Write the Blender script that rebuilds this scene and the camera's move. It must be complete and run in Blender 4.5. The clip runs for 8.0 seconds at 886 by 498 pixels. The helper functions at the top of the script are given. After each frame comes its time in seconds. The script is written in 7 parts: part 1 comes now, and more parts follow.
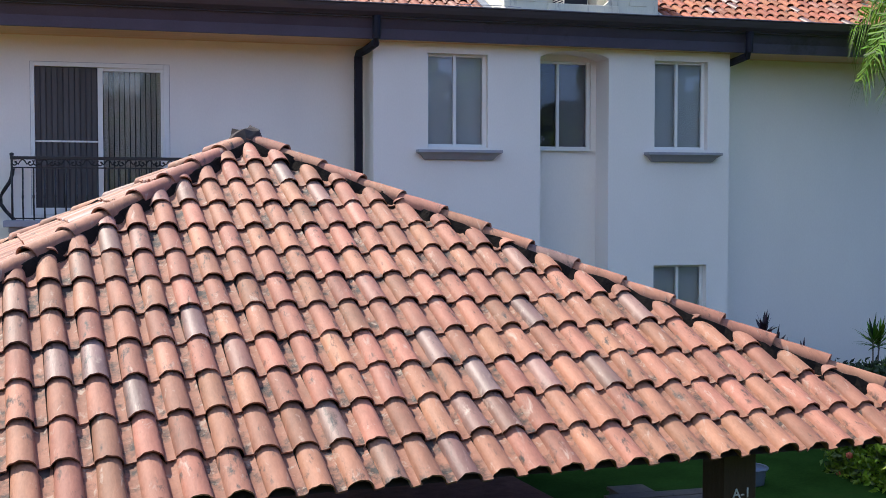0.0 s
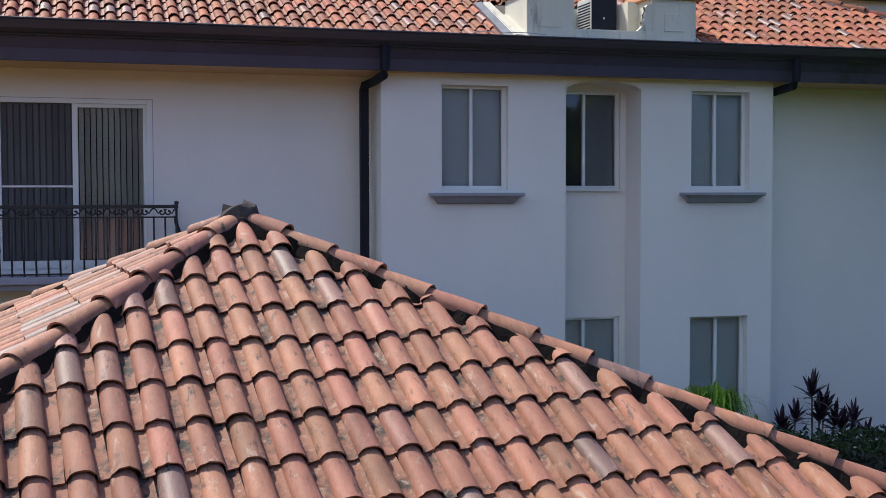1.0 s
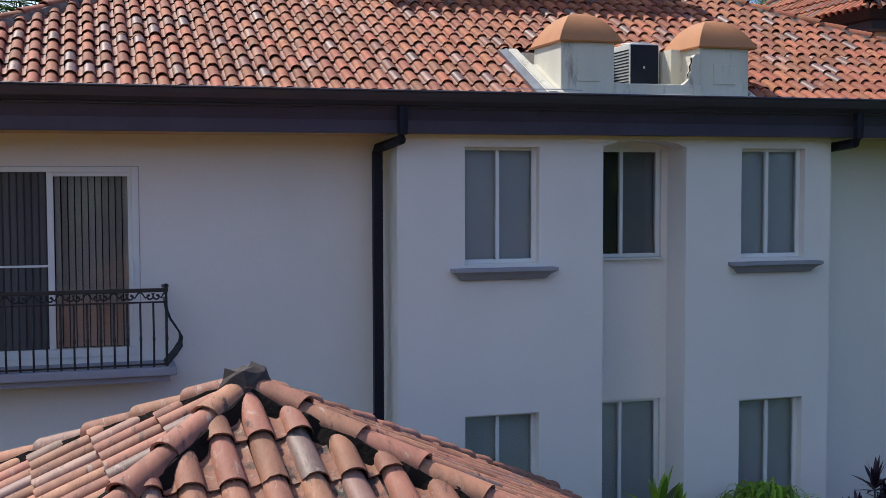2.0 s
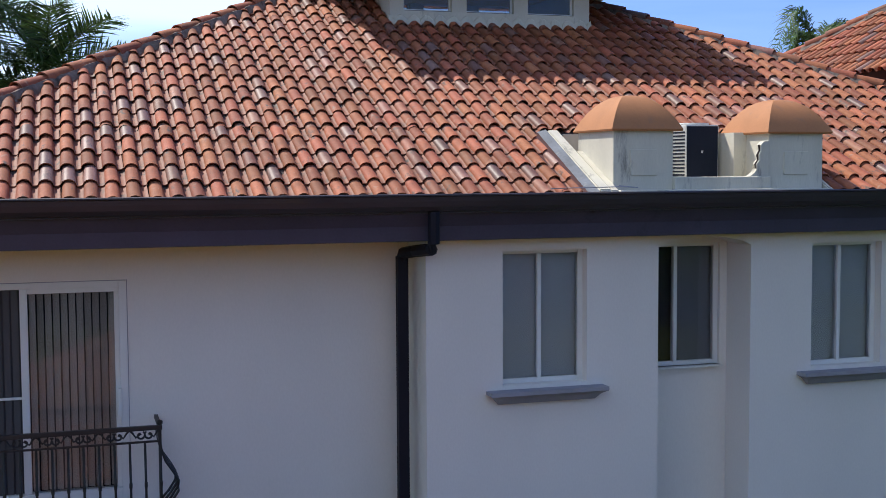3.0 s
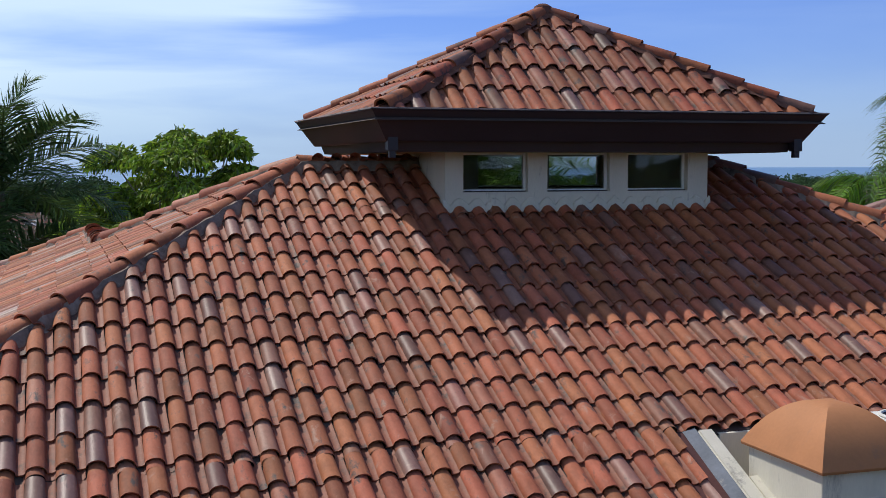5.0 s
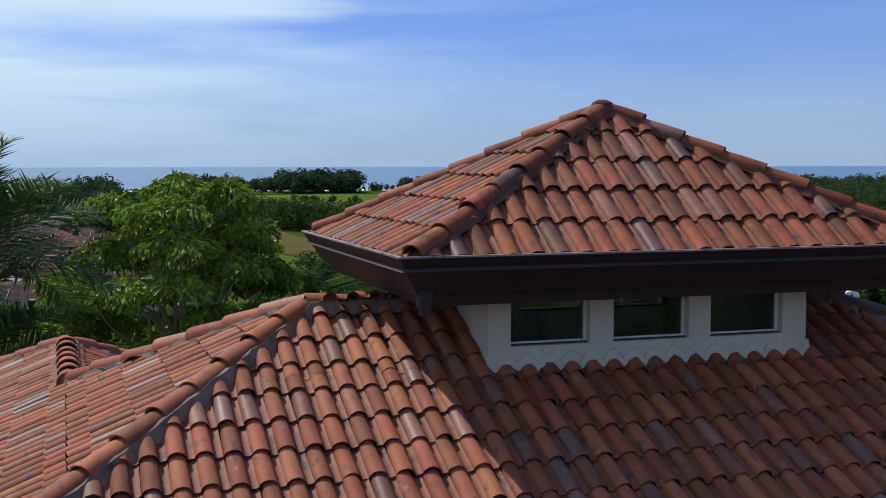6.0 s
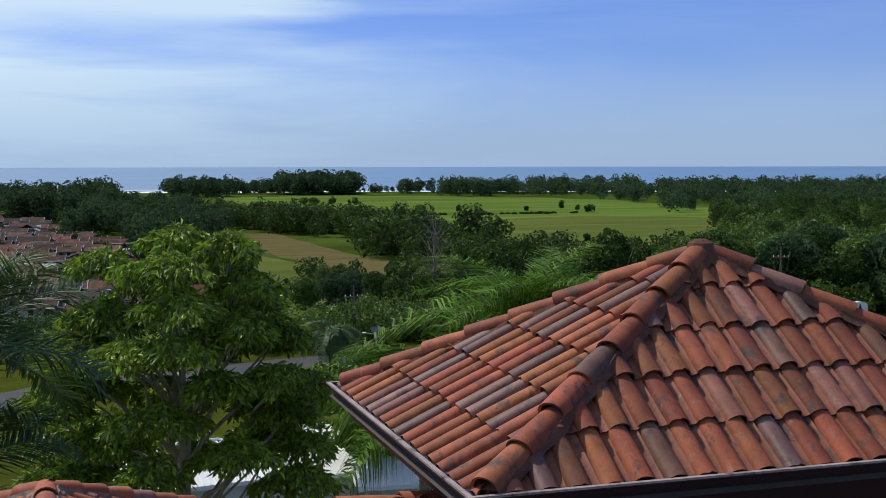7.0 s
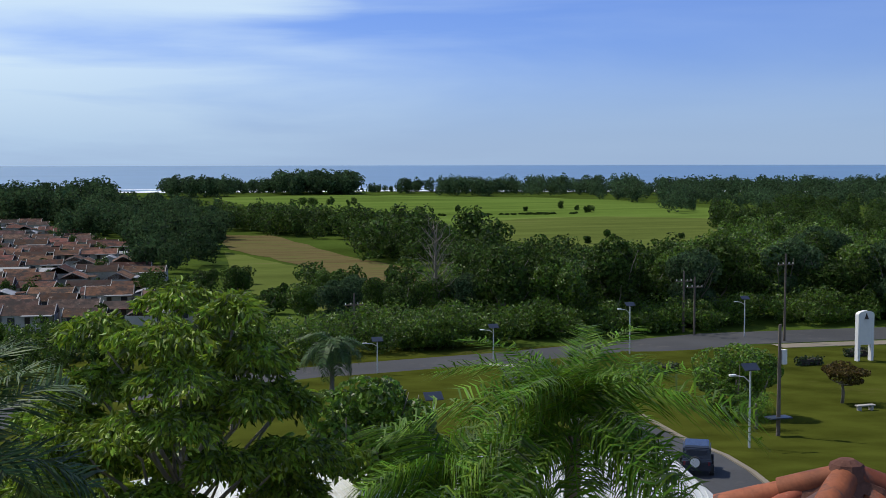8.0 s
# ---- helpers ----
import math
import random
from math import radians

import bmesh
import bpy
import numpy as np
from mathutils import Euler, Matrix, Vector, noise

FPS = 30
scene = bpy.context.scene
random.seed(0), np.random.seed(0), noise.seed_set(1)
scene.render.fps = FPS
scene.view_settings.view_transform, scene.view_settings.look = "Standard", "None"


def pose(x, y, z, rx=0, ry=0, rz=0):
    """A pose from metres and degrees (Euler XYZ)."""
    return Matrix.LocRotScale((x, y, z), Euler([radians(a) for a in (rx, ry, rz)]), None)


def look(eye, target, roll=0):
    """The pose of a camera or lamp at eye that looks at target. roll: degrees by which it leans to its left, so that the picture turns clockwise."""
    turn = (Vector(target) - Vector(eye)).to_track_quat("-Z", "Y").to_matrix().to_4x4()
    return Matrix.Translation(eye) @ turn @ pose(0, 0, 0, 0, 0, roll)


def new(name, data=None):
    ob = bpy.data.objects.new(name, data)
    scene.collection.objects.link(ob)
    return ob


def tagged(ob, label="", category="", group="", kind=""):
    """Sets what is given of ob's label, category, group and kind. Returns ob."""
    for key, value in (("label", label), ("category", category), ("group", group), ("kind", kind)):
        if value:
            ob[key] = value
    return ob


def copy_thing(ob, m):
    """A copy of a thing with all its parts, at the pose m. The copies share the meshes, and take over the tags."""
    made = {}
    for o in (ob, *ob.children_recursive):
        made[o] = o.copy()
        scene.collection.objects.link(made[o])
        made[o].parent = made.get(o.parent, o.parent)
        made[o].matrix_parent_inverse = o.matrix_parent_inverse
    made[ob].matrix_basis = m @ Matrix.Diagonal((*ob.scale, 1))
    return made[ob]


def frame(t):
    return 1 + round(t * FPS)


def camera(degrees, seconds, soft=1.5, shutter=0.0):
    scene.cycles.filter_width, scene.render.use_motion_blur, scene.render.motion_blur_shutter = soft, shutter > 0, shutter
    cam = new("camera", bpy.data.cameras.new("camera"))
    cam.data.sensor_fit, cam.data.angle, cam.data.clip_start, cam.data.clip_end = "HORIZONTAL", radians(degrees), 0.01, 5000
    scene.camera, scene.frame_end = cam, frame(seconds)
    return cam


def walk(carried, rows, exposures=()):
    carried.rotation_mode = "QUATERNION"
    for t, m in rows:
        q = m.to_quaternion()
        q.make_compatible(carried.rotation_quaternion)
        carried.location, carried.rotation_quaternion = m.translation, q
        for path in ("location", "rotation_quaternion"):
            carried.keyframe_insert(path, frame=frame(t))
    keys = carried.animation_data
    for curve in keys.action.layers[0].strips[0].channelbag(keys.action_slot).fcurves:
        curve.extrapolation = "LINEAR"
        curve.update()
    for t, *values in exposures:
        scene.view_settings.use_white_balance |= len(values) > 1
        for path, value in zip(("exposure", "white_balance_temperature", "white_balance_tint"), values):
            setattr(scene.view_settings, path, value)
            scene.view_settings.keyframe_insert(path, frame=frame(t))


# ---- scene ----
cam = camera(40.6, 8.0, soft=0.6)
PATH = [
    (0, (-4.224, -15.722, 3.321), (-3.681, -13.799, 3.238), -0.0),
    (0.5, (-4.137, -14.873, 3.608), (-3.587, -12.952, 3.522), -0.1),
    (1, (-4.043, -14.013, 3.963), (-3.487, -12.094, 3.873), -0.1),
    (1.5, (-3.958, -13.161, 4.393), (-3.397, -11.243, 4.295), -0.1),
    (3, (-3.873, -10.491, 6.064), (-3.276, -8.587, 5.932), -0.3),
    (3.5, (-3.786, -9.508, 6.61), (-3.184, -7.606, 6.476), -0.3),
    (4, (-3.703, -8.482, 7.195), (-3.092, -6.582, 7.055), -0.2),
    (4.5, (-3.572, -7.437, 7.736), (-2.955, -5.54, 7.597), -0.1),
    (6, (-2.95, -4.2, 9.363), (-2.345, -2.299, 9.221), -0.1),
    (6.5, (-2.84, -3.207, 9.886), (-2.235, -1.307, 9.743), -0.0),
    (7, (-2.751, -2.209, 10.398), (-2.145, -0.309, 10.256), -0.1),
    (7.5, (-2.66, -1.271, 10.915), (-2.054, 0.629, 10.772), -0.1),
    (8, (-2.596, -0.366, 11.459), (-1.987, 1.533, 11.314), -0.1),
]
walk(cam, [(t, look(eye, target, roll)) for t, eye, target, roll in PATH],
     exposures=[(0.0, 0.78), (0.8, 0.46), (1.5, 0.20), (3.0, 0.22), (3.5, 0.22), (4.5, -0.1), (6.0, -0.4), (8.0, -0.40)])

# ---------------------------------------------------------------- world, sun, exposure
SUN_DIR = Vector((-0.36, 0.53, 0.80)).normalized()
world = bpy.data.worlds.new("world")
scene.world = world
world.use_nodes = True
wn, wl = world.node_tree.nodes, world.node_tree.links
wn.clear()
w_out = wn.new("ShaderNodeOutputWorld")
w_bg = wn.new("ShaderNodeBackground")
w_sky = wn.new("ShaderNodeTexSky")
w_sky.sky_type = "NISHITA"
w_sky.sun_disc = False
w_sky.sun_elevation = math.asin(SUN_DIR.z)
w_sky.sun_rotation = math.atan2(SUN_DIR.x, SUN_DIR.y)
w_sky.altitude = 0.0
w_sky.air_density = 1.0
w_sky.dust_density = 0.1
w_sky.ozone_density = 4.0
w_co = wn.new("ShaderNodeTexCoord")
w_map = wn.new("ShaderNodeMapping")
w_map.inputs["Location"].default_value = (3.1, 0.4, 1.3)
w_map.inputs["Rotation"].default_value = (0.0, 0.12, 0.4)
w_map.inputs["Scale"].default_value = (1.5, 1.5, 13.0)
w_noise = wn.new("ShaderNodeTexNoise")
w_noise.inputs["Scale"].default_value = 1.35
w_noise.inputs["Detail"].default_value = 7.0
w_noise.inputs["Roughness"].default_value = 0.5
w_noise.inputs["Distortion"].default_value = 0.4
w_ramp = wn.new("ShaderNodeMapRange")
w_ramp.inputs["From Min"].default_value = 0.42
w_ramp.inputs["From Max"].default_value = 0.62
w_ramp.inputs["To Max"].default_value = 0.9
w_mix = wn.new("ShaderNodeMix")
w_mix.data_type = "RGBA"
w_mix.inputs["B"].default_value = (9.3, 11.6, 13.4, 1.0)
wl.new(w_co.outputs["Generated"], w_map.inputs["Vector"])
wl.new(w_map.outputs["Vector"], w_noise.inputs["Vector"])
wl.new(w_noise.outputs["Fac"], w_ramp.inputs["Value"])
# thin cloud thickens towards the west
w_sep = wn.new("ShaderNodeSeparateXYZ")
wl.new(w_co.outputs["Generated"], w_sep.inputs["Vector"])
w_west = wn.new("ShaderNodeMapRange")
w_west.interpolation_type = "SMOOTHSTEP"
w_west.inputs["From Min"].default_value, w_west.inputs["From Max"].default_value = 0.50, -0.10
w_west.inputs["To Min"].default_value, w_west.inputs["To Max"].default_value = 0.10, 1.0
wl.new(w_sep.outputs["X"], w_west.inputs["Value"])
w_thin = wn.new("ShaderNodeMath")
w_thin.operation = "MULTIPLY"
wl.new(w_ramp.outputs["Result"], w_thin.inputs[0])
wl.new(w_west.outputs["Result"], w_thin.inputs[1])
# one brighter bank of cloud high in the west, with a ragged edge
w_edge = wn.new("ShaderNodeMath")
w_edge.operation = "MULTIPLY_ADD"
w_edge.inputs[1].default_value = 0.09
wl.new(w_noise.outputs["Fac"], w_edge.inputs[0])
wl.new(w_sep.outputs["Z"], w_edge.inputs[2])
w_high = wn.new("ShaderNodeMapRange")
w_high.interpolation_type = "SMOOTHSTEP"
w_high.inputs["From Min"].default_value, w_high.inputs["From Max"].default_value = 0.128, 0.168
w_high.inputs["To Max"].default_value = 0.85
wl.new(w_edge.outputs[0], w_high.inputs["Value"])
w_side = wn.new("ShaderNodeMapRange")
w_side.interpolation_type = "SMOOTHSTEP"
w_side.inputs["From Min"].default_value, w_side.inputs["From Max"].default_value = 0.10, -0.02
w_ragged = wn.new("ShaderNodeMath")
w_ragged.operation = "MULTIPLY_ADD"
w_ragged.inputs[1].default_value = -0.35
wl.new(w_noise.outputs["Fac"], w_ragged.inputs[0])
wl.new(w_sep.outputs["X"], w_ragged.inputs[2])
wl.new(w_ragged.outputs[0], w_side.inputs["Value"])
w_bank = wn.new("ShaderNodeMath")
w_bank.operation = "MULTIPLY"
wl.new(w_high.outputs["Result"], w_bank.inputs[0])
w_roof = wn.new("ShaderNodeMapRange")
w_roof.interpolation_type = "SMOOTHSTEP"
w_roof.inputs["From Min"].default_value, w_roof.inputs["From Max"].default_value = 0.21, 0.15
wl.new(w_sep.outputs["Z"], w_roof.inputs["Value"])
w_low_side = wn.new("ShaderNodeMath")
w_low_side.operation = "MULTIPLY"
wl.new(w_side.outputs["Result"], w_low_side.inputs[0])
wl.new(w_roof.outputs["Result"], w_low_side.inputs[1])
wl.new(w_low_side.outputs[0], w_bank.inputs[1])
w_most = wn.new("ShaderNodeMath")
w_most.operation = "MAXIMUM"
wl.new(w_thin.outputs[0], w_most.inputs[0])
wl.new(w_bank.outputs[0], w_most.inputs[1])
wl.new(w_most.outputs[0], w_mix.inputs["Factor"])
w_tint = wn.new("ShaderNodeMix")
w_tint.data_type, w_tint.blend_type = "RGBA", "MULTIPLY"
w_tint.inputs["Factor"].default_value = 1.0
w_tint.inputs["B"].default_value = (0.73, 0.89, 1.55, 1.0)
wl.new(w_sky.outputs["Color"], w_tint.inputs["A"])
wl.new(w_tint.outputs["Result"], w_mix.inputs["A"])
# blue-grey haze low over the sea
w_low = wn.new("ShaderNodeMapRange")
w_low.interpolation_type = "SMOOTHSTEP"
w_low.inputs["From Min"].default_value, w_low.inputs["From Max"].default_value = 0.10, -0.02
w_low.inputs["To Min"].default_value, w_low.inputs["To Max"].default_value = 0.0, 0.75
wl.new(w_sep.outputs["Z"], w_low.inputs["Value"])
w_haze = wn.new("ShaderNodeMix")
w_haze.data_type = "RGBA"
w_haze.inputs["B"].default_value = (4.4, 6.6, 9.9, 1.0)
wl.new(w_low.outputs["Result"], w_haze.inputs["Factor"])
wl.new(w_mix.outputs["Result"], w_haze.inputs["A"])
wl.new(w_haze.outputs["Result"], w_bg.inputs["Color"])
w_bg.inputs["Strength"].default_value = 0.095
wl.new(w_bg.outputs["Background"], w_out.inputs["Surface"])

sun_data = bpy.data.lights.new("sun", "SUN")
sun_data.energy = 5.0
sun_data.angle = radians(0.55)
sun_data.color = (1.0, 0.94, 0.85)
sun = new("sun", sun_data)
sun.matrix_world = look((0, 0, 60), Vector((0, 0, 60)) - SUN_DIR)

# ---------------------------------------------------------------- materials
def material(name, color, rough=0.8, metal=0.0, vary=0.25, scale=3.0, fine=40.0, bump=0.15, stain=None, stain_amount=0.0,
             stain_scale=1.2, spread=0.0, hue=0.0, spec=0.5, stretch=(1, 1, 1), translucent=0.0, grey_from=0.74, polish=0.0, bloom=None, bloom_amount=0.0, bloom_scale=12.0):
    """A surface with variation at two scales, optional stains of their own colour, and a spread of tone from piece to piece."""
    m = bpy.data.materials.new(name)
    m.use_nodes = True
    n, l = m.node_tree.nodes, m.node_tree.links
    bsdf = n["Principled BSDF"]
    bsdf.inputs["Roughness"].default_value = rough
    bsdf.inputs["Metallic"].default_value = metal
    bsdf.inputs["Specular IOR Level"].default_value = spec
    geo = n.new("ShaderNodeNewGeometry")
    mp = n.new("ShaderNodeMapping")
    mp.inputs["Scale"].default_value = stretch
    l.new(geo.outputs["Position"], mp.inputs["Vector"])
    big, small = n.new("ShaderNodeTexNoise"), n.new("ShaderNodeTexNoise")
    big.inputs["Scale"].default_value, small.inputs["Scale"].default_value = scale, fine
    big.inputs["Detail"].default_value, small.inputs["Detail"].default_value = 4.0, 3.0
    l.new(mp.outputs["Vector"], big.inputs["Vector"])
    l.new(mp.outputs["Vector"], small.inputs["Vector"])
    add = n.new("ShaderNodeMath")
    add.operation = "MULTIPLY_ADD"
    add.inputs[1].default_value = 0.4
    l.new(small.outputs["Fac"], add.inputs[0])
    l.new(big.outputs["Fac"], add.inputs[2])
    rng = n.new("ShaderNodeMapRange")
    rng.inputs["From Min"].default_value, rng.inputs["From Max"].default_value = 0.35, 1.05
    rng.inputs["To Min"].default_value, rng.inputs["To Max"].default_value = 1.0 - vary, 1.0 + vary
    l.new(add.outputs[0], rng.inputs["Value"])
    value = rng.outputs["Result"]
    hsv = n.new("ShaderNodeHueSaturation")
    hsv.inputs["Color"].default_value = (*color, 1)
    if spread or hue:
        info = n.new("ShaderNodeObjectInfo")
        total = n.new("ShaderNodeMath")
        total.operation = "ADD"
        l.new(info.outputs["Random"], total.inputs[0])
        l.new(geo.outputs["Random Per Island"], total.inputs[1])
        white = n.new("ShaderNodeTexWhiteNoise")
        white.noise_dimensions = "1D"
        l.new(total.outputs[0], white.inputs["W"])
        sep = n.new("ShaderNodeSeparateColor")
        l.new(white.outputs["Color"], sep.inputs["Color"])
        tone = n.new("ShaderNodeMapRange")
        tone.inputs["To Min"].default_value, tone.inputs["To Max"].default_value = 1.0 - spread, 1.0 + spread
        l.new(sep.outputs["Red"], tone.inputs["Value"])
        mul = n.new("ShaderNodeMath")
        mul.operation = "MULTIPLY"
        l.new(value, mul.inputs[0])
        l.new(tone.outputs["Result"], mul.inputs[1])
        value = mul.outputs[0]
        if hue:
            turn = n.new("ShaderNodeMapRange")
            turn.inputs["To Min"].default_value, turn.inputs["To Max"].default_value = 0.5 - hue, 0.5 + hue
            l.new(sep.outputs["Green"], turn.inputs["Value"])
            l.new(turn.outputs["Result"], hsv.inputs["Hue"])
            sat = n.new("ShaderNodeMapRange")
            sat.inputs["From Min"].default_value = grey_from
            sat.inputs["From Max"].default_value = 1.0
            sat.inputs["To Min"].default_value, sat.inputs["To Max"].default_value = 1.0, 0.62
            l.new(sep.outputs["Blue"], sat.inputs["Value"])
            l.new(sat.outputs["Result"], hsv.inputs["Saturation"])
    if polish:
        shine = n.new("ShaderNodeMapRange")
        shine.inputs["From Min"].default_value, shine.inputs["From Max"].default_value = 0.80, 1.0
        shine.inputs["To Min"].default_value, shine.inputs["To Max"].default_value = rough, rough - polish
        l.new(sep.outputs["Blue"], shine.inputs["Value"])
        l.new(shine.outputs["Result"], bsdf.inputs["Roughness"])
    if hue:
        dim = n.new("ShaderNodeMapRange")
        dim.inputs["From Min"].default_value, dim.inputs["From Max"].default_value = grey_from, 1.0
        dim.inputs["To Min"].default_value, dim.inputs["To Max"].default_value = 1.0, 0.58
        l.new(sep.outputs["Blue"], dim.inputs["Value"])
        both = n.new("ShaderNodeMath")
        both.operation = "MULTIPLY"
        l.new(value, both.inputs[0])
        l.new(dim.outputs["Result"], both.inputs[1])
        value = both.outputs[0]
    l.new(value, hsv.inputs["Value"])
    col = hsv.outputs["Color"]
    if stain is not None:
        sn = n.new("ShaderNodeTexNoise")
        sn.inputs["Scale"].default_value, sn.inputs["Detail"].default_value = stain_scale, 8.0
        sn.inputs["Roughness"].default_value = 0.7
        l.new(mp.outputs["Vector"], sn.inputs["Vector"])
        sr = n.new("ShaderNodeMapRange")
        sr.inputs["From Min"].default_value, sr.inputs["From Max"].default_value = 0.68 - stain_amount * 0.3, 0.75 - stain_amount * 0.2
        l.new(sn.outputs["Fac"], sr.inputs["Value"])
        mix = n.new("ShaderNodeMix")
        mix.data_type = "RGBA"
        mix.inputs["B"].default_value = (*stain, 1)
        l.new(sr.outputs["Result"], mix.inputs["Factor"])
        l.new(col, mix.inputs["A"])
        col = mix.outputs["Result"]
    if bloom is not None:
        ln = n.new("ShaderNodeTexNoise")
        ln.inputs["Scale"].default_value, ln.inputs["Detail"].default_value = bloom_scale, 6.0
        ln.inputs["Roughness"].default_value, ln.inputs["Distortion"].default_value = 0.65, 0.5
        shifted = n.new("ShaderNodeVectorMath")
        shifted.inputs[1].default_value = (3.7, 8.1, 1.9)
        l.new(mp.outputs["Vector"], shifted.inputs[0])
        l.new(shifted.outputs["Vector"], ln.inputs["Vector"])
        lr = n.new("ShaderNodeMapRange")
        lr.inputs["From Min"].default_value, lr.inputs["From Max"].default_value = 0.70 - bloom_amount * 0.3, 0.80 - bloom_amount * 0.2
        lr.inputs["To Max"].default_value = 0.8
        l.new(ln.outputs["Fac"], lr.inputs["Value"])
        over = n.new("ShaderNodeMix")
        over.data_type = "RGBA"
        over.inputs["B"].default_value = (*bloom, 1)
        l.new(lr.outputs["Result"], over.inputs["Factor"])
        l.new(col, over.inputs["A"])
        col = over.outputs["Result"]
    l.new(col, bsdf.inputs["Base Color"])
    if bump:
        bp = n.new("ShaderNodeBump")
        bp.inputs["Strength"].default_value = bump
        bp.inputs["Distance"].default_value = 0.02
        l.new(add.outputs[0], bp.inputs["Height"])
        l.new(bp.outputs["Normal"], bsdf.inputs["Normal"])
    if translucent:
        tr = n.new("ShaderNodeBsdfTranslucent")
        l.new(col, tr.inputs["Color"])
        ms = n.new("ShaderNodeMixShader")
        ms.inputs["Fac"].default_value = translucent
        l.new(bsdf.outputs["BSDF"], ms.inputs[1])
        l.new(tr.outputs["BSDF"], ms.inputs[2])
        l.new(ms.outputs["Shader"], n["Material Output"].inputs["Surface"])
    return m


def glass_material(name, tint, gloss=0.02):
    m = bpy.data.materials.new(name)
    m.use_nodes = True
    n, l = m.node_tree.nodes, m.node_tree.links
    n.remove(n["Principled BSDF"])
    clear, shine = n.new("ShaderNodeBsdfTransparent"), n.new("ShaderNodeBsdfGlossy")
    clear.inputs["Color"].default_value = (*tint, 1)
    shine.inputs["Roughness"].default_value = gloss
    fr = n.new("ShaderNodeFresnel")
    fr.inputs["IOR"].default_value = 1.45
    mix = n.new("ShaderNodeMixShader")
    l.new(fr.outputs["Fac"], mix.inputs["Fac"])
    l.new(clear.outputs["BSDF"], mix.inputs[1])
    l.new(shine.outputs["BSDF"], mix.inputs[2])
    l.new(mix.outputs["Shader"], n["Material Output"].inputs["Surface"])
    return m


M_PLASTER = material("plaster", (0.775, 0.735, 0.688), 0.9, vary=0.08, scale=0.7, fine=60, bump=0.08, stretch=(1, 1, 0.45))
M_CREAM = material("cream_plaster", (0.598, 0.561, 0.462), 0.85, vary=0.12, scale=2.0, fine=50, bump=0.15, stain=(0.27, 0.25, 0.22), stain_amount=0.38, stain_scale=2.6, stretch=(1.8, 1.8, 0.45))
M_SILL = material("sill_stone", (0.30, 0.30, 0.34), 0.85, vary=0.12, scale=4, bump=0.2)
M_FASCIA = material("painted_gutter", (0.036, 0.027, 0.037), 0.5, vary=0.3, scale=2.5, bump=0.05, stretch=(1, 1, 4), stain=(0.052, 0.034, 0.032), stain_amount=0.35)
M_CUPOLA_FASCIA = material("maroon_fascia", (0.020, 0.015, 0.021), 0.5, vary=0.25, scale=2.5, bump=0.05)
M_FASCIA_BOARD = material("fascia_board", (0.060, 0.053, 0.090), 0.6, vary=0.25, scale=2.0, bump=0.05, stain=(0.032, 0.028, 0.044), stain_amount=0.3, stain_scale=1.0)
M_GUTTER_EDGE = material("pale_gutter_lip", (0.30, 0.24, 0.22), 0.6, vary=0.4, scale=6, bump=0.1, stain=(0.06, 0.045, 0.045), stain_amount=0.45, stain_scale=5)
M_SOFFIT = material("soffit_board", (0.55, 0.36, 0.20), 0.8, vary=0.12, scale=3, bump=0.05, stretch=(1, 6, 1))
M_PIPE = material("black_pipe", (0.011, 0.011, 0.020), 0.6, spec=0.2, vary=0.2, bump=0.0)
M_ALU = material("white_aluminium", (0.72, 0.72, 0.70), 0.45, vary=0.05, bump=0.0)
M_BLIND = material("pale_blind", (0.58, 0.61, 0.61), 0.8, vary=0.08, scale=6, bump=0.05, stretch=(8, 1, 0.3))
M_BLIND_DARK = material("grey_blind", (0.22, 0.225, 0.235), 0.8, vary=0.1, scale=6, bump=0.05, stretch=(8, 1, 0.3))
# near-black base colour that stands in for the shade of unlit rooms
M_ROOM_SHADE = material("room_shade_paint", (0.035, 0.035, 0.040), 0.9, vary=0.2, bump=0.0)
# darker copy of the vertical blind, its shade put into the base colour
M_SLAT_SHADE = material("shade_coloured_blind", (0.075, 0.072, 0.075), 0.7, vary=0.15, scale=5, bump=0.05, spread=0.25, stretch=(1, 1, 0.2))
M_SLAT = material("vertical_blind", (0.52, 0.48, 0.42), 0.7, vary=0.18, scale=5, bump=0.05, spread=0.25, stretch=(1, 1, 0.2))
M_SCREEN = material("insect_screen", (0.045, 0.045, 0.055), 0.7, vary=0.2, scale=9, bump=0.0, stretch=(9, 1, 0.2))
M_IRON = material("wrought_iron", (0.014, 0.014, 0.016), 0.45, vary=0.2, bump=0.1)
M_TILE = material("clay_roof_tile", (0.305, 0.097, 0.047), 0.74, vary=0.38, scale=7, fine=45, bump=0.18, stain=(0.085, 0.066, 0.056), stain_amount=0.38, stain_scale=7.0, spread=0.32, hue=0.008, spec=0.30, polish=0.26, grey_from=0.82, stretch=(1.5, 0.7, 0.7), bloom=(0.36, 0.23, 0.17), bloom_amount=0.34, bloom_scale=9.0)
M_TILE_TOP = material("dark_clay_roof_tile", (0.245, 0.070, 0.031), 0.72, vary=0.42, scale=7, fine=45, bump=0.18, stain=(0.055, 0.042, 0.040), stain_amount=0.44, stain_scale=6.0, spread=0.38, hue=0.010, spec=0.28, polish=0.20, grey_from=0.76, stretch=(1.4, 0.8, 0.8), bloom=(0.30, 0.18, 0.13), bloom_amount=0.28, bloom_scale=10.0)
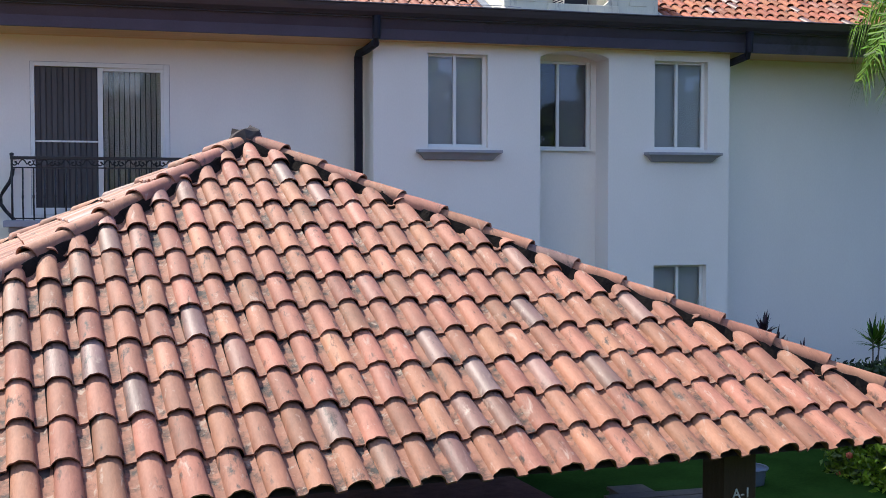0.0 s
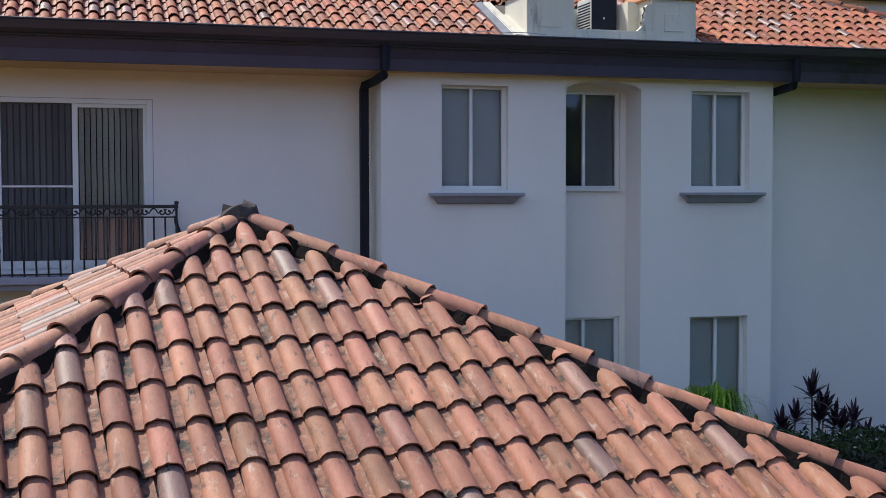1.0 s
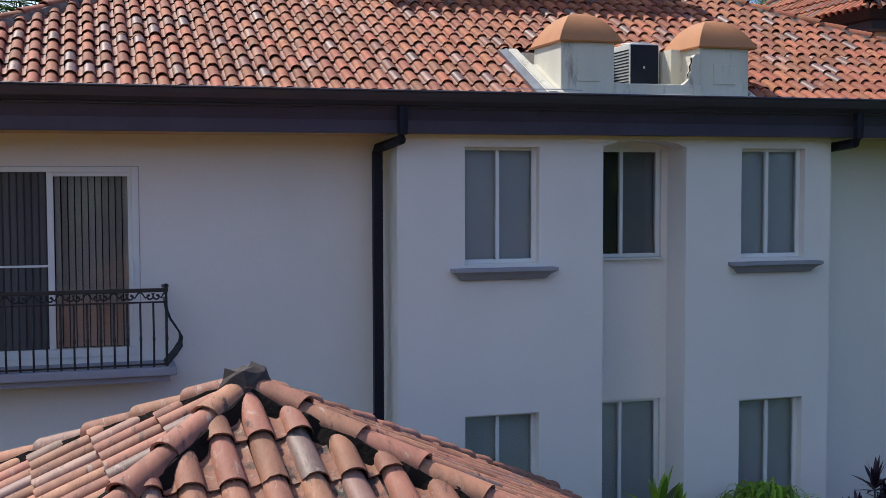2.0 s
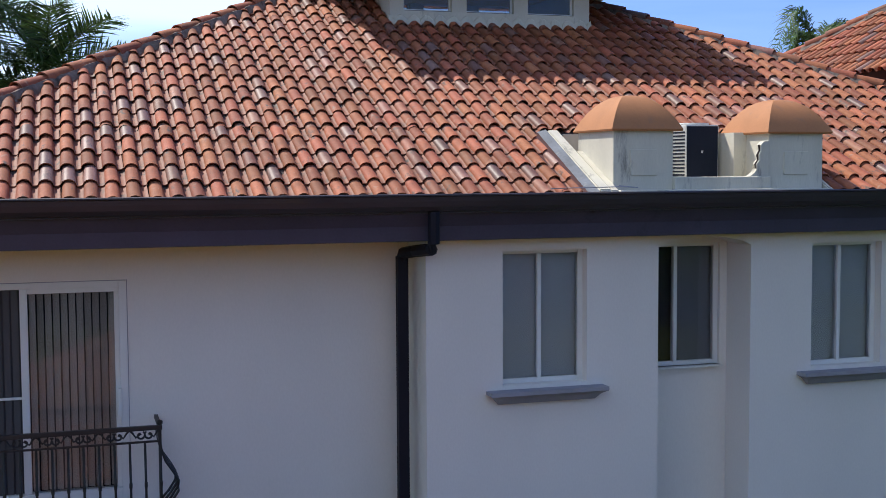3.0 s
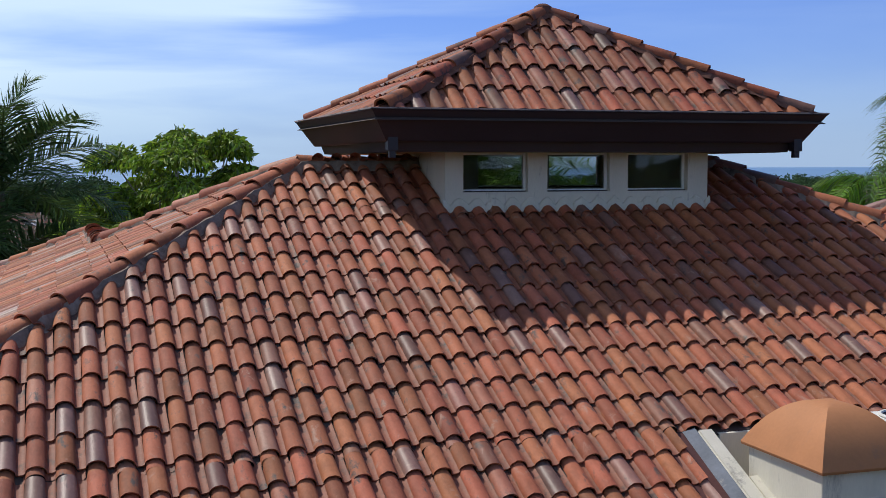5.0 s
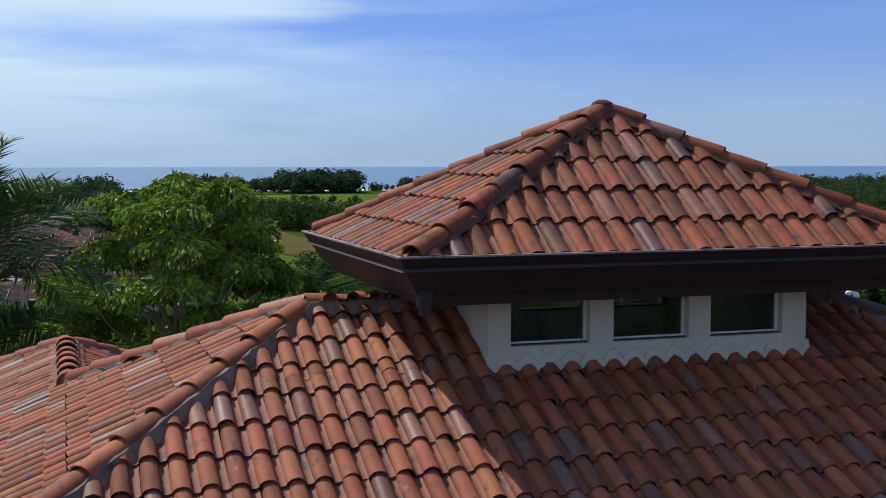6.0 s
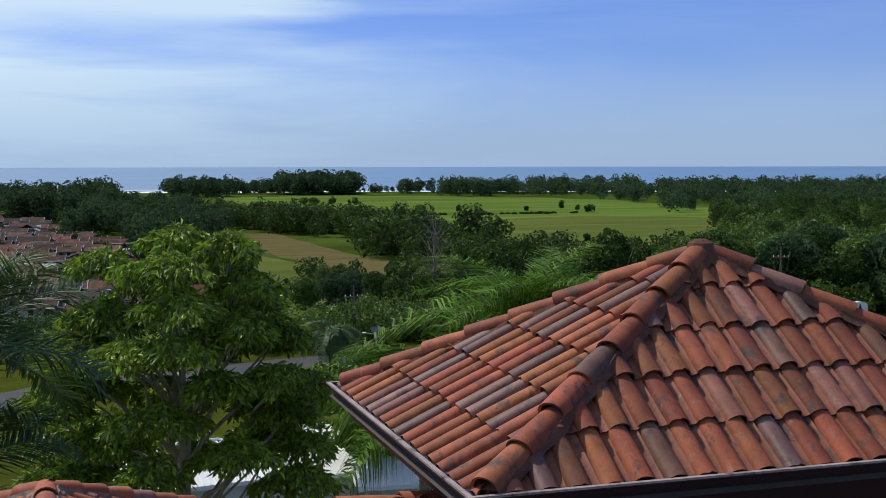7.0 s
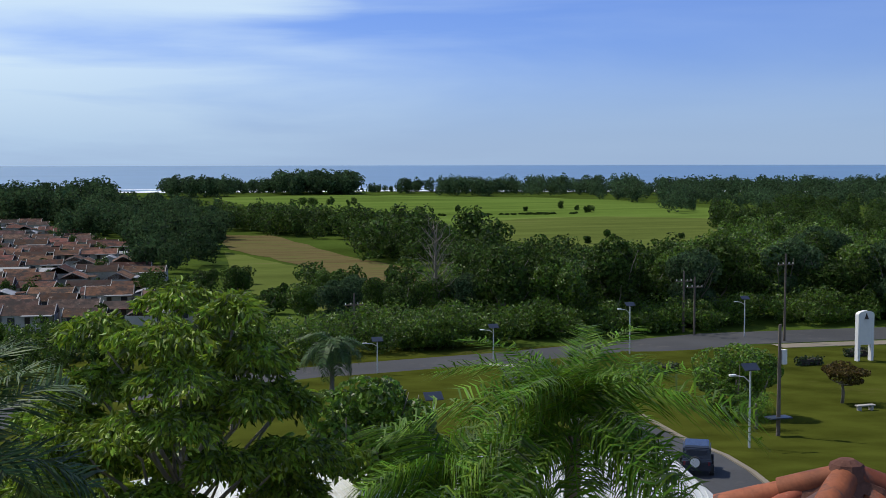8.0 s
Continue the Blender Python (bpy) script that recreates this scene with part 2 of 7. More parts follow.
M_TILE_PALE = material("pale_clay_roof_tile", (0.325, 0.140, 0.085), 0.72, vary=0.36, scale=6, fine=50, bump=0.20, stain=(0.050, 0.040, 0.033), stain_amount=0.36, stain_scale=8.0, spread=0.24, hue=0.008, spec=0.36, grey_from=0.88, polish=0.15, stretch=(2.0, 0.6, 0.6), bloom=(0.46, 0.35, 0.27), bloom_amount=0.36, bloom_scale=9.0)
M_PAN_PALE = material("lichened_pan", (0.27, 0.120, 0.075), 0.75, vary=0.35, scale=6, fine=60, bump=0.3, stain=(0.035, 0.028, 0.024), stain_amount=0.62, stain_scale=5.0, spec=0.3, bloom=(0.42, 0.34, 0.26), bloom_amount=0.42, bloom_scale=14.0)
M_PAN = material("dirty_pan", (0.225, 0.076, 0.042), 0.65, vary=0.35, scale=6, fine=60, bump=0.3, stain=(0.050, 0.036, 0.030), stain_amount=0.50, stain_scale=5.0, spec=0.35, bloom=(0.30, 0.20, 0.15), bloom_amount=0.2)
M_MORTAR = material("grey_mortar", (0.215, 0.165, 0.135), 0.95, vary=0.45, scale=9, bump=0.6, stain=(0.085, 0.070, 0.060), stain_amount=0.45, stain_scale=6, spec=0.1, bloom=(0.36, 0.31, 0.26), bloom_amount=0.3, bloom_scale=8)
M_MORTAR_RED = material("red_brown_mortar", (0.13, 0.062, 0.046), 0.95, vary=0.35, scale=9, bump=0.5, spec=0.1)
M_MORTAR_DARK = material("near_black_mortar", (0.018, 0.014, 0.012), 0.95, spec=0.05, vary=0.4, scale=10, bump=0.6)
M_UNDER = material("roof_underlay", (0.055, 0.040, 0.035), 0.9, vary=0.3, bump=0.2)
M_FLASH = material("faded_flashing", (0.15, 0.165, 0.19), 0.8, vary=0.35, scale=6, bump=0.2, stain=(0.36, 0.34, 0.30), stain_amount=0.35, stain_scale=4)
M_RED_STRIP = material("red_paint", (0.085, 0.026, 0.020), 0.7, vary=0.35, scale=8, bump=0.2)
M_DOME = material("orange_dome_paint", (0.39, 0.160, 0.060), 0.75, vary=0.14, scale=3, bump=0.1, stain=(0.30, 0.14, 0.07), stain_amount=0.3, stain_scale=5)
M_AC = material("grey_ac_case", (0.60, 0.60, 0.56), 0.55, vary=0.06, bump=0.0)
M_AC_DARK = material("ac_grille", (0.016, 0.020, 0.032), 0.7, spec=0.12, vary=0.2, bump=0.0)
M_WOOD = material("dark_stained_wood", (0.055, 0.026, 0.016), 0.6, vary=0.3, scale=4, bump=0.2, stretch=(6, 6, 1))
M_WOOD_OLD = material("weathered_pale_boards", (0.135, 0.105, 0.075), 0.85, vary=0.3, scale=5, bump=0.3, stain=(0.05, 0.05, 0.045), stain_amount=0.25, stain_scale=7)
M_WHITE = material("white_paint", (0.78, 0.77, 0.74), 0.6, vary=0.05, bump=0.0)
M_TIN = material("white_metal_roofing", (0.80, 0.80, 0.74), 0.45, vary=0.10, scale=0.8, bump=0.0, stain=(0.55, 0.54, 0.48), stain_amount=0.3, stain_scale=0.6)
M_TIN_GREY = material("grey_metal_roofing", (0.24, 0.24, 0.24), 0.45, vary=0.08, scale=0.8, bump=0.0)
M_LAWN = material("lawn_grass", (0.054, 0.064, 0.010), 0.95, spec=0.0, vary=0.5, scale=0.22, fine=14, bump=0.5, stain=(0.085, 0.080, 0.022), stain_amount=0.3, stain_scale=0.09)
M_LAND = material("scrub_land", (0.050, 0.078, 0.014), 0.95, spec=0.0, vary=0.5, scale=0.03, fine=1.2, bump=0.3, stain=(0.035, 0.06, 0.015), stain_amount=0.4, stain_scale=0.02)
M_FIELD = material("green_crop_field", (0.095, 0.148, 0.028), 0.95, spec=0.0, vary=0.5, scale=0.02, fine=0.5, bump=0.2, stain=(0.135, 0.165, 0.045), stain_amount=0.35, stain_scale=0.02, stretch=(0.4, 3.0, 1))
M_FIELD_DRY = material("dry_grass_field", (0.092, 0.118, 0.028), 0.95, spec=0.0, vary=0.4, scale=0.03, fine=0.6, bump=0.2, stain=(0.125, 0.120, 0.045), stain_amount=0.35, stain_scale=0.03, stretch=(0.5, 2.4, 1))
M_PLOUGHED = material("ploughed_earth", (0.125, 0.100, 0.044), 0.95, spec=0.0, vary=0.6, scale=0.10, fine=1.6, bump=0.4, stain=(0.085, 0.105, 0.028), stain_amount=0.6, stain_scale=0.10, stretch=(0.30, 3.2, 1))
M_ASPHALT = material("asphalt", (0.058, 0.060, 0.062), 0.9, spec=0.2, vary=0.3, scale=0.12, fine=5, bump=0.2, stain=(0.085, 0.083, 0.078), stain_amount=0.35, stain_scale=0.3)
M_KERB = material("concrete_kerb", (0.40, 0.38, 0.34), 0.9, vary=0.2, scale=1, bump=0.2)
M_SEA = material("sea_water", (0.12, 0.22, 0.33), 0.40, spec=0.5, vary=0.14, scale=0.004, fine=0.03, bump=0.0)
M_SURF = material("white_surf", (0.85, 0.87, 0.88), 0.7, vary=0.1, scale=0.05, bump=0.0)
M_SAND = material("beach_sand", (0.21, 0.18, 0.13), 0.95, vary=0.2, scale=0.15, bump=0.1)
M_LEAF = material("tree_leaf", (0.195, 0.290, 0.026), 0.52, spec=0.25, vary=0.5, scale=0.9, fine=7, bump=0.0, spread=0.55, hue=0.02, translucent=0.28)
M_LEAF_DARK = material("dark_tree_leaf", (0.060, 0.106, 0.018), 0.6, spec=0.1, vary=0.45, scale=0.12, fine=2, bump=0.0, spread=0.55, hue=0.02, translucent=0.22)
M_LEAF_MID = material("garden_tree_leaf", (0.092, 0.165, 0.018), 0.5, spec=0.3, vary=0.4, scale=0.5, fine=4, bump=0.0, spread=0.55, hue=0.02, translucent=0.26)
# leaf green shifted towards blue: distance haze put into the base colour
M_WOODS_HAZED = material("hazed_woodland_leaf", (0.070, 0.118, 0.052), 0.8, spec=0.0, vary=0.42, scale=0.03, fine=0.4, bump=0.0, spread=0.48, hue=0.015, translucent=0.32)
M_WOODS_DARK = material("dark_woodland_leaf", (0.062, 0.105, 0.042), 0.8, spec=0.0, vary=0.5, scale=0.05, fine=0.5, bump=0.0, spread=0.5, hue=0.02, translucent=0.28)
M_GARDEN_LEAF = material("bright_garden_leaf", (0.120, 0.215, 0.024), 0.5, spec=0.3, vary=0.4, scale=0.5, fine=4, bump=0.0, spread=0.55, hue=0.02, translucent=0.3)
M_PALM = material("palm_leaflet", (0.100, 0.205, 0.014), 0.6, spec=0.12, vary=0.35, scale=0.8, fine=6, bump=0.0, spread=0.45, hue=0.02, translucent=0.24)
M_PALM_DARK = material("dark_palm_leaflet", (0.075, 0.135, 0.040), 0.55, spec=0.2, vary=0.3, scale=0.8, fine=6, bump=0.0, spread=0.40, hue=0.02, translucent=0.22)
M_LIME = material("lime_leaf", (0.25, 0.42, 0.032), 0.5, vary=0.4, scale=2, fine=9, bump=0.0, spread=0.4, hue=0.02, translucent=0.4)
M_PURPLE = material("purple_leaf", (0.040, 0.014, 0.030), 0.5, vary=0.3, scale=3, bump=0.0, spread=0.35, hue=0.02, translucent=0.1)
M_RED_LEAF = material("red_leaf", (0.20, 0.02, 0.04), 0.5, vary=0.3, scale=3, bump=0.0, spread=0.3, translucent=0.15)
M_FLOWER = material("orange_flower", (0.62, 0.12, 0.06), 0.6, vary=0.2, scale=6, bump=0.0, spread=0.2)
M_BARK = material("bark", (0.20, 0.17, 0.135), 0.95, vary=0.35, scale=3, fine=25, bump=0.6, stretch=(1, 1, 0.3))
M_BARK_PALE = material("pale_bark", (0.34, 0.30, 0.25), 0.95, vary=0.3, scale=3, fine=25, bump=0.5, stretch=(1, 1, 0.3), stain=(0.12, 0.10, 0.08), stain_amount=0.35, stain_scale=4)
M_GLASS = glass_material("window_glass", (0.88, 0.89, 0.91))
M_GLASS_CLEAR = glass_material("clear_glass", (0.78, 0.80, 0.80))
M_CAR = material("dark_blue_car_paint", (0.030, 0.040, 0.060), 0.25, vary=0.05, bump=0.0)
M_RUBBER = material("rubber", (0.02, 0.02, 0.02), 0.8, vary=0.2, bump=0.0)
M_CHROME = material("bright_metal", (0.6, 0.6, 0.6), 0.3, metal=1.0, vary=0.05, bump=0.0)
M_POLE = material("galvanised_pole", (0.62, 0.62, 0.60), 0.5, vary=0.08, bump=0.0)
M_POLE_WOOD = material("timber_pole", (0.14, 0.11, 0.085), 0.9, vary=0.3, scale=2, bump=0.3)
M_SOLAR = material("solar_panel", (0.035, 0.045, 0.065), 0.35, vary=0.15, scale=4, bump=0.0)
M_CLAY_FAR = material("village_roof_clay", (0.130, 0.062, 0.042), 0.9, vary=0.6, scale=0.9, fine=4, bump=0.3, stain=(0.045, 0.037, 0.033), stain_amount=0.75, stain_scale=0.6, spread=0.6, hue=0.02, spec=0.1, bloom=(0.33, 0.27, 0.22), bloom_amount=0.25, bloom_scale=0.9)
M_TERRACE = material("village_wall", (0.33, 0.31, 0.28), 0.9, vary=0.3, scale=0.6, bump=0.1, spread=0.4, stain=(0.12, 0.11, 0.10), stain_amount=0.35, stain_scale=0.8)
M_LETTER = material("white_lettering", (0.75, 0.74, 0.70), 0.7, vary=0.05, bump=0.0)
M_BLUE_PLASTIC = material("blue_plastic", (0.13, 0.15, 0.19), 0.4, vary=0.08, bump=0.0)
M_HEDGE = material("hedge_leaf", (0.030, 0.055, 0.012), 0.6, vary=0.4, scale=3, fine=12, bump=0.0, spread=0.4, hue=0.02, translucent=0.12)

# grass green kept low, with the house's shade put into the base colour
M_GARDEN_SHADE = material("shade_coloured_grass", (0.024, 0.060, 0.012), 0.95, spec=0.0, vary=0.45, scale=1.2, fine=30, bump=0.6, stain=(0.035, 0.045, 0.012), stain_amount=0.3, stain_scale=0.6)
M_BROWN_LEAF = material("reddish_leaf", (0.110, 0.082, 0.022), 0.6, spec=0.1, vary=0.4, scale=0.6, fine=4, bump=0.0, spread=0.4, hue=0.03, translucent=0.35)

# ---------------------------------------------------------------- building helpers
def part(name, bm, mat, parent=None, label="", smooth=False):
    """Links a bmesh (or a ready mesh) as one object under a thing or a part."""
    if isinstance(bm, bmesh.types.BMesh):
        me = bpy.data.meshes.new(name)
        bm.to_mesh(me)
        bm.free()
    else:
        me = bm
    if mat is not None and not me.materials:
        me.materials.append(mat)
    if smooth:
        me.polygons.foreach_set("use_smooth", [True] * len(me.polygons))
    ob = new(name, me)
    if parent is not None:
        ob.parent = parent
    if label:
        tagged(ob, label=label)
    return ob


def thing(name, label, category, at=(0, 0, 0), group="", kind=""):
    ob = new(name)
    ob.location = at
    return tagged(ob, label, category, group, kind)


def boxes(*list_of, bevel=0.0):
    """One bmesh of boxes, each given as x0, x1, y0, y1, z0, z1."""
    bm = bmesh.new()
    for x0, x1, y0, y1, z0, z1 in list_of:
        m = Matrix.Translation(((x0 + x1) / 2, (y0 + y1) / 2, (z0 + z1) / 2)) @ Matrix.Diagonal((x1 - x0, y1 - y0, z1 - z0, 1))
        bmesh.ops.create_cube(bm, size=1, matrix=m)
    if bevel:
        bmesh.ops.bevel(bm, geom=bm.edges[:], offset=bevel, segments=2, affect="EDGES", profile=0.6)
    return bm


def tube(points, radius, sides=8, radii=None, bm=None):
    """A round bar along points; radii per point if given."""
    bm = bm or bmesh.new()
    pts = [Vector(p) for p in points]
    rings = []
    for i, p in enumerate(pts):
        d = (pts[min(i + 1, len(pts) - 1)] - pts[max(i - 1, 0)]).normalized()
        a = d.cross(Vector((0, 0, 1)) if abs(d.z) < 0.95 else Vector((1, 0, 0))).normalized()
        b = d.cross(a)
        r = radii[i] if radii else radius
        rings.append([bm.verts.new(p + r * (math.cos(2 * math.pi * k / sides) * a + math.sin(2 * math.pi * k / sides) * b)) for k in range(sides)])
    for r0, r1 in zip(rings, rings[1:]):
        for k in range(sides):
            bm.faces.new((r0[k], r0[(k + 1) % sides], r1[(k + 1) % sides], r1[k]))
    bm.faces.new(rings[0][::-1])
    bm.faces.new(rings[-1])
    return bm


def sweep(plan, profile, closed=False):
    """A moulding: profile points (outward, z) carried along a plan line with mitred corners; outward is to the right of the walk."""
    bm = bmesh.new()
    n = len(plan)
    rows = []
    for i in range(n):
        p = Vector((*plan[i], 0))
        prev = Vector((*plan[i - 1], 0)) if (i or closed) else None
        nxt = Vector((*plan[(i + 1) % n], 0)) if (i < n - 1 or closed) else None
        norms = []
        for a, b in ((prev, p), (p, nxt)):
            if a is not None and b is not None:
                d = (b - a).normalized()
                norms.append(Vector((d.y, -d.x, 0)))
        out = norms[0] if len(norms) == 1 else (norms[0] + norms[1]) / (1 + norms[0].dot(norms[1]))
        rows.append([bm.verts.new(p + o * out + Vector((0, 0, z))) for o, z in profile])
    span = range(n if closed else n - 1)
    k = len(profile)
    for i in span:
        for j in range(k - 1):
            bm.faces.new((rows[i][j], rows[(i + 1) % n][j], rows[(i + 1) % n][j + 1], rows[i][j + 1]))
    if not closed:
        for row in (rows[0], rows[-1]):
            if k > 2:
                bm.faces.new(row)
    bmesh.ops.recalc_face_normals(bm, faces=bm.faces)
    return bm


def wall_sheet(x0, x1, z0, z1, y0, y1, holes):
    """A wall in the x-z plane between y0 and y1, with rectangular holes x0, x1, z0, z1 that go through it."""
    xs = sorted({x0, x1, *(h[0] for h in holes), *(h[1] for h in holes)})
    zs = sorted({z0, z1, *(h[2] for h in holes), *(h[3] for h in holes)})
    solid = {}
    for i in range(len(xs) - 1):
        for j in range(len(zs) - 1):
            cx, cz = (xs[i] + xs[i + 1]) / 2, (zs[j] + zs[j + 1]) / 2
            solid[i, j] = not any(a < cx < b and c < cz < d for a, b, c, d in holes)
    bm = bmesh.new()
    seen = {}

    def v(x, y, z):
        key = (round(x, 5), round(y, 5), round(z, 5))
        if key not in seen:
            seen[key] = bm.verts.new(key)
        return seen[key]

    for (i, j), s in solid.items():
        if not s:
            continue
        a, b, c, d = xs[i], xs[i + 1], zs[j], zs[j + 1]
        bm.faces.new((v(a, y0, c), v(b, y0, c), v(b, y0, d), v(a, y0, d)))
        bm.faces.new((v(a, y1, c), v(a, y1, d), v(b, y1, d), v(b, y1, c)))
        if not solid.get((i - 1, j)):
            bm.faces.new((v(a, y0, c), v(a, y0, d), v(a, y1, d), v(a, y1, c)))
        if not solid.get((i + 1, j)):
            bm.faces.new((v(b, y0, c), v(b, y1, c), v(b, y1, d), v(b, y0, d)))
        if not solid.get((i, j - 1)):
            bm.faces.new((v(a, y0, c), v(a, y1, c), v(b, y1, c), v(b, y0, c)))
        if not solid.get((i, j + 1)):
            bm.faces.new((v(a, y0, d), v(b, y0, d), v(b, y1, d), v(a, y1, d)))
    return bm


def mesh_from(name, verts, faces, mat, smooth=None):
    me = bpy.data.meshes.new(name)
    me.from_pydata(verts, [], faces)
    me.materials.append(mat)
    if smooth is not None:
        me.polygons.foreach_set("use_smooth", smooth)
    me.update()
    return me


# ---------------------------------------------------------------- roof tiles
def tile_data(pitch, length, high, worn=0.0, seed=0, lift_low=0.022):
    """One clay tile: a barrel and a pan side by side, tapering uphill, with a thick lower lip."""
    rnd = random.Random(seed)
    prof = []
    wide = 0.715 * pitch
    for k in range(10):
        a = math.pi * k / 9
        prof.append((wide / 2 - wide / 2 * math.cos(a), high * math.sin(a) ** 0.9 if 0 < k < 9 else 0.0))
    prof += [(pitch * 0.78, -0.004), (pitch * 0.93, -0.002), (pitch * 1.02, 0.010)]
    verts, faces, smooth = [], [], []
    thick = 0.011
    lip = [rnd.uniform(-1, 1) * 0.0015 + (rnd.uniform(-1, 1) * 0.009 if rnd.random() < worn else 0) for _ in prof]
    for s, (y, shrink, lift) in enumerate(((0.0, 1.0, lift_low), (length * 0.55, 0.95, lift_low * 0.5), (length, 0.88, 0.0))):
        for k, (x, z) in enumerate(prof):
            xx = wide / 2 + (x - wide / 2) * shrink if k < 10 else x
            verts.append((xx, y + (lip[k] if s == 0 else 0), z * (shrink if k < 10 else 1) + lift))
    n = len(prof)
    for s in range(2):
        for k in range(n - 1):
            faces.append((s * n + k, s * n + k + 1, (s + 1) * n + k + 1, (s + 1) * n + k))
            smooth.append(True)
    base = len(verts)
    for k, (x, z) in enumerate(prof):
        verts.append((x, lip[k], z + lift_low))
    for k, (x, z) in enumerate(prof):
        verts.append((x, lip[k] + 0.002, z + lift_low - thick))
    for k in range(n - 1):
        faces.append((base + n + k, base + n + k + 1, base + k + 1, base + k))
        smooth.append(False)
    inner = len(verts)
    for k, (x, z) in enumerate(prof):
        verts.append((x, lip[k] + 0.002, z + lift_low - thick))
    for k, (x, z) in enumerate(prof):
        verts.append((x, length * 0.5, z + lift_low * 0.5 - thick))
    for k in range(n - 1):
        faces.append((inner + n + k, inner + n + k + 1, inner + k + 1, inner + k))
        smooth.append(True)
    pan = [k % (n - 1) >= 9 for k in range(2 * (n - 1))] + [False] * (len(faces) - 2 * (n - 1))
    return verts, faces, smooth, pan


def roof_face(origin, along, uphill, slope, width, depth, cuts, pitch, step, mat, parent, own, seed, high=0.057, worn=0.15, start=-0.03, pan_mat=None, lift_low=0.022, joined_name="roof_tile_field"):
    """Tiles one roof plane. origin: where the eave starts; along, uphill: level unit directions; cuts: (a, b, c) keep a*u + b*v <= c, or a
    function of (u, v). own(u, v): whether a tile is an object of its own. Returns how many of those there were."""
    rnd = random.Random(seed)
    U, D = Vector((*along, 0)), Vector((*uphill, 0))
    cosine = 1 / math.sqrt(1 + slope * slope)
    S = (D + Vector((0, 0, slope))) * cosine
    N = U.cross(S)
    if N.z < 0:
        N = -N
    length = step * 1.2
    kinds = [tile_data(pitch, length, high * rnd.uniform(0.95, 1.05), worn, seed * 10 + k, lift_low) for k in range(5)]
    pan_mat = pan_mat or M_PAN
    shared = []
    for v, f, s, q in kinds:
        shared.append(mesh_from("roof_tile", v, f, mat, s))
        shared[-1].materials.append(pan_mat)
        shared[-1].polygons.foreach_set("material_index", [int(x) for x in q])
    allv, allf, alls, allm, count, total = [], [], [], [], 0, 0
    rows, cols = int(depth / (step * cosine)) + 1, int(width / pitch) + 1
    for r in range(rows):
        shift = rnd.uniform(-0.012, 0.012)
        for c in range(cols):
            u0, v0 = c * pitch, r * step * cosine + start
            corner = [(u0 + a, v0 + b) for a in (0, pitch * 1.03) for b in (0, length * cosine)]
            state, planes = "in", []
            for a, b, lim in cuts:
                inside = [a * u + b * v <= lim + 1e-6 for u, v in corner]
                if not any(inside):
                    state = "out"
                    break
                if not all(inside):
                    planes.append((a, b, lim))
            if state == "out":
                continue
            k = rnd.randrange(5)
            jx, jr, jz = rnd.uniform(-0.006, 0.006), rnd.gauss(0, 0.011), rnd.uniform(-0.003, 0.004)
            place = Vector(origin) + U * (u0 + jx) + S * (r * step + start / cosine + shift * 0.3 + rnd.uniform(-0.008, 0.008)) + N * jz
            rot = Matrix((U, S, N)).transposed().to_4x4() @ Matrix.Rotation(jr, 4, "Z") @ Matrix.Rotation(rnd.gauss(0, 0.006), 4, "X")
            m = Matrix.Translation(place) @ rot
            mine = own(u0 + pitch / 2, v0 + 0.1)
            if planes:
                bm = bmesh.new()
                vs = [bm.verts.new(v) for v in kinds[k][0]]
                for f, s, q in zip(kinds[k][1], kinds[k][2], kinds[k][3]):
                    face = bm.faces.new([vs[i] for i in f])
                    face.smooth, face.material_index = s, int(q)
                for a, b, lim in planes:
                    no = Vector((a, b * cosine, 0))
                    off = (lim - a * u0 - b * v0) / no.length
                    no.normalize()
                    bmesh.ops.bisect_plane(bm, geom=bm.verts[:] + bm.edges[:] + bm.faces[:], plane_co=no * off, plane_no=no, clear_outer=True)
                if not bm.faces:
                    bm.free()
                    continue
                me = bpy.data.meshes.new("roof_tile")
                bm.to_mesh(me)
                bm.free()
                me.materials.append(mat)
                me.materials.append(pan_mat)
                data = ([v.co[:] for v in me.vertices], [tuple(p.vertices) for p in me.polygons], [p.use_smooth for p in me.polygons], [p.material_index for p in me.polygons])
            else:
                me, data = shared[k], kinds[k]
            if mine:
                ob = new("roof_tile", me)
                ob.parent = parent
                ob.matrix_local = m
                count += 1
            else:
                arr = np.array(data[0]) @ np.array(m.to_3x3()).T + np.array(m.translation)
                base = total
                allv.append(arr)
                allf += [tuple(i + base for i in f) for f in data[1]]
                alls += list(data[2])
                allm += [int(x) for x in data[3]]
                total += len(arr)
    if allv:
        me = mesh_from(joined_name, np.concatenate(allv).tolist(), allf, mat, alls)
        me.materials.append(pan_mat)
        me.polygons.foreach_set("material_index", allm)
        tagged(part(joined_name, me, mat, parent), kind="stuff")
    return count


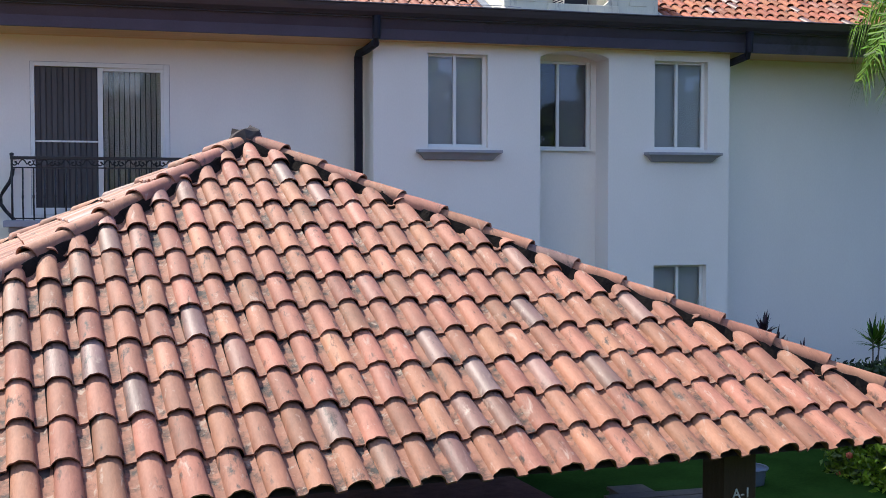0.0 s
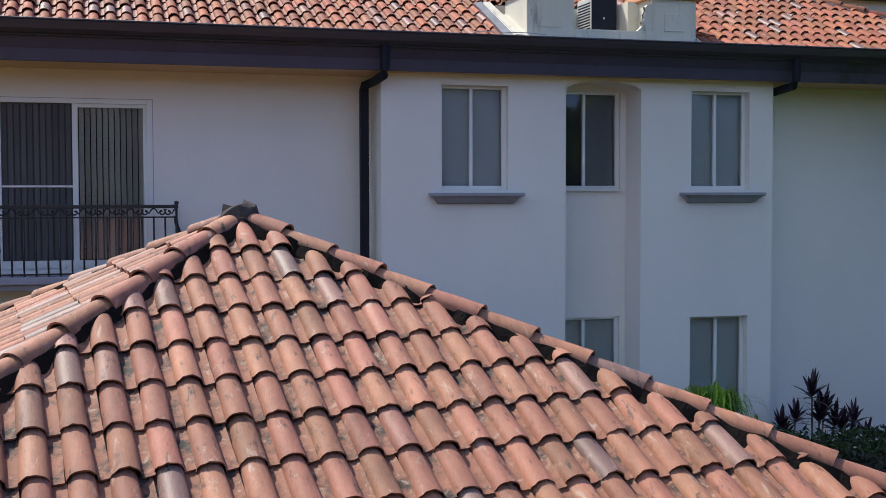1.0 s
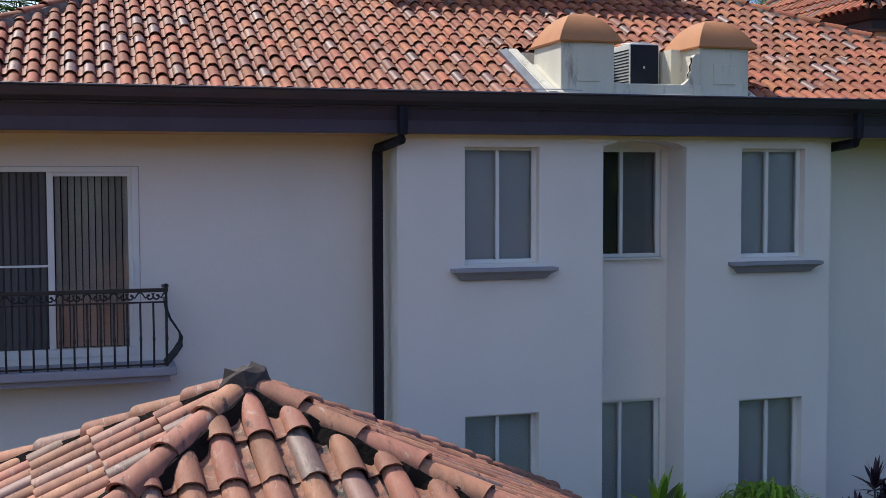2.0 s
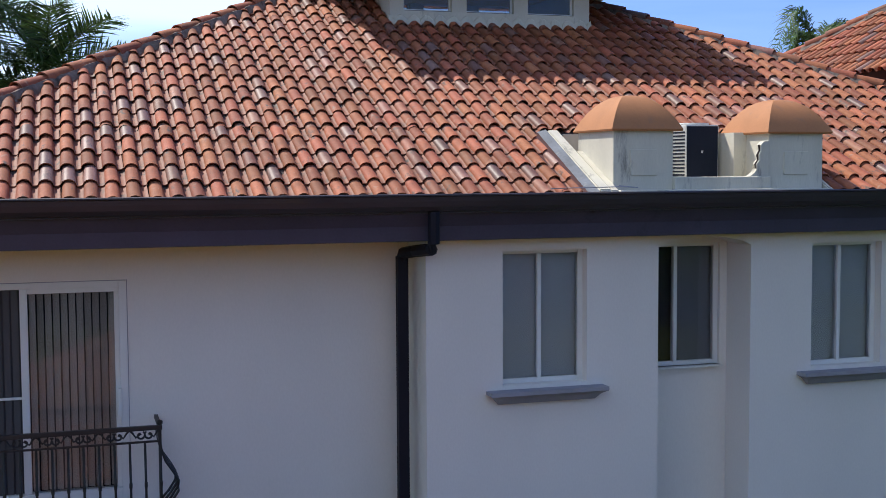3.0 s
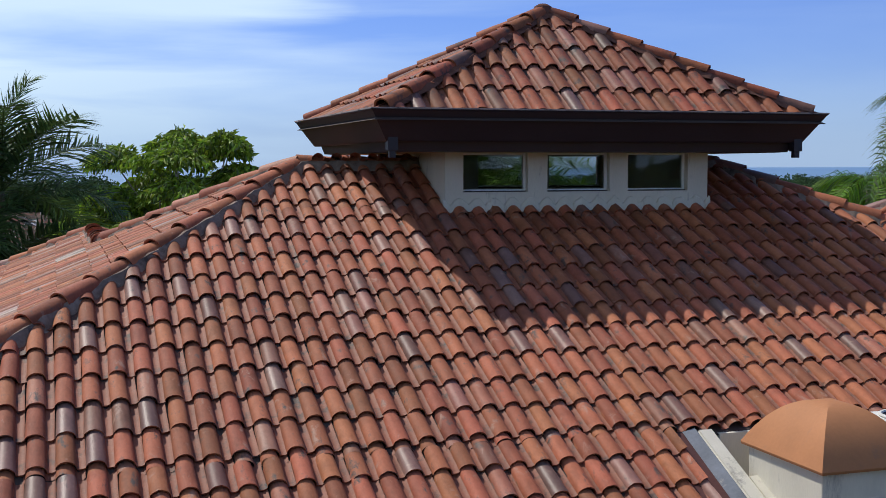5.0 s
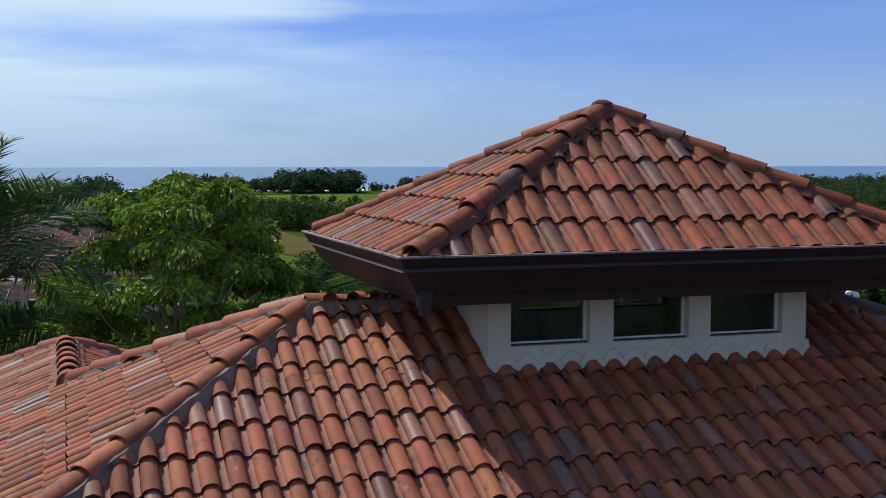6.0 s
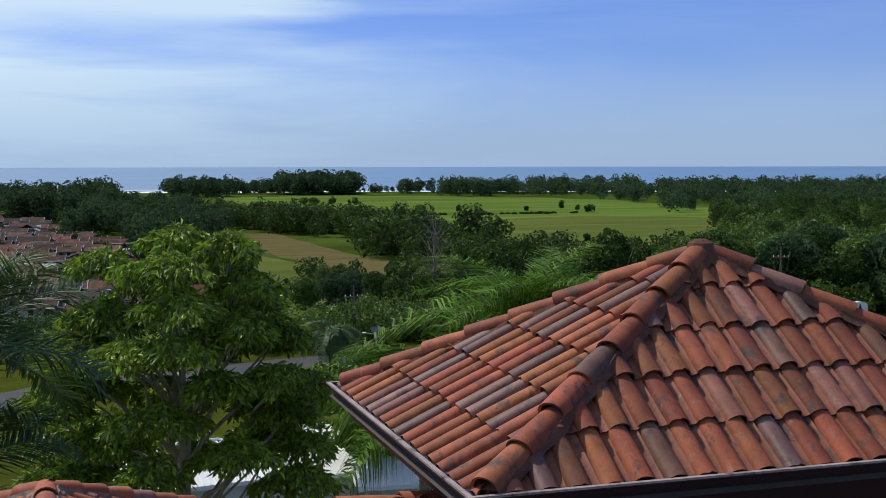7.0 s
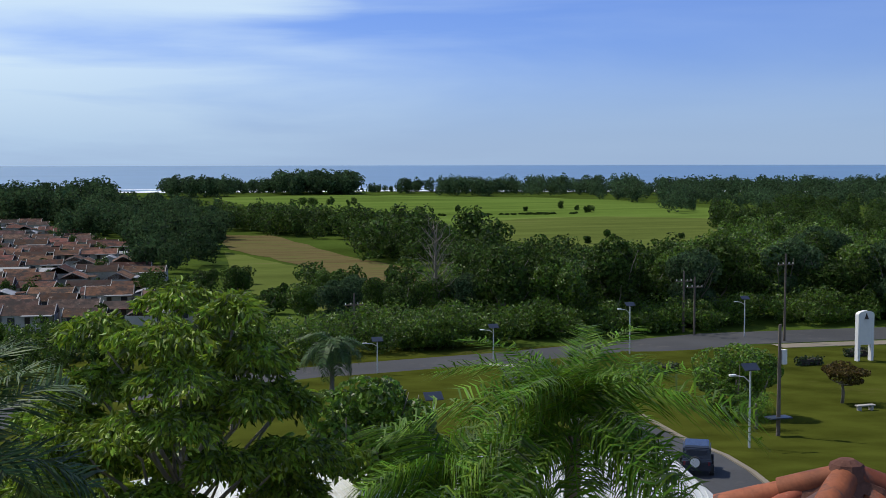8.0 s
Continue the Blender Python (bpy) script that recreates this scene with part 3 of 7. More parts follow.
def cap_data(length, radius):
    """One ridge or hip cap: a half barrel that widens towards its lower end."""
    verts, faces, smooth = [], [], []
    n = 9
    for r, y, z in ((radius, 0, 0.022), (radius * 0.97, length * 0.5, 0.010), (radius * 0.84, length, 0.0)):
        for k in range(n):
            a = math.pi * (k / (n - 1) * 1.06 - 0.03)
            verts.append((-r * math.cos(a), y, r * 0.85 * math.sin(a) + z))
    for s in range(2):
        for k in range(n - 1):
            faces.append((s * n + k, s * n + k + 1, (s + 1) * n + k + 1, (s + 1) * n + k))
            smooth.append(True)
    base = len(verts)
    for k in range(n):
        verts.append(verts[k])
    for k in range(n):
        a = math.pi * (k / (n - 1) * 1.06 - 0.03)
        verts.append((-(radius - 0.016) * math.cos(a), 0.003, (radius - 0.016) * 0.85 * math.sin(a) + 0.022))
    for k in range(n - 1):
        faces.append((base + n + k, base + n + k + 1, base + k + 1, base + k))
        smooth.append(False)
    inner = len(verts)
    for k in range(n):
        verts.append(verts[base + n + k])
    for k in range(n):
        x, y, z = verts[base + n + k]
        verts.append((x * 0.95, length * 0.6, z * 0.9))
    for k in range(n - 1):
        faces.append((inner + n + k, inner + n + k + 1, inner + k + 1, inner + k))
        smooth.append(True)
    return verts, faces, smooth


def cap_row(low, high, mat, parent, radius=0.105, step=0.36, lift=0.03, mortar=None, seed=0, bed=0.09):
    """Caps overlapping from low up to high, on a bed of mortar."""
    rnd = random.Random(seed)
    low, high = Vector(low), Vector(high)
    d = (high - low).normalized()
    side = d.cross(Vector((0, 0, 1))).normalized()
    up = side.cross(d)
    if up.z < 0:
        up = -up
    side = d.cross(up)
    total = (high - low).length
    count = max(1, round(total / step))
    step = total / count
    me = mesh_from("ridge_cap", *cap_data(step * 1.16, radius)[:2], mat, cap_data(step * 1.16, radius)[2])
    for k in range(count):
        ob = new("ridge_cap", me)
        ob.parent = parent
        m = Matrix((side, d, up)).transposed().to_4x4()
        ob.matrix_local = Matrix.Translation(low + d * (k * step) + up * (lift + rnd.uniform(-0.006, 0.006)) + side * rnd.uniform(-0.008, 0.008)) @ m @ Matrix.Rotation(rnd.gauss(0, 0.012), 4, "Z") @ Matrix.Rotation(rnd.gauss(0, 0.03), 4, "Y")
    if mortar is not None:
        bm = bmesh.new()
        n = max(4, int(total / 0.09))
        rows = []
        for i in range(n + 1):
            p = low + d * (total * i / n)
            row = []
            for x, z in ((-1.0, -0.5), (-0.66, 0.32), (0.66, 0.32), (1.0, -0.5)):
                row.append(bm.verts.new(p + side * (x * (radius + bed * 0.35) + rnd.gauss(0, 0.008)) + up * (lift + z * bed * 0.8 + rnd.gauss(0, 0.006))))
            rows.append(row)
        for a, b in zip(rows, rows[1:]):
            for k in range(3):
                bm.faces.new((a[k], a[k + 1], b[k + 1], b[k]))
        part("mortar_bed", bm, mortar, parent)

# ---------------------------------------------------------------- land, sea, road
BEARING0 = 17.8


def land_z(x, y):
    """The hill on which the house stands falls away to the coastal plain."""
    s = 0.306 * x + 0.952 * y
    keys = ((14, 0.0), (40, -4.5), (60, -6.6), (70, -7.2), (85, -8.9), (105, -10.2), (125, -11.2), (147, -12.0), (190, -12.3))
    if s <= keys[0][0]:
        return 0.0
    for (a, za), (b, zb) in zip(keys, keys[1:]):
        if s <= b:
            return za + (zb - za) * (s - a) / (b - a)
    return -12.3


def spot(bearing, dist, lift=0.0):
    """A place on the land, by compass bearing from the house's axis and distance from the house."""
    a = radians(bearing)
    x, y = -2.6 + dist * math.sin(a), -0.4 + dist * math.cos(a)
    return Vector((x, y, land_z(x, y) + lift))


def strip_steps(a, b, n):
    return [a + (b - a) * i / n for i in range(n + 1)]


def build_ground():
    xs = [-4800, -2500, -1200, -700, -400, -250] + strip_steps(-160, 200, 60) + [260, 340, 450, 650, 1000, 1800, 3000, 4800]
    ys = [-2500, -800, -250, -100] + strip_steps(-40, 200, 60) + [230, 280, 350, 450, 600, 800, 1000, 1100, 1250, 4900]
    verts, faces, mats = [], [], []
    for y in ys:
        for x in xs:
            s = 0.306 * x + 0.952 * y
            z = land_z(x, y) if s < 1040 else -15.0
            verts.append((x, y, z))
    w = len(xs)
    for j in range(len(ys) - 1):
        for i in range(w - 1):
            faces.append((j * w + i, j * w + i + 1, (j + 1) * w + i + 1, (j + 1) * w + i))
            s = 0.306 * (xs[i] + xs[i + 1]) / 2 + 0.952 * (ys[j] + ys[j + 1]) / 2
            mats.append(0 if s < 150 else 1)
    me = mesh_from("ground", verts, faces, M_LAWN, [True] * len(faces))
    me.materials.append(M_LAND)
    me.polygons.foreach_set("material_index", mats)
    tagged(new("ground", me), "green lawn and scrub falling from the house to the coastal plain", "ground", kind="structure")


def build_sea():
    verts, faces = [], []
    ways = [-50 + 5 * k for k in range(27)]
    for d in (1015, 1100, 1300, 1700, 2500, 4900):
        for a in ways:
            # the far edge lies on the true horizon, which is more than 5 km off
            verts.append((d * math.sin(radians(a)), d * math.cos(radians(a)), -12.2 if d < 2500 else -10.5 if d < 4000 else -2.6))
    w = len(ways)
    for j in range(5):
        for i in range(w - 1):
            faces.append((j * w + i, j * w + i + 1, (j + 1) * w + i + 1, (j + 1) * w + i))
    tagged(new("water", mesh_from("water", verts, faces, M_SEA)), "pale blue calm sea reaching the horizon", "sea", kind="structure")
    bm = bmesh.new()
    rnd = random.Random(4)
    for d0, wide in ((962, 70), (1060, 22)):
        row = []
        for k in range(80):
            a = radians(-30 + k)
            d = d0 + 9 * math.sin(k * 0.45) + rnd.uniform(-3, 3)
            e = d + wide * (0.35 + 0.65 * rnd.random())
            row.append((bm.verts.new((d * math.sin(a), d * math.cos(a), -12.12)), bm.verts.new((e * math.sin(a), e * math.cos(a), -12.12))))
        for p, q in zip(row, row[1:]):
            bm.faces.new((p[0], q[0], q[1], p[1]))
    tagged(part("surf", bm, M_SURF), "white line of breaking surf along the shore", "surf", kind="structure")


def patch(name, outline, mat, label, lift=0.15, category="field"):
    """A flat patch of land, given by bearing and distance of its corners, laid over the ground."""
    pts = []
    n = len(outline)
    for i in range(n):
        (a0, d0), (a1, d1) = outline[i], outline[(i + 1) % n]
        for k in range(6):
            pts.append((a0 + (a1 - a0) * k / 6, d0 + (d1 - d0) * k / 6))
    rnd = random.Random(len(name) + n)
    bm = bmesh.new()
    vs = [bm.verts.new(spot(a + rnd.uniform(-0.08, 0.08), d * rnd.uniform(0.99, 1.01), lift)) for a, d in pts]
    bmesh.ops.triangulate(bm, faces=[bm.faces.new(vs)])
    bmesh.ops.recalc_face_normals(bm, faces=bm.faces)
    tagged(part(name, bm, mat), label, category, kind="structure")


def ribbon(name, line, width, mat, lift, label, category):
    """A road or kerb that follows the land along a line of x, y points, with a real thickness."""
    bm = bmesh.new()
    rows = []
    pts = [Vector(p) for p in line]
    fine = []
    for a, b in zip(pts, pts[1:]):
        k = max(2, int((b - a).length / 3))
        fine += [a + (b - a) * i / k for i in range(k)]
    fine.append(pts[-1])
    for i, p in enumerate(fine):
        d = (fine[min(i + 1, len(fine) - 1)] - fine[max(i - 1, 0)]).normalized()
        n = Vector((-d.y, d.x))
        z = land_z(p.x, p.y) + lift
        a, b = p + n * width / 2, p - n * width / 2
        rows.append([bm.verts.new((a.x, a.y, z - lift - 0.4)), bm.verts.new((a.x, a.y, z)), bm.verts.new((b.x, b.y, z)), bm.verts.new((b.x, b.y, z - lift - 0.4))])
    for r0, r1 in zip(rows, rows[1:]):
        for k in range(3):
            bm.faces.new((r0[k], r0[k + 1], r1[k + 1], r1[k]))
    bmesh.ops.recalc_face_normals(bm, faces=bm.faces)
    tagged(part(name, bm, mat), label, category, kind="structure")


build_ground()
build_sea()
# patch of darker grass that carries the shade before the house
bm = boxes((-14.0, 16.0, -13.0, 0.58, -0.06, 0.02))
tagged(part("garden_lawn", bm, M_GARDEN_SHADE), "green garden grass coloured dark for the shade between house and gazebo", "lawn", kind="structure")
patch("field_near_sea", [(6.8, 820), (13.5, 860), (19.0, 830), (25.0, 760), (31, 620), (33, 520), (25, 420), (20.5, 400), (15, 430), (9.5, 560)], M_FIELD, "bright green crop field before the coastal trees", 0.05)
patch("field_dry", [(20.0, 480), (24, 520), (33, 510), (33.5, 400), (29, 330), (23, 330), (19.5, 380)], M_FIELD_DRY, "dry yellow-green grass field", 0.09)
patch("field_ploughed", [(6.8, 400), (9.5, 392), (13, 302), (16.5, 262), (17.2, 232), (14.5, 228), (10.5, 285), (7.6, 330)], M_PLOUGHED, "brown ploughed earth with a green edge", 0.07)
patch("field_green", [(7.4, 322), (10.3, 280), (14.3, 224), (14.4, 188), (11.5, 190), (8.0, 225)], M_FIELD_DRY, "small green paddock beside the ploughed earth", 0.10)
road_line = [tuple(spot(a, d).xy) for a, d in ((-14, 84), (-8, 93), (-2.5, 103), (1, 112), (6, 117), (11, 126), (16, 132), (21, 139), (26, 150), (31, 162), (36, 170), (42, 182), (50, 205))]
ribbon("road", road_line, 10.5, M_ASPHALT, 0.06, "grey asphalt road crossing below the hill", "road")
drive_line = [tuple(spot(a, d).xy) for a, d in ((21.6, 138), (22.4, 122), (25.0, 100), (28.8, 80), (31.5, 66), (34, 52), (38, 40))]
ribbon("driveway", drive_line, 6.2, M_ASPHALT, 0.05, "grey asphalt driveway curving up the hill", "driveway")


def road_mark(b0, d0, b1, d1, wide):
    """A worn white bar painted on the road."""
    a, b = spot(b0, d0, 0.085), spot(b1, d1, 0.085)
    n = Vector((-(b - a).y, (b - a).x, 0)).normalized() * wide / 2
    bm = bmesh.new()
    bm.faces.new([bm.verts.new(p) for p in (a - n, b - n, b + n, a + n)])
    tagged(part("road_marking", bm, M_KERB), "worn white painted bar on the asphalt", "road marking", kind="structure")


for k in range(4):
    road_mark(19.9 + 0.5 * k, 134.2 - 0.4 * k, 20.3 + 0.5 * k, 134.6 - 0.4 * k, 1.6)
road_mark(20.0, 141.0, 21.4, 141.8, 0.4)
kerb_line = [tuple(spot(a, d).xy) for a, d in ((27.3, 100), (31.2, 80), (34.0, 66), (37, 52))]
ribbon("kerb", kerb_line, 0.35, M_SAND, 0.16, "pale concrete kerb beside the driveway", "kerb")
verge_line = [tuple(spot(a, d).xy) for a, d in ((33.5, 157), (36, 161), (42, 172), (50, 193))]
ribbon("roadside_path", verge_line, 3.0, M_SAND, 0.05, "sandy strip beside the road", "path")

# ---------------------------------------------------------------- the house
house = thing("house", "two-storey white rendered house with a red clay tile roof", "house")
SLOPE = 0.47
EAVE_Z = 5.775


def window(x0, x1, z0, z1, y, parent, split=0.47, blinds=(True, True), sill=True, name="window"):
    """A white sliding window set back in its opening, with its blind and, where it has one, a moulded sill."""
    w = thing(name, "white aluminium sliding window with a closed pale blind", "window", (x0, y, z0))
    del w["label"], w["category"]
    w.parent = parent
    W, H, d = x1 - x0, z1 - z0, 0.10
    fr = 0.035
    part("window_frame", boxes((0, fr, d, d + 0.06, 0, H), (W - 0.055, W, d, d + 0.06, 0, H), (fr, W - 0.055, d, d + 0.06, H - fr, H), (fr, W - 0.055, d, d + 0.06, 0, 0.045), bevel=0.004), M_ALU, w)
    m = W * split
    part("mullion", boxes((m - 0.02, m + 0.02, d - 0.012, d + 0.05, fr, H - fr), bevel=0.004), M_ALU, w)
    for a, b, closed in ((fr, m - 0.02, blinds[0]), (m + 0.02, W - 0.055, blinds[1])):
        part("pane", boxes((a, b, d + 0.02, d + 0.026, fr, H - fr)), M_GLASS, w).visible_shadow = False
        # 0 hangs no blind but a near-black sheet that draws the unlit room
        part("blind", boxes((a - 0.02, b + 0.02, d + 0.09, d + 0.10, 0.0, H)), (M_ROOM_SHADE, M_BLIND, M_BLIND_DARK)[int(closed)], w)
    # unseen dark sheet, added to block stray light behind the panes
    part("dark_backing", boxes((-0.06, W + 0.06, d + 0.16, d + 0.18, -0.06, H + 0.06)), M_ROOM_SHADE, w)
    if sill:
        c = W / 2
        bm = bmesh.new()
        rows = []
        for half, out, z in ((c + 0.165, 0.16, -0.04), (c + 0.165, 0.16, -0.075), (c + 0.13, 0.125, -0.095), (c + 0.10, 0.10, -0.115), (c + 0.06, 0.06, -0.165), (c + 0.05, 0.0, -0.175)):
            rows.append([bm.verts.new((c - half, -out, z)), bm.verts.new((c + half, -out, z)), bm.verts.new((c + half, 0.1, z)), bm.verts.new((c - half, 0.1, z))])
        for r0, r1 in zip(rows, rows[1:]):
            for k in range(4):
                bm.faces.new((r0[k], r0[(k + 1) % 4], r1[(k + 1) % 4], r1[k]))
        bm.faces.new(rows[0][::-1])
        bm.faces.new(rows[-1])
        bmesh.ops.recalc_face_normals(bm, faces=bm.faces)
        part("window_sill", bm, M_SILL, w, "grey moulded stone sill")
    else:
        part("window_sill", boxes((0, W, -0.01, d, -0.02, 0.0)), M_ALU, w)
    return w


WIN_A, WIN_C = (0.0, 0.86), (3.36, 4.20)
UP, DOWN = (4.03, 5.30), (0.80, 2.37)
part("wall", wall_sheet(-0.75, 4.55, -0.3, 5.45, 0.0, 0.24, [(*WIN_A, *UP), (*WIN_A, *DOWN), (*WIN_C, *UP), (*WIN_C, *DOWN), (1.62, 2.65, -0.3, 5.45)]), M_PLASTER, house)
part("wall", wall_sheet(1.58, 2.69, -0.3, 5.45, 0.46, 0.66, [(1.66, 2.57, 4.035, 5.30), (1.66, 2.57, 0.80, 2.36)]), M_PLASTER, house)
part("niche_side", boxes((1.50, 1.62, 0.24, 0.46, -0.3, 5.45), (2.65, 2.77, 0.24, 0.46, -0.3, 5.45)), M_PLASTER, house)
bm = bmesh.new()
arch = [(1.62 + 1.03 * k / 10, 5.30 + 0.092 * math.sin(math.pi * k / 10) ** 0.6 if 0 < k < 10 else 5.30) for k in range(11)]
for (xa, za), (xb, zb) in zip(arch, arch[1:]):
    q = [bm.verts.new(p) for p in ((xa, 0.0, za), (xb, 0.0, zb), (xb, 0.0, 5.45), (xa, 0.0, 5.45), (xa, 0.46, za), (xb, 0.46, zb))]
    bm.faces.new(q[:4])
    bm.faces.new((q[0], q[4], q[5], q[1]))
bmesh.ops.remove_doubles(bm, verts=bm.verts, dist=0.001)
part("niche_arch", bm, M_PLASTER, house)
part("wall", wall_sheet(-6.0, -0.75, -0.3, 5.45, 0.58, 0.82, [(-5.125, -3.385, 3.12, 5.09)]), M_PLASTER, house)
part("wall", boxes((4.55, 8.0, 0.58, 0.82, -0.3, 5.45)), M_PLASTER, house)
part("wall", boxes((-0.75, -0.51, 0.24, 0.58, -0.3, 5.45)), M_PLASTER, house)
part("wall", boxes((4.31, 4.55, 0.24, 0.58, -0.3, 5.45)), M_PLASTER, house)
part("wall", boxes((-6.0, -5.76, 0.82, 12.0, -0.3, 5.45)), M_PLASTER, house)
part("wall", boxes((7.76, 8.0, 0.82, 9.6, -0.3, 5.45)), M_PLASTER, house)
part("wall", boxes((0.2, 7.76, 9.36, 9.6, -0.3, 5.45)), M_PLASTER, house)
part("wall", boxes((-5.76, 0.2, 11.76, 12.0, -0.3, 5.45), (-0.04, 0.2, 9.6, 11.76, -0.3, 5.45)), M_PLASTER, house)
part("upper_floor", boxes((-5.76, 7.76, 0.82, 9.36, 2.80, 3.02)), M_ROOM_SHADE, house)
window(*WIN_A, *UP, 0.0, house)
window(*WIN_C, *UP, 0.0, house, 0.46)
window(*WIN_A, *DOWN, 0.0, house, sill=False)
window(*WIN_C, *DOWN, 0.0, house, 0.5, sill=False)
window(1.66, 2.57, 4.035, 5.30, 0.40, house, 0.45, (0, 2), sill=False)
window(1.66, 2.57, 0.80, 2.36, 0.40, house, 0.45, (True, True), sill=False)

# balcony door
door = thing("balcony_door", "", "", (-5.125, 0.58, 3.12))
door.parent = house
W, H = 1.74, 1.97
part("door_frame", boxes((0, 0.05, -0.015, 0.10, 0, H), (W - 0.07, W, -0.015, 0.10, 0, H), (0.05, W - 0.07, -0.015, 0.10, H - 0.055, H), (0.05, W - 0.07, -0.015, 0.10, 0, 0.09), bevel=0.005), M_ALU, door)
# thin grey strips that draw the shading along the frame's outer edge
part("edge_shade", boxes((-0.006, 0.0, -0.004, 0.03, 0.0, H + 0.006), (W, W + 0.006, -0.004, 0.03, 0.0, H + 0.006), (0.0, W, -0.004, 0.03, H, H + 0.006)), M_SILL, door)
part("mullion", boxes((0.83, 0.895, 0.0, 0.09, 0.09, H - 0.055), bevel=0.005), M_ALU, door)
part("panel_frame", boxes((0.895, W - 0.07, 0.02, 0.05, H - 0.10, H - 0.055), (W - 0.11, W - 0.07, 0.02, 0.05, 0.09, H - 0.10), bevel=0.003), M_ALU, door)
# slats on the screened side, with the dimness in their own colour
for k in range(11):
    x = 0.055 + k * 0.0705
    part("blind_slat", boxes((x, x + 0.055, 0.03, 0.038, 0.09, H - 0.055)), M_SLAT_SHADE, door)
part("screen", boxes((0.05, 0.83, 0.05, 0.054, 0.09, H - 0.055)), M_SCREEN, door, "dark insect screen")
part("screen_bar", boxes((0.05, 0.83, 0.012, 0.03, 0.94, 0.962)), M_ALU, door)
part("pane", boxes((0.895, W - 0.11, 0.035, 0.041, 0.09, H - 0.10)), M_GLASS, door).visible_shadow = False
part("door_handle", boxes((W - 0.095, W - 0.06, -0.05, -0.015, 0.74, 1.0), bevel=0.006), M_ALU, door)
for k in range(11):
    bm = bmesh.new()
    x = 0.905 + k * 0.0675
    turn = 0.020 + 0.006 * math.sin(k * 2.1)
    face = [(x, 0.075 + turn), (x + 0.020, 0.075 + turn * 0.25), (x + 0.040, 0.075 - turn * 0.25), (x + 0.056, 0.075 - turn)]
    low = [bm.verts.new((a, b, 0.10)) for a, b in face]
    high = [bm.verts.new((a, b, H - 0.06)) for a, b in face]
    for q in range(3):
        bm.faces.new((low[q], low[q + 1], high[q + 1], high[q]))
    part("blind_slat", bm, M_SLAT, door, smooth=True)
# dark sheet added behind the slats, standing in for the unlit room
part("dark_backing", boxes((0.05, W - 0.07, 0.19, 0.20, 0.0, H)), M_ROOM_SHADE, door)

# balcony with a bellied iron rail
BALCONY_DROP = 0.028
balcony = part("balcony", boxes((-5.44, -3.06, 0.02, 0.58, 3.00, 3.085), (-5.38, -3.12, 0.08, 0.58, 2.93, 3.00), bevel=0.012), M_SILL, house, "grey moulded balcony slab")
balcony.location.z = -BALCONY_DROP
RAIL_X0, RAIL_X1, RAIL_Y = -5.33, -3.15, 0.10
part("top_rail", boxes((RAIL_X0 - 0.02, RAIL_X1 + 0.02, RAIL_Y - 0.02, RAIL_Y + 0.02, 3.845, 3.885), (RAIL_X0 - 0.018, RAIL_X0 + 0.018, RAIL_Y, 0.58, 3.855, 3.885), (RAIL_X1 - 0.018, RAIL_X1 + 0.018, RAIL_Y, 0.58, 3.855, 3.885), bevel=0.005), M_IRON, balcony)
part("lower_rail", boxes((RAIL_X0, RAIL_X1, RAIL_Y - 0.01, RAIL_Y + 0.01, 3.735, 3.752), (RAIL_X0 - 0.01, RAIL_X0 + 0.01, RAIL_Y, 0.58, 3.735, 3.752), (RAIL_X1 - 0.01, RAIL_X1 + 0.01, RAIL_Y, 0.58, 3.735, 3.752)), M_IRON, balcony)
part("foot_rail", boxes((RAIL_X0, RAIL_X1, RAIL_Y - 0.01, RAIL_Y + 0.01, 3.10, 3.118)), M_IRON, balcony)


def belly(out):
    path = [(0.0, 3.74), (0.01, 3.66), (0.045, 3.56), (0.11, 3.46), (0.155, 3.38), (0.15, 3.29), (0.09, 3.20), (0.0, 3.10), (-0.01, 3.085)]
    return tube([(out[0] * o, out[1] * o, z) for o, z in path], 0.012, 6)


bal_front = part("baluster", belly((0, -0.35)), M_IRON, balcony)
bal_front.location = (RAIL_X0, RAIL_Y, 0)
count = 17
for k in range(1, count + 1):
    ob = new("baluster", bal_front.data)
    ob.parent = balcony
    ob.location = (RAIL_X0 + (RAIL_X1 - RAIL_X0) * k / count, RAIL_Y, 0)
    collar = part("collar", tube([(ob.location.x, RAIL_Y - 0.054, 3.40), (ob.location.x, RAIL_Y - 0.054, 3.36)], 0.016, 6), M_IRON, balcony)
for x, sign in ((RAIL_X0, -1), (RAIL_X1, 1)):
    side = belly((sign, 0))
    first = part("baluster", side, M_IRON, balcony)
    first.location = (x, RAIL_Y, 0)
    for k in range(1, 4):
        ob = new("baluster", first.data)
        ob.parent = balcony
        ob.location = (x, RAIL_Y + k * 0.125, 0)
    part("rail_post", tube([(x, RAIL_Y, 3.07), (x, RAIL_Y, 3.91)], 0.014, 8), M_IRON, balcony)
    part("rail_knob", tube([(x, RAIL_Y, 3.885), (x, RAIL_Y, 3.895), (x, RAIL_Y, 3.92), (x, RAIL_Y, 3.93)], 0.02, 8, [0.012, 0.026, 0.026, 0.01]), M_IRON, balcony)


def scroll(w, h):
    """A C-scroll between the two rails."""
    pts = []
    for k in range(15):
        a = k / 14 * math.pi * 1.9
        r = h * 0.36 * (1 - 0.045 * k)
        pts.append((w * 0.28 + r * math.cos(a + 2.2), 0, h * 0.5 + r * math.sin(a + 2.2)))
    pts += [(w * 0.6, 0, h * 0.35), (w * 0.8, 0, h * 0.72), (w * 0.98, 0, h * 0.9)]
    return tube(pts, 0.009, 5)


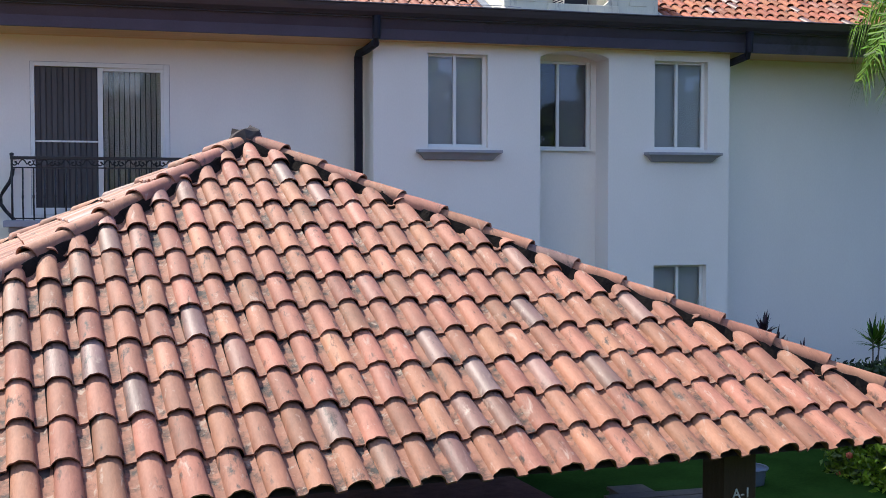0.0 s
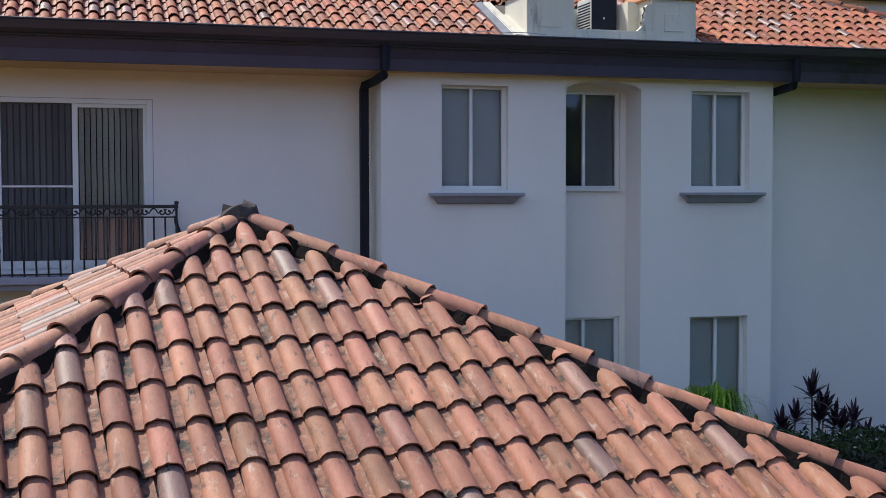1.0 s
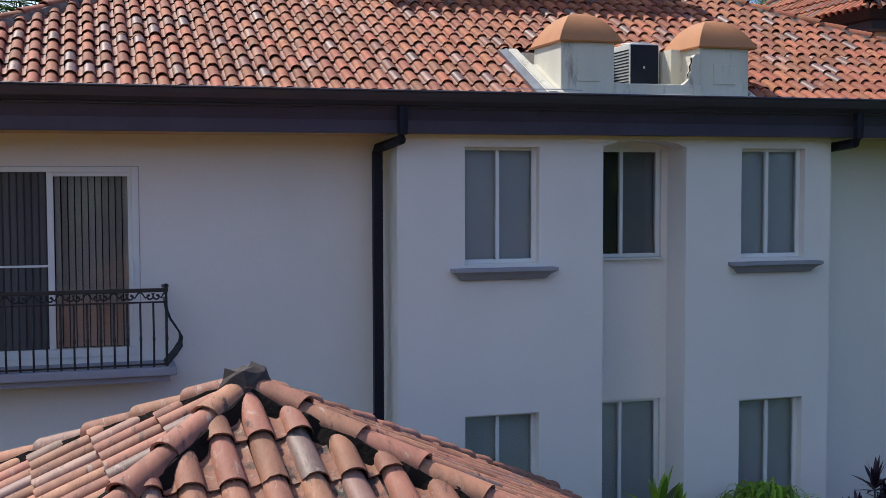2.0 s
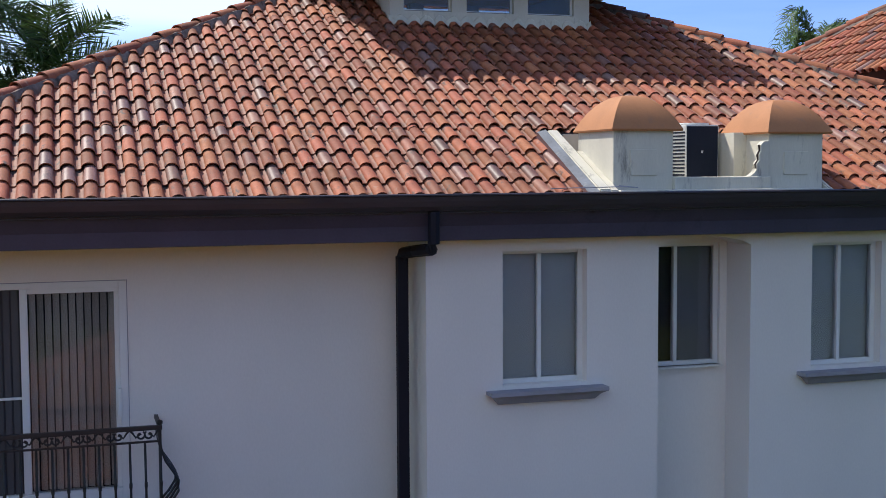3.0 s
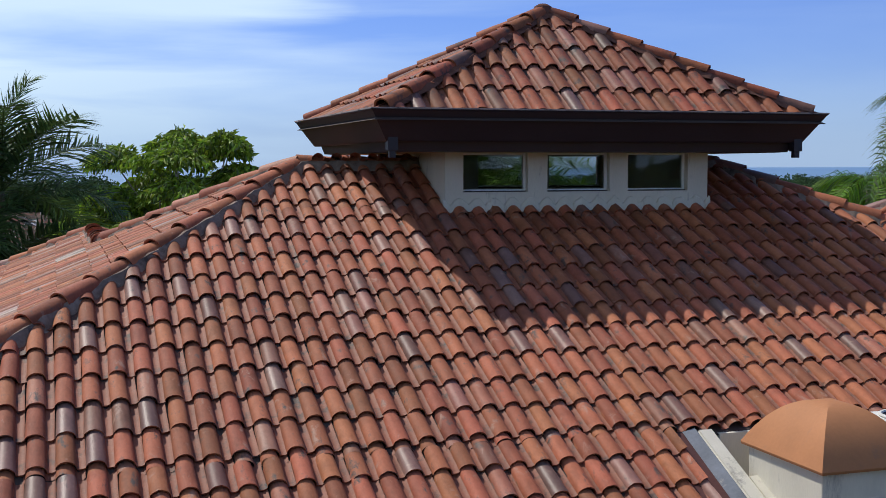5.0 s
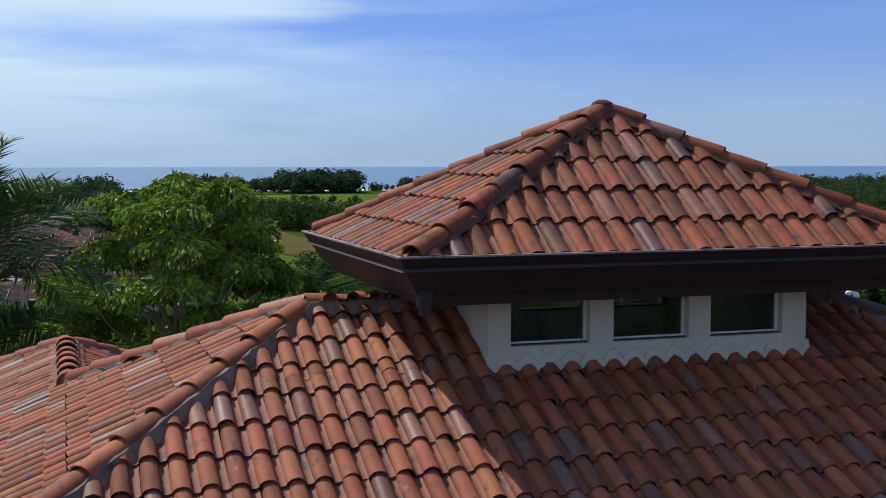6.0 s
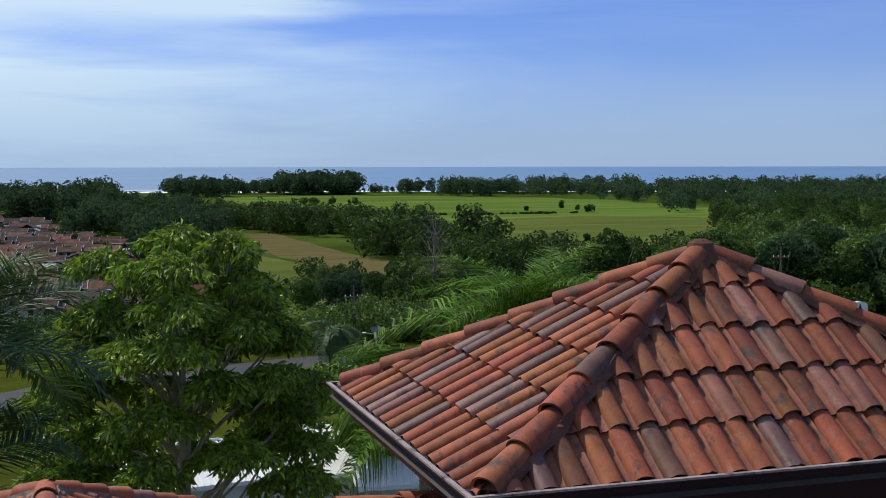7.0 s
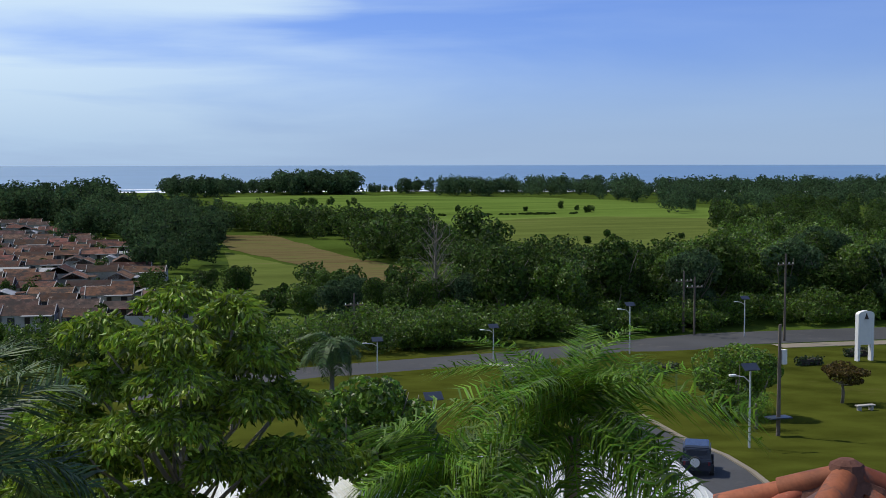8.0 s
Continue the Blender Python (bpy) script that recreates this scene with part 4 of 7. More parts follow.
scroll_me = None
for k in range(count):
    x = RAIL_X0 + (RAIL_X1 - RAIL_X0) * k / count
    if scroll_me is None:
        ob = part("scroll", scroll(0.128, 0.11), M_IRON, balcony)
        scroll_me = ob.data
    else:
        ob = new("scroll", scroll_me)
        ob.parent = balcony
    ob.location = (x, RAIL_Y, 3.748)
    if k % 2:
        ob.location.x = x + 0.128
        ob.scale = (-1, 1, 1)

# gutter, fascia, soffit and downpipes
gutter_line = [(-6.54, 12.6), (-6.54, -0.54), (8.54, -0.54), (8.54, 10.1)]
part("gutter", sweep(gutter_line, [(-0.10, 5.835), (-0.012, 5.838), (0.0, 5.856), (0.014, 5.850), (0.014, 5.838), (-0.002, 5.830), (-0.012, 5.79), (-0.03, 5.745), (-0.075, 5.705), (-0.125, 5.695), (-0.125, 5.682), (-0.15, 5.678), (-0.20, 5.678)]), M_FASCIA, house, "dark brown moulded gutter")
part("fascia", sweep(gutter_line, [(-0.17, 5.69), (-0.27, 5.56), (-0.30, 5.43), (-0.33, 5.425)]), M_FASCIA_BOARD, house)
for box in ((-6.2, -0.75, -0.22, 0.60, 5.428, 5.446), (-0.75, 4.55, -0.22, 0.02, 5.428, 5.446), (4.55, 8.2, -0.22, 0.60, 5.428, 5.446)):
    part("soffit", boxes(box), M_SOFFIT, house)
for x, top in ((-0.89, -0.80), (4.60, 4.62)):
    part("downpipe", boxes((x - 0.052, x + 0.052, 0.27, 0.36, 0.0, 5.26), bevel=0.01) if x < 0 else boxes((x + 0.0, x + 0.10, 0.44, 0.55, 0.0, 5.22), bevel=0.01), M_PIPE, house, "black square downpipe")
    y = 0.31 if x < 0 else 0.48
    part("elbow", tube([(x, y, 5.24), (x, y - 0.04, 5.29), (x + 0.06, y - 0.25, 5.32), (top, -0.36, 5.36), (top, -0.42, 5.42), (top, -0.43, 5.70)], 0.056, 8), M_PIPE, house)

# main roof: deck, tiles, hips and ridges
roof = part("roof", bmesh.new(), M_UNDER, house, "red-brown barrel tile hip roof, weathered")
bm = bmesh.new()


def deck(bm, *pts):
    bm.faces.new([bm.verts.new(p) for p in pts])


RZ, WZ = EAVE_Z + SLOPE * 5.3, EAVE_Z + SLOPE * 3.57
A, B = (-1.2, 4.8, RZ), (3.2, 4.8, RZ)
CUT_Z = EAVE_Z + SLOPE * 4.55
deck(bm, (-6.5, -0.5, EAVE_Z), (0.80, -0.5, EAVE_Z), (0.80, 0.85, EAVE_Z + SLOPE * 1.35), (3.26, 0.85, EAVE_Z + SLOPE * 1.35), (3.26, -0.5, EAVE_Z), (8.5, -0.5, EAVE_Z), (3.95, 4.05, CUT_Z), (-1.95, 4.05, CUT_Z))
deck(bm, (-1.95, 4.05, CUT_Z), (0.05, 4.05, CUT_Z), (0.05, 4.8, RZ), A)
deck(bm, (2.63, 4.05, CUT_Z), (3.95, 4.05, CUT_Z), B, (2.63, 4.8, RZ))
deck(bm, (8.5, -0.5, EAVE_Z), (8.5, 10.1, EAVE_Z), B)
deck(bm, (8.5, 10.1, EAVE_Z), (-4.0, 10.1, EAVE_Z), (-2.45, 5.79, EAVE_Z + SLOPE * 4.31), (4.19, 5.79, EAVE_Z + SLOPE * 4.31))
deck(bm, (-2.19, 5.79, EAVE_Z + SLOPE * 4.31), A, (0.05, 4.8, RZ), (0.05, 5.79, EAVE_Z + SLOPE * 4.31))
deck(bm, (4.19, 5.79, EAVE_Z + SLOPE * 4.31), (2.63, 5.79, EAVE_Z + SLOPE * 4.31), (2.63, 4.8, RZ), B)
deck(bm, (-6.5, 12.57, EAVE_Z), (-6.5, -0.5, EAVE_Z), A, (-2.93, 6.53, WZ), (-2.93, 9.0, WZ))
deck(bm, (0.64, 6.0, EAVE_Z), (0.64, 12.57, EAVE_Z), (-2.93, 9.0, WZ), (-2.93, 6.0, WZ))
deck(bm, (0.64, 12.57, EAVE_Z), (-6.5, 12.57, EAVE_Z), (-2.93, 9.0, WZ))
bmesh.ops.triangulate(bm, faces=bm.faces)
bm.to_mesh(roof.data)
bm.free()
PITCH, STEP = 0.172, 0.312
F = dict(origin=(-6.5, -0.5, EAVE_Z), along=(1, 0), uphill=(0, 1), slope=SLOPE, width=15.0, depth=5.3, pitch=PITCH, step=STEP, start=0.05, mat=M_TILE, parent=roof)
HIPS = [(-1, 1, -0.10), (1, 1, 14.9), (0, 1, 5.3)]
roof_face(**F, cuts=HIPS + [(1, 0, 7.10), (0, 1, 1.40)], own=lambda u, v: 2.0 < u and v < 1.2, seed=11)
roof_face(**F, cuts=HIPS + [(-1, 0, -9.80), (0, 1, 1.40)], own=lambda u, v: u < 11.5 and v < 1.2, seed=12)
roof_face(**F, cuts=HIPS + [(0, -1, -1.40), (0, 1, 4.43)], own=lambda u, v: False, seed=13)
roof_face(**F, cuts=HIPS + [(0, -1, -4.43), (1, 0, 6.54)], own=lambda u, v: False, seed=13)
roof_face(**F, cuts=HIPS + [(0, -1, -4.43), (-1, 0, -9.12)], own=lambda u, v: False, seed=13)
L = dict(origin=(-6.5, 12.57, EAVE_Z), along=(0, -1), uphill=(1, 0), slope=SLOPE, width=13.07, depth=5.3, pitch=PITCH, step=STEP, start=0.05, mat=M_TILE, parent=roof, own=lambda u, v: False)
roof_face(**L, cuts=[(0, 1, 3.57), (-1, 1, 0), (1, 1, 13.07)], seed=14)
roof_face(**L, cuts=[(0, -1, -3.57), (-1, 1, -2.47), (1, 1, 13.07)], seed=15)
roof_face(origin=(0.64, 5.9, EAVE_Z), along=(0, 1), uphill=(-1, 0), slope=SLOPE, width=6.67, depth=3.57, cuts=[(0, 1, 3.57), (1, 1, 6.67), (-1, -1, -4.2)], pitch=PITCH, step=STEP, start=0.05, mat=M_TILE, parent=roof, own=lambda u, v: False, seed=16)
roof_face(origin=(8.5, -0.5, EAVE_Z), along=(0, 1), uphill=(-1, 0), slope=SLOPE, width=10.6, depth=5.3, cuts=[(-1, 1, 0), (1, 1, 10.6)], pitch=PITCH, step=STEP, start=0.05, mat=M_TILE, parent=roof, own=lambda u, v: False, seed=17)
for extra, sd in (([(0, 1, 4.26)], 18), ([(0, -1, -4.26), (1, 0, 5.86)], 19), ([(0, -1, -4.26), (-1, 0, -8.46)], 20)):
    roof_face(origin=(8.5, 10.1, EAVE_Z), along=(-1, 0), uphill=(0, -1), slope=SLOPE, width=13.2, depth=5.3, cuts=[(-1, 1, 0), (1, 1, 15.0)] + extra, pitch=PITCH, step=STEP, start=0.05, mat=M_TILE, parent=roof, own=lambda u, v: False, seed=sd)
up = -0.004
lifted = lambda p: (p[0], p[1], p[2] + up)
cap_row(lifted((-6.45, -0.45, EAVE_Z + 0.02)), lifted(A), M_TILE, roof, radius=0.094, lift=0.020, mortar=M_MORTAR, bed=0.15, seed=1)
cap_row(lifted((8.45, -0.45, EAVE_Z + 0.02)), lifted(B), M_TILE, roof, radius=0.094, lift=0.020, mortar=M_MORTAR, bed=0.11, seed=2)
cap_row(lifted((-2.93, 6.53, WZ)), lifted(A), M_TILE, roof, mortar=M_MORTAR, bed=0.12, seed=3)
cap_row(lifted(A), lifted((0.0, 4.8, RZ)), M_TILE, roof, radius=0.094, lift=0.020, mortar=M_MORTAR, bed=0.15, seed=4)
cap_row(lifted((2.70, 4.8, RZ)), lifted(B), M_TILE, roof, mortar=M_MORTAR, bed=0.11, seed=9)
cap_row(lifted((-2.93, 6.45, WZ)), lifted((-2.93, 9.0, WZ)), M_TILE, roof, mortar=M_MORTAR, bed=0.12, seed=5)
cap_row(lifted((-6.45, 12.5, EAVE_Z)), lifted((-2.93, 9.0, WZ)), M_TILE, roof, mortar=M_MORTAR, bed=0.12, seed=6)
cap_row(lifted((0.6, 12.5, EAVE_Z)), lifted((-2.93, 9.0, WZ)), M_TILE, roof, mortar=M_MORTAR, bed=0.12, seed=7)
cap_row(lifted((8.45, 10.05, EAVE_Z)), lifted(B), M_TILE, roof, mortar=M_MORTAR, bed=0.12, seed=8)

# cupola on the ridge
CX, CY = 1.34, 4.92
EX, EY, CZ, TOP = 2.195, 1.637, 8.655, 9.79
CUPOLA_HOLES = [(0.145, 0.775, 8.03, 8.385), (0.967, 1.60, 8.03, 8.385), (1.788, 2.425, 8.03, 8.385)]
part("cupola_wall", wall_sheet(-0.03, 2.64, 7.55, 8.50, 3.90, 4.04, CUPOLA_HOLES), M_CREAM, house, "cream rendered cupola wall with stains")
part("cupola_wall", wall_sheet(-0.03, 2.64, 7.55, 8.50, 5.80, 5.94, CUPOLA_HOLES), M_CREAM, house)
part("cupola_wall", boxes((-0.03, 0.11, 4.04, 5.80, 7.55, 8.50)), M_CREAM, house)
part("cupola_wall", boxes((2.50, 2.64, 4.04, 5.80, 7.55, 8.50)), M_CREAM, house)
for y in (3.90, 5.80):
    for x0, x1, z0, z1 in CUPOLA_HOLES:
        w = thing("cupola_window", "", "", (x0, y, z0))
        w.parent = house
        W, H = x1 - x0, z1 - z0
        part("window_frame", boxes((0, 0.02, 0.065, 0.10, 0, H), (W - 0.025, W, 0.065, 0.10, 0, H), (0.02, W - 0.025, 0.065, 0.10, 0, 0.025), (0.02, W - 0.025, 0.065, 0.10, H - 0.015, H)), M_ALU, w)
        # dark line along the foot of the opening
        part("foot_strip", boxes((0.0, W, 0.045, 0.064, 0.0, 0.012)), M_UNDER, w)
        part("pane", boxes((0.02, W - 0.025, 0.078, 0.083, 0.025, H - 0.015)), M_GLASS_CLEAR, w).visible_shadow = False
# uneven skirt of mortar where the tiles meet the wall
rnd = random.Random(61)
bm = bmesh.new()
skirt = []
for k in range(135):
    x = -0.05 + 2.71 * k / 134
    crest = abs(math.sin(math.pi * (x + 6.5 + 0.02) / PITCH))
    z = 7.868 + 0.070 * crest + rnd.gauss(0, 0.006)
    skirt.append([bm.verts.new(p) for p in ((x, 3.90, z + 0.045), (x, 3.885, z + 0.035), (x, 3.872, z - 0.03))])
for a, b in zip(skirt, skirt[1:]):
    for k in range(2):
        bm.faces.new((a[k], a[k + 1], b[k + 1], b[k]))
bmesh.ops.recalc_face_normals(bm, faces=bm.faces)
part("mortar_skirt", bm, M_CREAM, house, "ragged pale mortar along the tiles")
part("cupola_soffit", boxes((CX - EX + 0.30, CX + EX - 0.30, CY - EY + 0.30, CY + EY - 0.30, 8.392, 8.42)), M_SOFFIT, house)
part("cupola_floor", boxes((0.0, 2.62, 3.92, 5.92, 7.60, 7.66)), M_CREAM, house)
ring = [(CX - EX, CY - EY), (CX + EX, CY - EY), (CX + EX, CY + EY), (CX - EX, CY + EY)]
part("cupola_gutter", sweep(ring, [(-0.10, 8.735), (-0.014, 8.735), (-0.004, 8.757), (0.016, 8.757), (0.016, 8.742), (0.002, 8.730), (-0.150, 8.492), (-0.165, 8.478), (-0.26, 8.478)], closed=True), M_CUPOLA_FASCIA, house, "dark maroon gutter with a straight sloping face")
# pale strip along the gutter's top edge
part("gutter_edge", sweep(ring, [(-0.010, 8.759), (0.020, 8.759), (0.020, 8.747), (0.016, 8.747)], closed=True), M_GUTTER_EDGE, house, "thin pale patchy gutter lip")
part("cupola_fascia", sweep(ring, [(-0.22, 8.482), (-0.25, 8.395), (-0.34, 8.388)], closed=True), M_CUPOLA_FASCIA, house)
for side in (-1, 1):
    ox, oy = CX + side * (EX - 0.21), CY - EY + 0.18
    part("gutter_outlet", boxes((ox - 0.045, ox + 0.045, oy - 0.045, oy + 0.045, 8.40, 8.52), (ox - 0.028, ox + 0.028, oy - 0.028, oy + 0.028, 8.34, 8.41), bevel=0.004), M_CUPOLA_FASCIA, house)
cupola_roof = part("cupola_roof", bmesh.new(), M_UNDER, house, "dark red barrel tile pyramid roof")
bm = bmesh.new()
peak = (CX, CY, TOP)
corners = [(x, y, CZ) for x, y in ring]
for k in range(4):
    deck(bm, corners[k], corners[(k + 1) % 4], peak)
bm.to_mesh(cupola_roof.data)
bm.free()
CPITCH, CSTEP = 0.183, 0.385
every = lambda u, v: True
RUN = EY / EX
roof_face(origin=corners[0], along=(1, 0), uphill=(0, 1), slope=(TOP - CZ) / EY, width=2 * EX, depth=EY, cuts=[(-RUN, 1, 0), (RUN, 1, RUN * 2 * EX)], pitch=CPITCH, step=CSTEP, start=0.07, mat=M_TILE_TOP, parent=cupola_roof, own=every, seed=21)
roof_face(origin=corners[3], along=(0, -1), uphill=(1, 0), slope=(TOP - CZ) / EX, width=2 * EY, depth=EX, cuts=[(-1 / RUN, 1, 0), (1 / RUN, 1, 2 * EY / RUN)], pitch=CPITCH, step=CSTEP, start=0.07, mat=M_TILE_TOP, parent=cupola_roof, own=every, seed=22)
roof_face(origin=corners[1], along=(0, 1), uphill=(-1, 0), slope=(TOP - CZ) / EX, width=2 * EY, depth=EX, cuts=[(-1 / RUN, 1, 0), (1 / RUN, 1, 2 * EY / RUN)], pitch=CPITCH, step=CSTEP, start=0.07, mat=M_TILE_TOP, parent=cupola_roof, own=every, seed=23)
roof_face(origin=corners[2], along=(-1, 0), uphill=(0, -1), slope=(TOP - CZ) / EY, width=2 * EX, depth=EY, cuts=[(-RUN, 1, 0), (RUN, 1, RUN * 2 * EX)], pitch=CPITCH, step=CSTEP, start=0.07, mat=M_TILE_TOP, parent=cupola_roof, own=every, seed=24)
for k, c in enumerate(corners):
    inward = Vector(peak) - Vector(c)
    cap_row(Vector(c) + inward * 0.05 + Vector((0, 0, 0.03)), Vector(peak) + Vector((0, 0, 0.012)), M_TILE_TOP, cupola_roof, radius=0.085, step=0.345, lift=0.006, mortar=M_MORTAR_RED, seed=30 + k, bed=0.07)
part("peak_mortar", tube([(CX, CY, TOP + 0.0), (CX, CY, TOP + 0.075), (CX, CY, TOP + 0.10)], 0.1, 9, [0.12, 0.085, 0.04]), M_MORTAR_RED, cupola_roof)

# ---------------------------------------------------------------- parapet box in the roof with two domed shafts
def sloped_wall(name, x0, x1, rise, prof, label=""):
    """A low wall whose top follows the roof; prof: y, z round its side."""
    bm = bmesh.new()
    left = [bm.verts.new((x0, y, z + rise)) for y, z in prof]
    right = [bm.verts.new((x1, y, z + rise)) for y, z in prof]
    bm.faces.new(left)
    bm.faces.new(right[::-1])
    for k in range(len(prof)):
        bm.faces.new((left[k], right[k], right[(k + 1) % len(prof)], left[(k + 1) % len(prof)]))
    bmesh.ops.recalc_face_normals(bm, faces=bm.faces)
    bmesh.ops.bevel(bm, geom=bm.edges[:], offset=0.012, segments=2, affect="EDGES")
    part(name, bm, M_CREAM, house, label)


parapet_side = [(-0.44, 5.875), (0.84, 6.465), (0.84, 6.20), (-0.20, 5.78), (-0.44, 5.84)]
shoulder_side = [(-0.42, 5.868), (0.40, 6.248), (0.40, 5.90), (-0.20, 5.78), (-0.42, 5.80)]
sloped_wall("parapet", 0.79, 0.91, 0.0, parapet_side, "sloping cream parapet with a dirty top")
sloped_wall("parapet_shoulder", 0.912, 1.0, -0.004, shoulder_side)
sloped_wall("parapet", 3.27, 3.35, -0.03, parapet_side)
bm = bmesh.new()
a = [bm.verts.new(p) for p in ((0.785, -0.47, 5.845), (0.785, 0.86, 6.47), (0.700, 0.88, EAVE_Z + SLOPE * 1.38 + 0.018), (0.700, -0.48, EAVE_Z + 0.028))]
bm.faces.new(a)
part("flashing", bm, M_FLASH, house, "peeling blue-grey flashing")
bm = bmesh.new()
bm.faces.new([bm.verts.new(p) for p in ((0.745, -0.48, EAVE_Z + 0.024), (0.745, 0.88, EAVE_Z + SLOPE * 1.38 + 0.014), (0.50, 0.88, EAVE_Z + SLOPE * 1.38 + 0.014), (0.50, -0.48, EAVE_Z + 0.024))])
part("valley_strip", bm, M_RED_STRIP, house, "dark red painted valley strip")
part("parapet_floor", boxes((0.90, 3.26, -0.36, 0.86, 5.76, 5.86)), M_CREAM, house)
part("parapet_back", boxes((0.97, 3.26, 0.84, 0.92, 5.80, 6.42)), M_CREAM, house)
part("parapet_front", boxes((1.60, 2.64, -0.36, -0.24, 5.72, 5.985), bevel=0.012), M_CREAM, house)
part("parapet_ledge", boxes((0.99, 3.26, -0.465, -0.355, 5.74, 5.868), bevel=0.01), M_CREAM, house)
part("parapet_step", boxes((2.50, 2.64, 0.10, 0.62, 5.86, 6.42)), M_CREAM, house)


def domed_shaft(x0, x1, y0, y1, z0, z1, label):
    """A square rendered shaft under a cloister-vaulted orange hood with a projecting rim."""
    shaft = part("shaft", boxes((x0, x1, y0, y1, z0, z1), bevel=0.008), M_CREAM, house, label)
    part("inset_panel", boxes((x0 + 0.17, x1 - 0.17, y0 - 0.012, y0 + 0.01, z0 + 0.20, z1 - 0.20), bevel=0.006), M_CREAM, shaft)
    rim = z1 - 0.015
    rx0, rx1, ry0, ry1 = x0 - 0.035, x1 + 0.085, y0 - 0.045, y1 + 0.05
    cx, cy, hx, hy = (rx0 + rx1) / 2, (ry0 + ry1) / 2, (rx1 - rx0) / 2, (ry1 - ry0) / 2
    bm = bmesh.new()
    rows = []
    steps = 12
    for i in range(steps + 1):
        k = max(1 - i / steps, 0.004)
        z = 0.335 * (1 - k ** 2.35)
        row = []
        for side in range(4):
            for j in range(5):
                f = -1 + 2 * j / 5
                x, y = ((f, -1), (1, f), (-f, 1), (-1, -f))[side]
                row.append(bm.verts.new((cx + x * hx * k, cy + y * hy * k, rim + 0.006 + z)))
        rows.append(row)
    low = [bm.verts.new((cx + (v.co.x - cx) * 0.985, cy + (v.co.y - cy) * 0.985, rim - 0.012)) for v in rows[0]]
    rows.insert(0, low)
    for r0, r1 in zip(rows, rows[1:]):
        for k in range(20):
            bm.faces.new((r0[k], r0[(k + 1) % 20], r1[(k + 1) % 20], r1[k]))
    bm.faces.new(low[::-1])
    bm.faces.new(rows[-1])
    bmesh.ops.recalc_face_normals(bm, faces=bm.faces)
    for f in bm.faces:
        f.smooth = True
    for e in bm.edges:
        if len(e.link_faces) == 2 and e.calc_face_angle() > 0.45:
            e.smooth = False
    part("dome_hood", bm, M_DOME, shaft, "orange painted domed hood")
    return shaft


domed_shaft(0.987, 1.605, -0.305, 0.50, 5.80, 6.445, "cream rendered shaft, stained")
domed_shaft(2.64, 3.25, -0.305, 0.50, 5.80, 6.425, "cream rendered shaft with a crack")
bm = bmesh.new()
jag = [(2.30, 5.975), (2.40, 5.99), (2.445, 6.02), (2.475, 6.06), (2.468, 6.10), (2.50, 6.145), (2.492, 6.19), (2.515, 6.235), (2.51, 6.285), (2.545, 6.32), (2.60, 6.33), (2.60, 5.975)]
f0 = [bm.verts.new((x + 0.03, -0.325, z)) for x, z in jag]
f1 = [bm.verts.new((x + 0.03, -0.25, z)) for x, z in jag]
bm.faces.new(f0)
bm.faces.new(f1[::-1])
for k in range(len(jag)):
    bm.faces.new((f0[k], f1[k], f1[(k + 1) % len(jag)], f0[(k + 1) % len(jag)]))
bmesh.ops.recalc_face_normals(bm, faces=bm.faces)
part("broken_wall", bm, M_CREAM, house, "broken edge of a cream wall")
part("crack", tube([(2.500, -0.30, 6.06), (2.493, -0.30, 6.10), (2.524, -0.30, 6.145), (2.516, -0.30, 6.19), (2.540, -0.30, 6.235), (2.535, -0.30, 6.29)], 0.01, 5, [0.003, 0.008, 0.006, 0.011, 0.007, 0.012]), M_UNDER, house)
part("crack", tube([(2.645, 0.30, 6.40), (2.634, 0.28, 6.28), (2.637, 0.31, 6.18), (2.632, 0.27, 6.05), (2.637, 0.26, 5.96)], 0.006, 5), M_UNDER, house)

ac = thing("air_conditioner", "pale grey outdoor air-conditioner with a dark front behind the parapet", "air conditioner", (2.10, 0.34, 5.86))
part("case", boxes((0, 0.37, 0.0, 0.46, 0.06, 0.645), bevel=0.012), M_AC, ac)
part("grille", boxes((0.008, 0.355, -0.008, 0.01, 0.07, 0.630), bevel=0.003), M_AC_DARK, ac, "dark front panel")
for k in range(13):
    part("slot", boxes((-0.004, 0.006, 0.03, 0.43, 0.13 + k * 0.036, 0.147 + k * 0.036)), M_AC_DARK, ac)
part("fan_well", tube([(0.185, 0.23, 0.6455), (0.185, 0.23, 0.650)], 0.155, 20), M_AC_DARK, ac)
part("fan_ring", tube([(0.185 + 0.165 * math.cos(a * math.pi / 10), 0.23 + 0.165 * math.sin(a * math.pi / 10), 0.655) for a in range(21)], 0.014, 6), M_AC, ac)
for k in range(3):
    part("guard_wire", tube([(0.185 + (0.05 + 0.045 * k) * math.cos(a * math.pi / 8), 0.23 + (0.05 + 0.045 * k) * math.sin(a * math.pi / 8), 0.656) for a in range(17)], 0.004, 4), M_AC_DARK, ac)
part("badge", boxes((0.165, 0.185, -0.012, -0.006, 0.36, 0.385)), M_AC, ac)
for x in (0.03, 0.30):
    part("foot", boxes((x, x + 0.04, 0.03, 0.43, 0.0, 0.06)), M_AC_DARK, ac)
cable = thing("cable", "thin pale cable lying on the gutter", "cable", (0, 0, 0))
part("strand", tube([(0.30, -0.45, 5.89), (0.66, -0.46, 5.895), (1.0, -0.44, 5.90), (1.18, -0.42, 5.89), (1.02, -0.36, 5.91)], 0.0045, 5), M_SILL, cable)

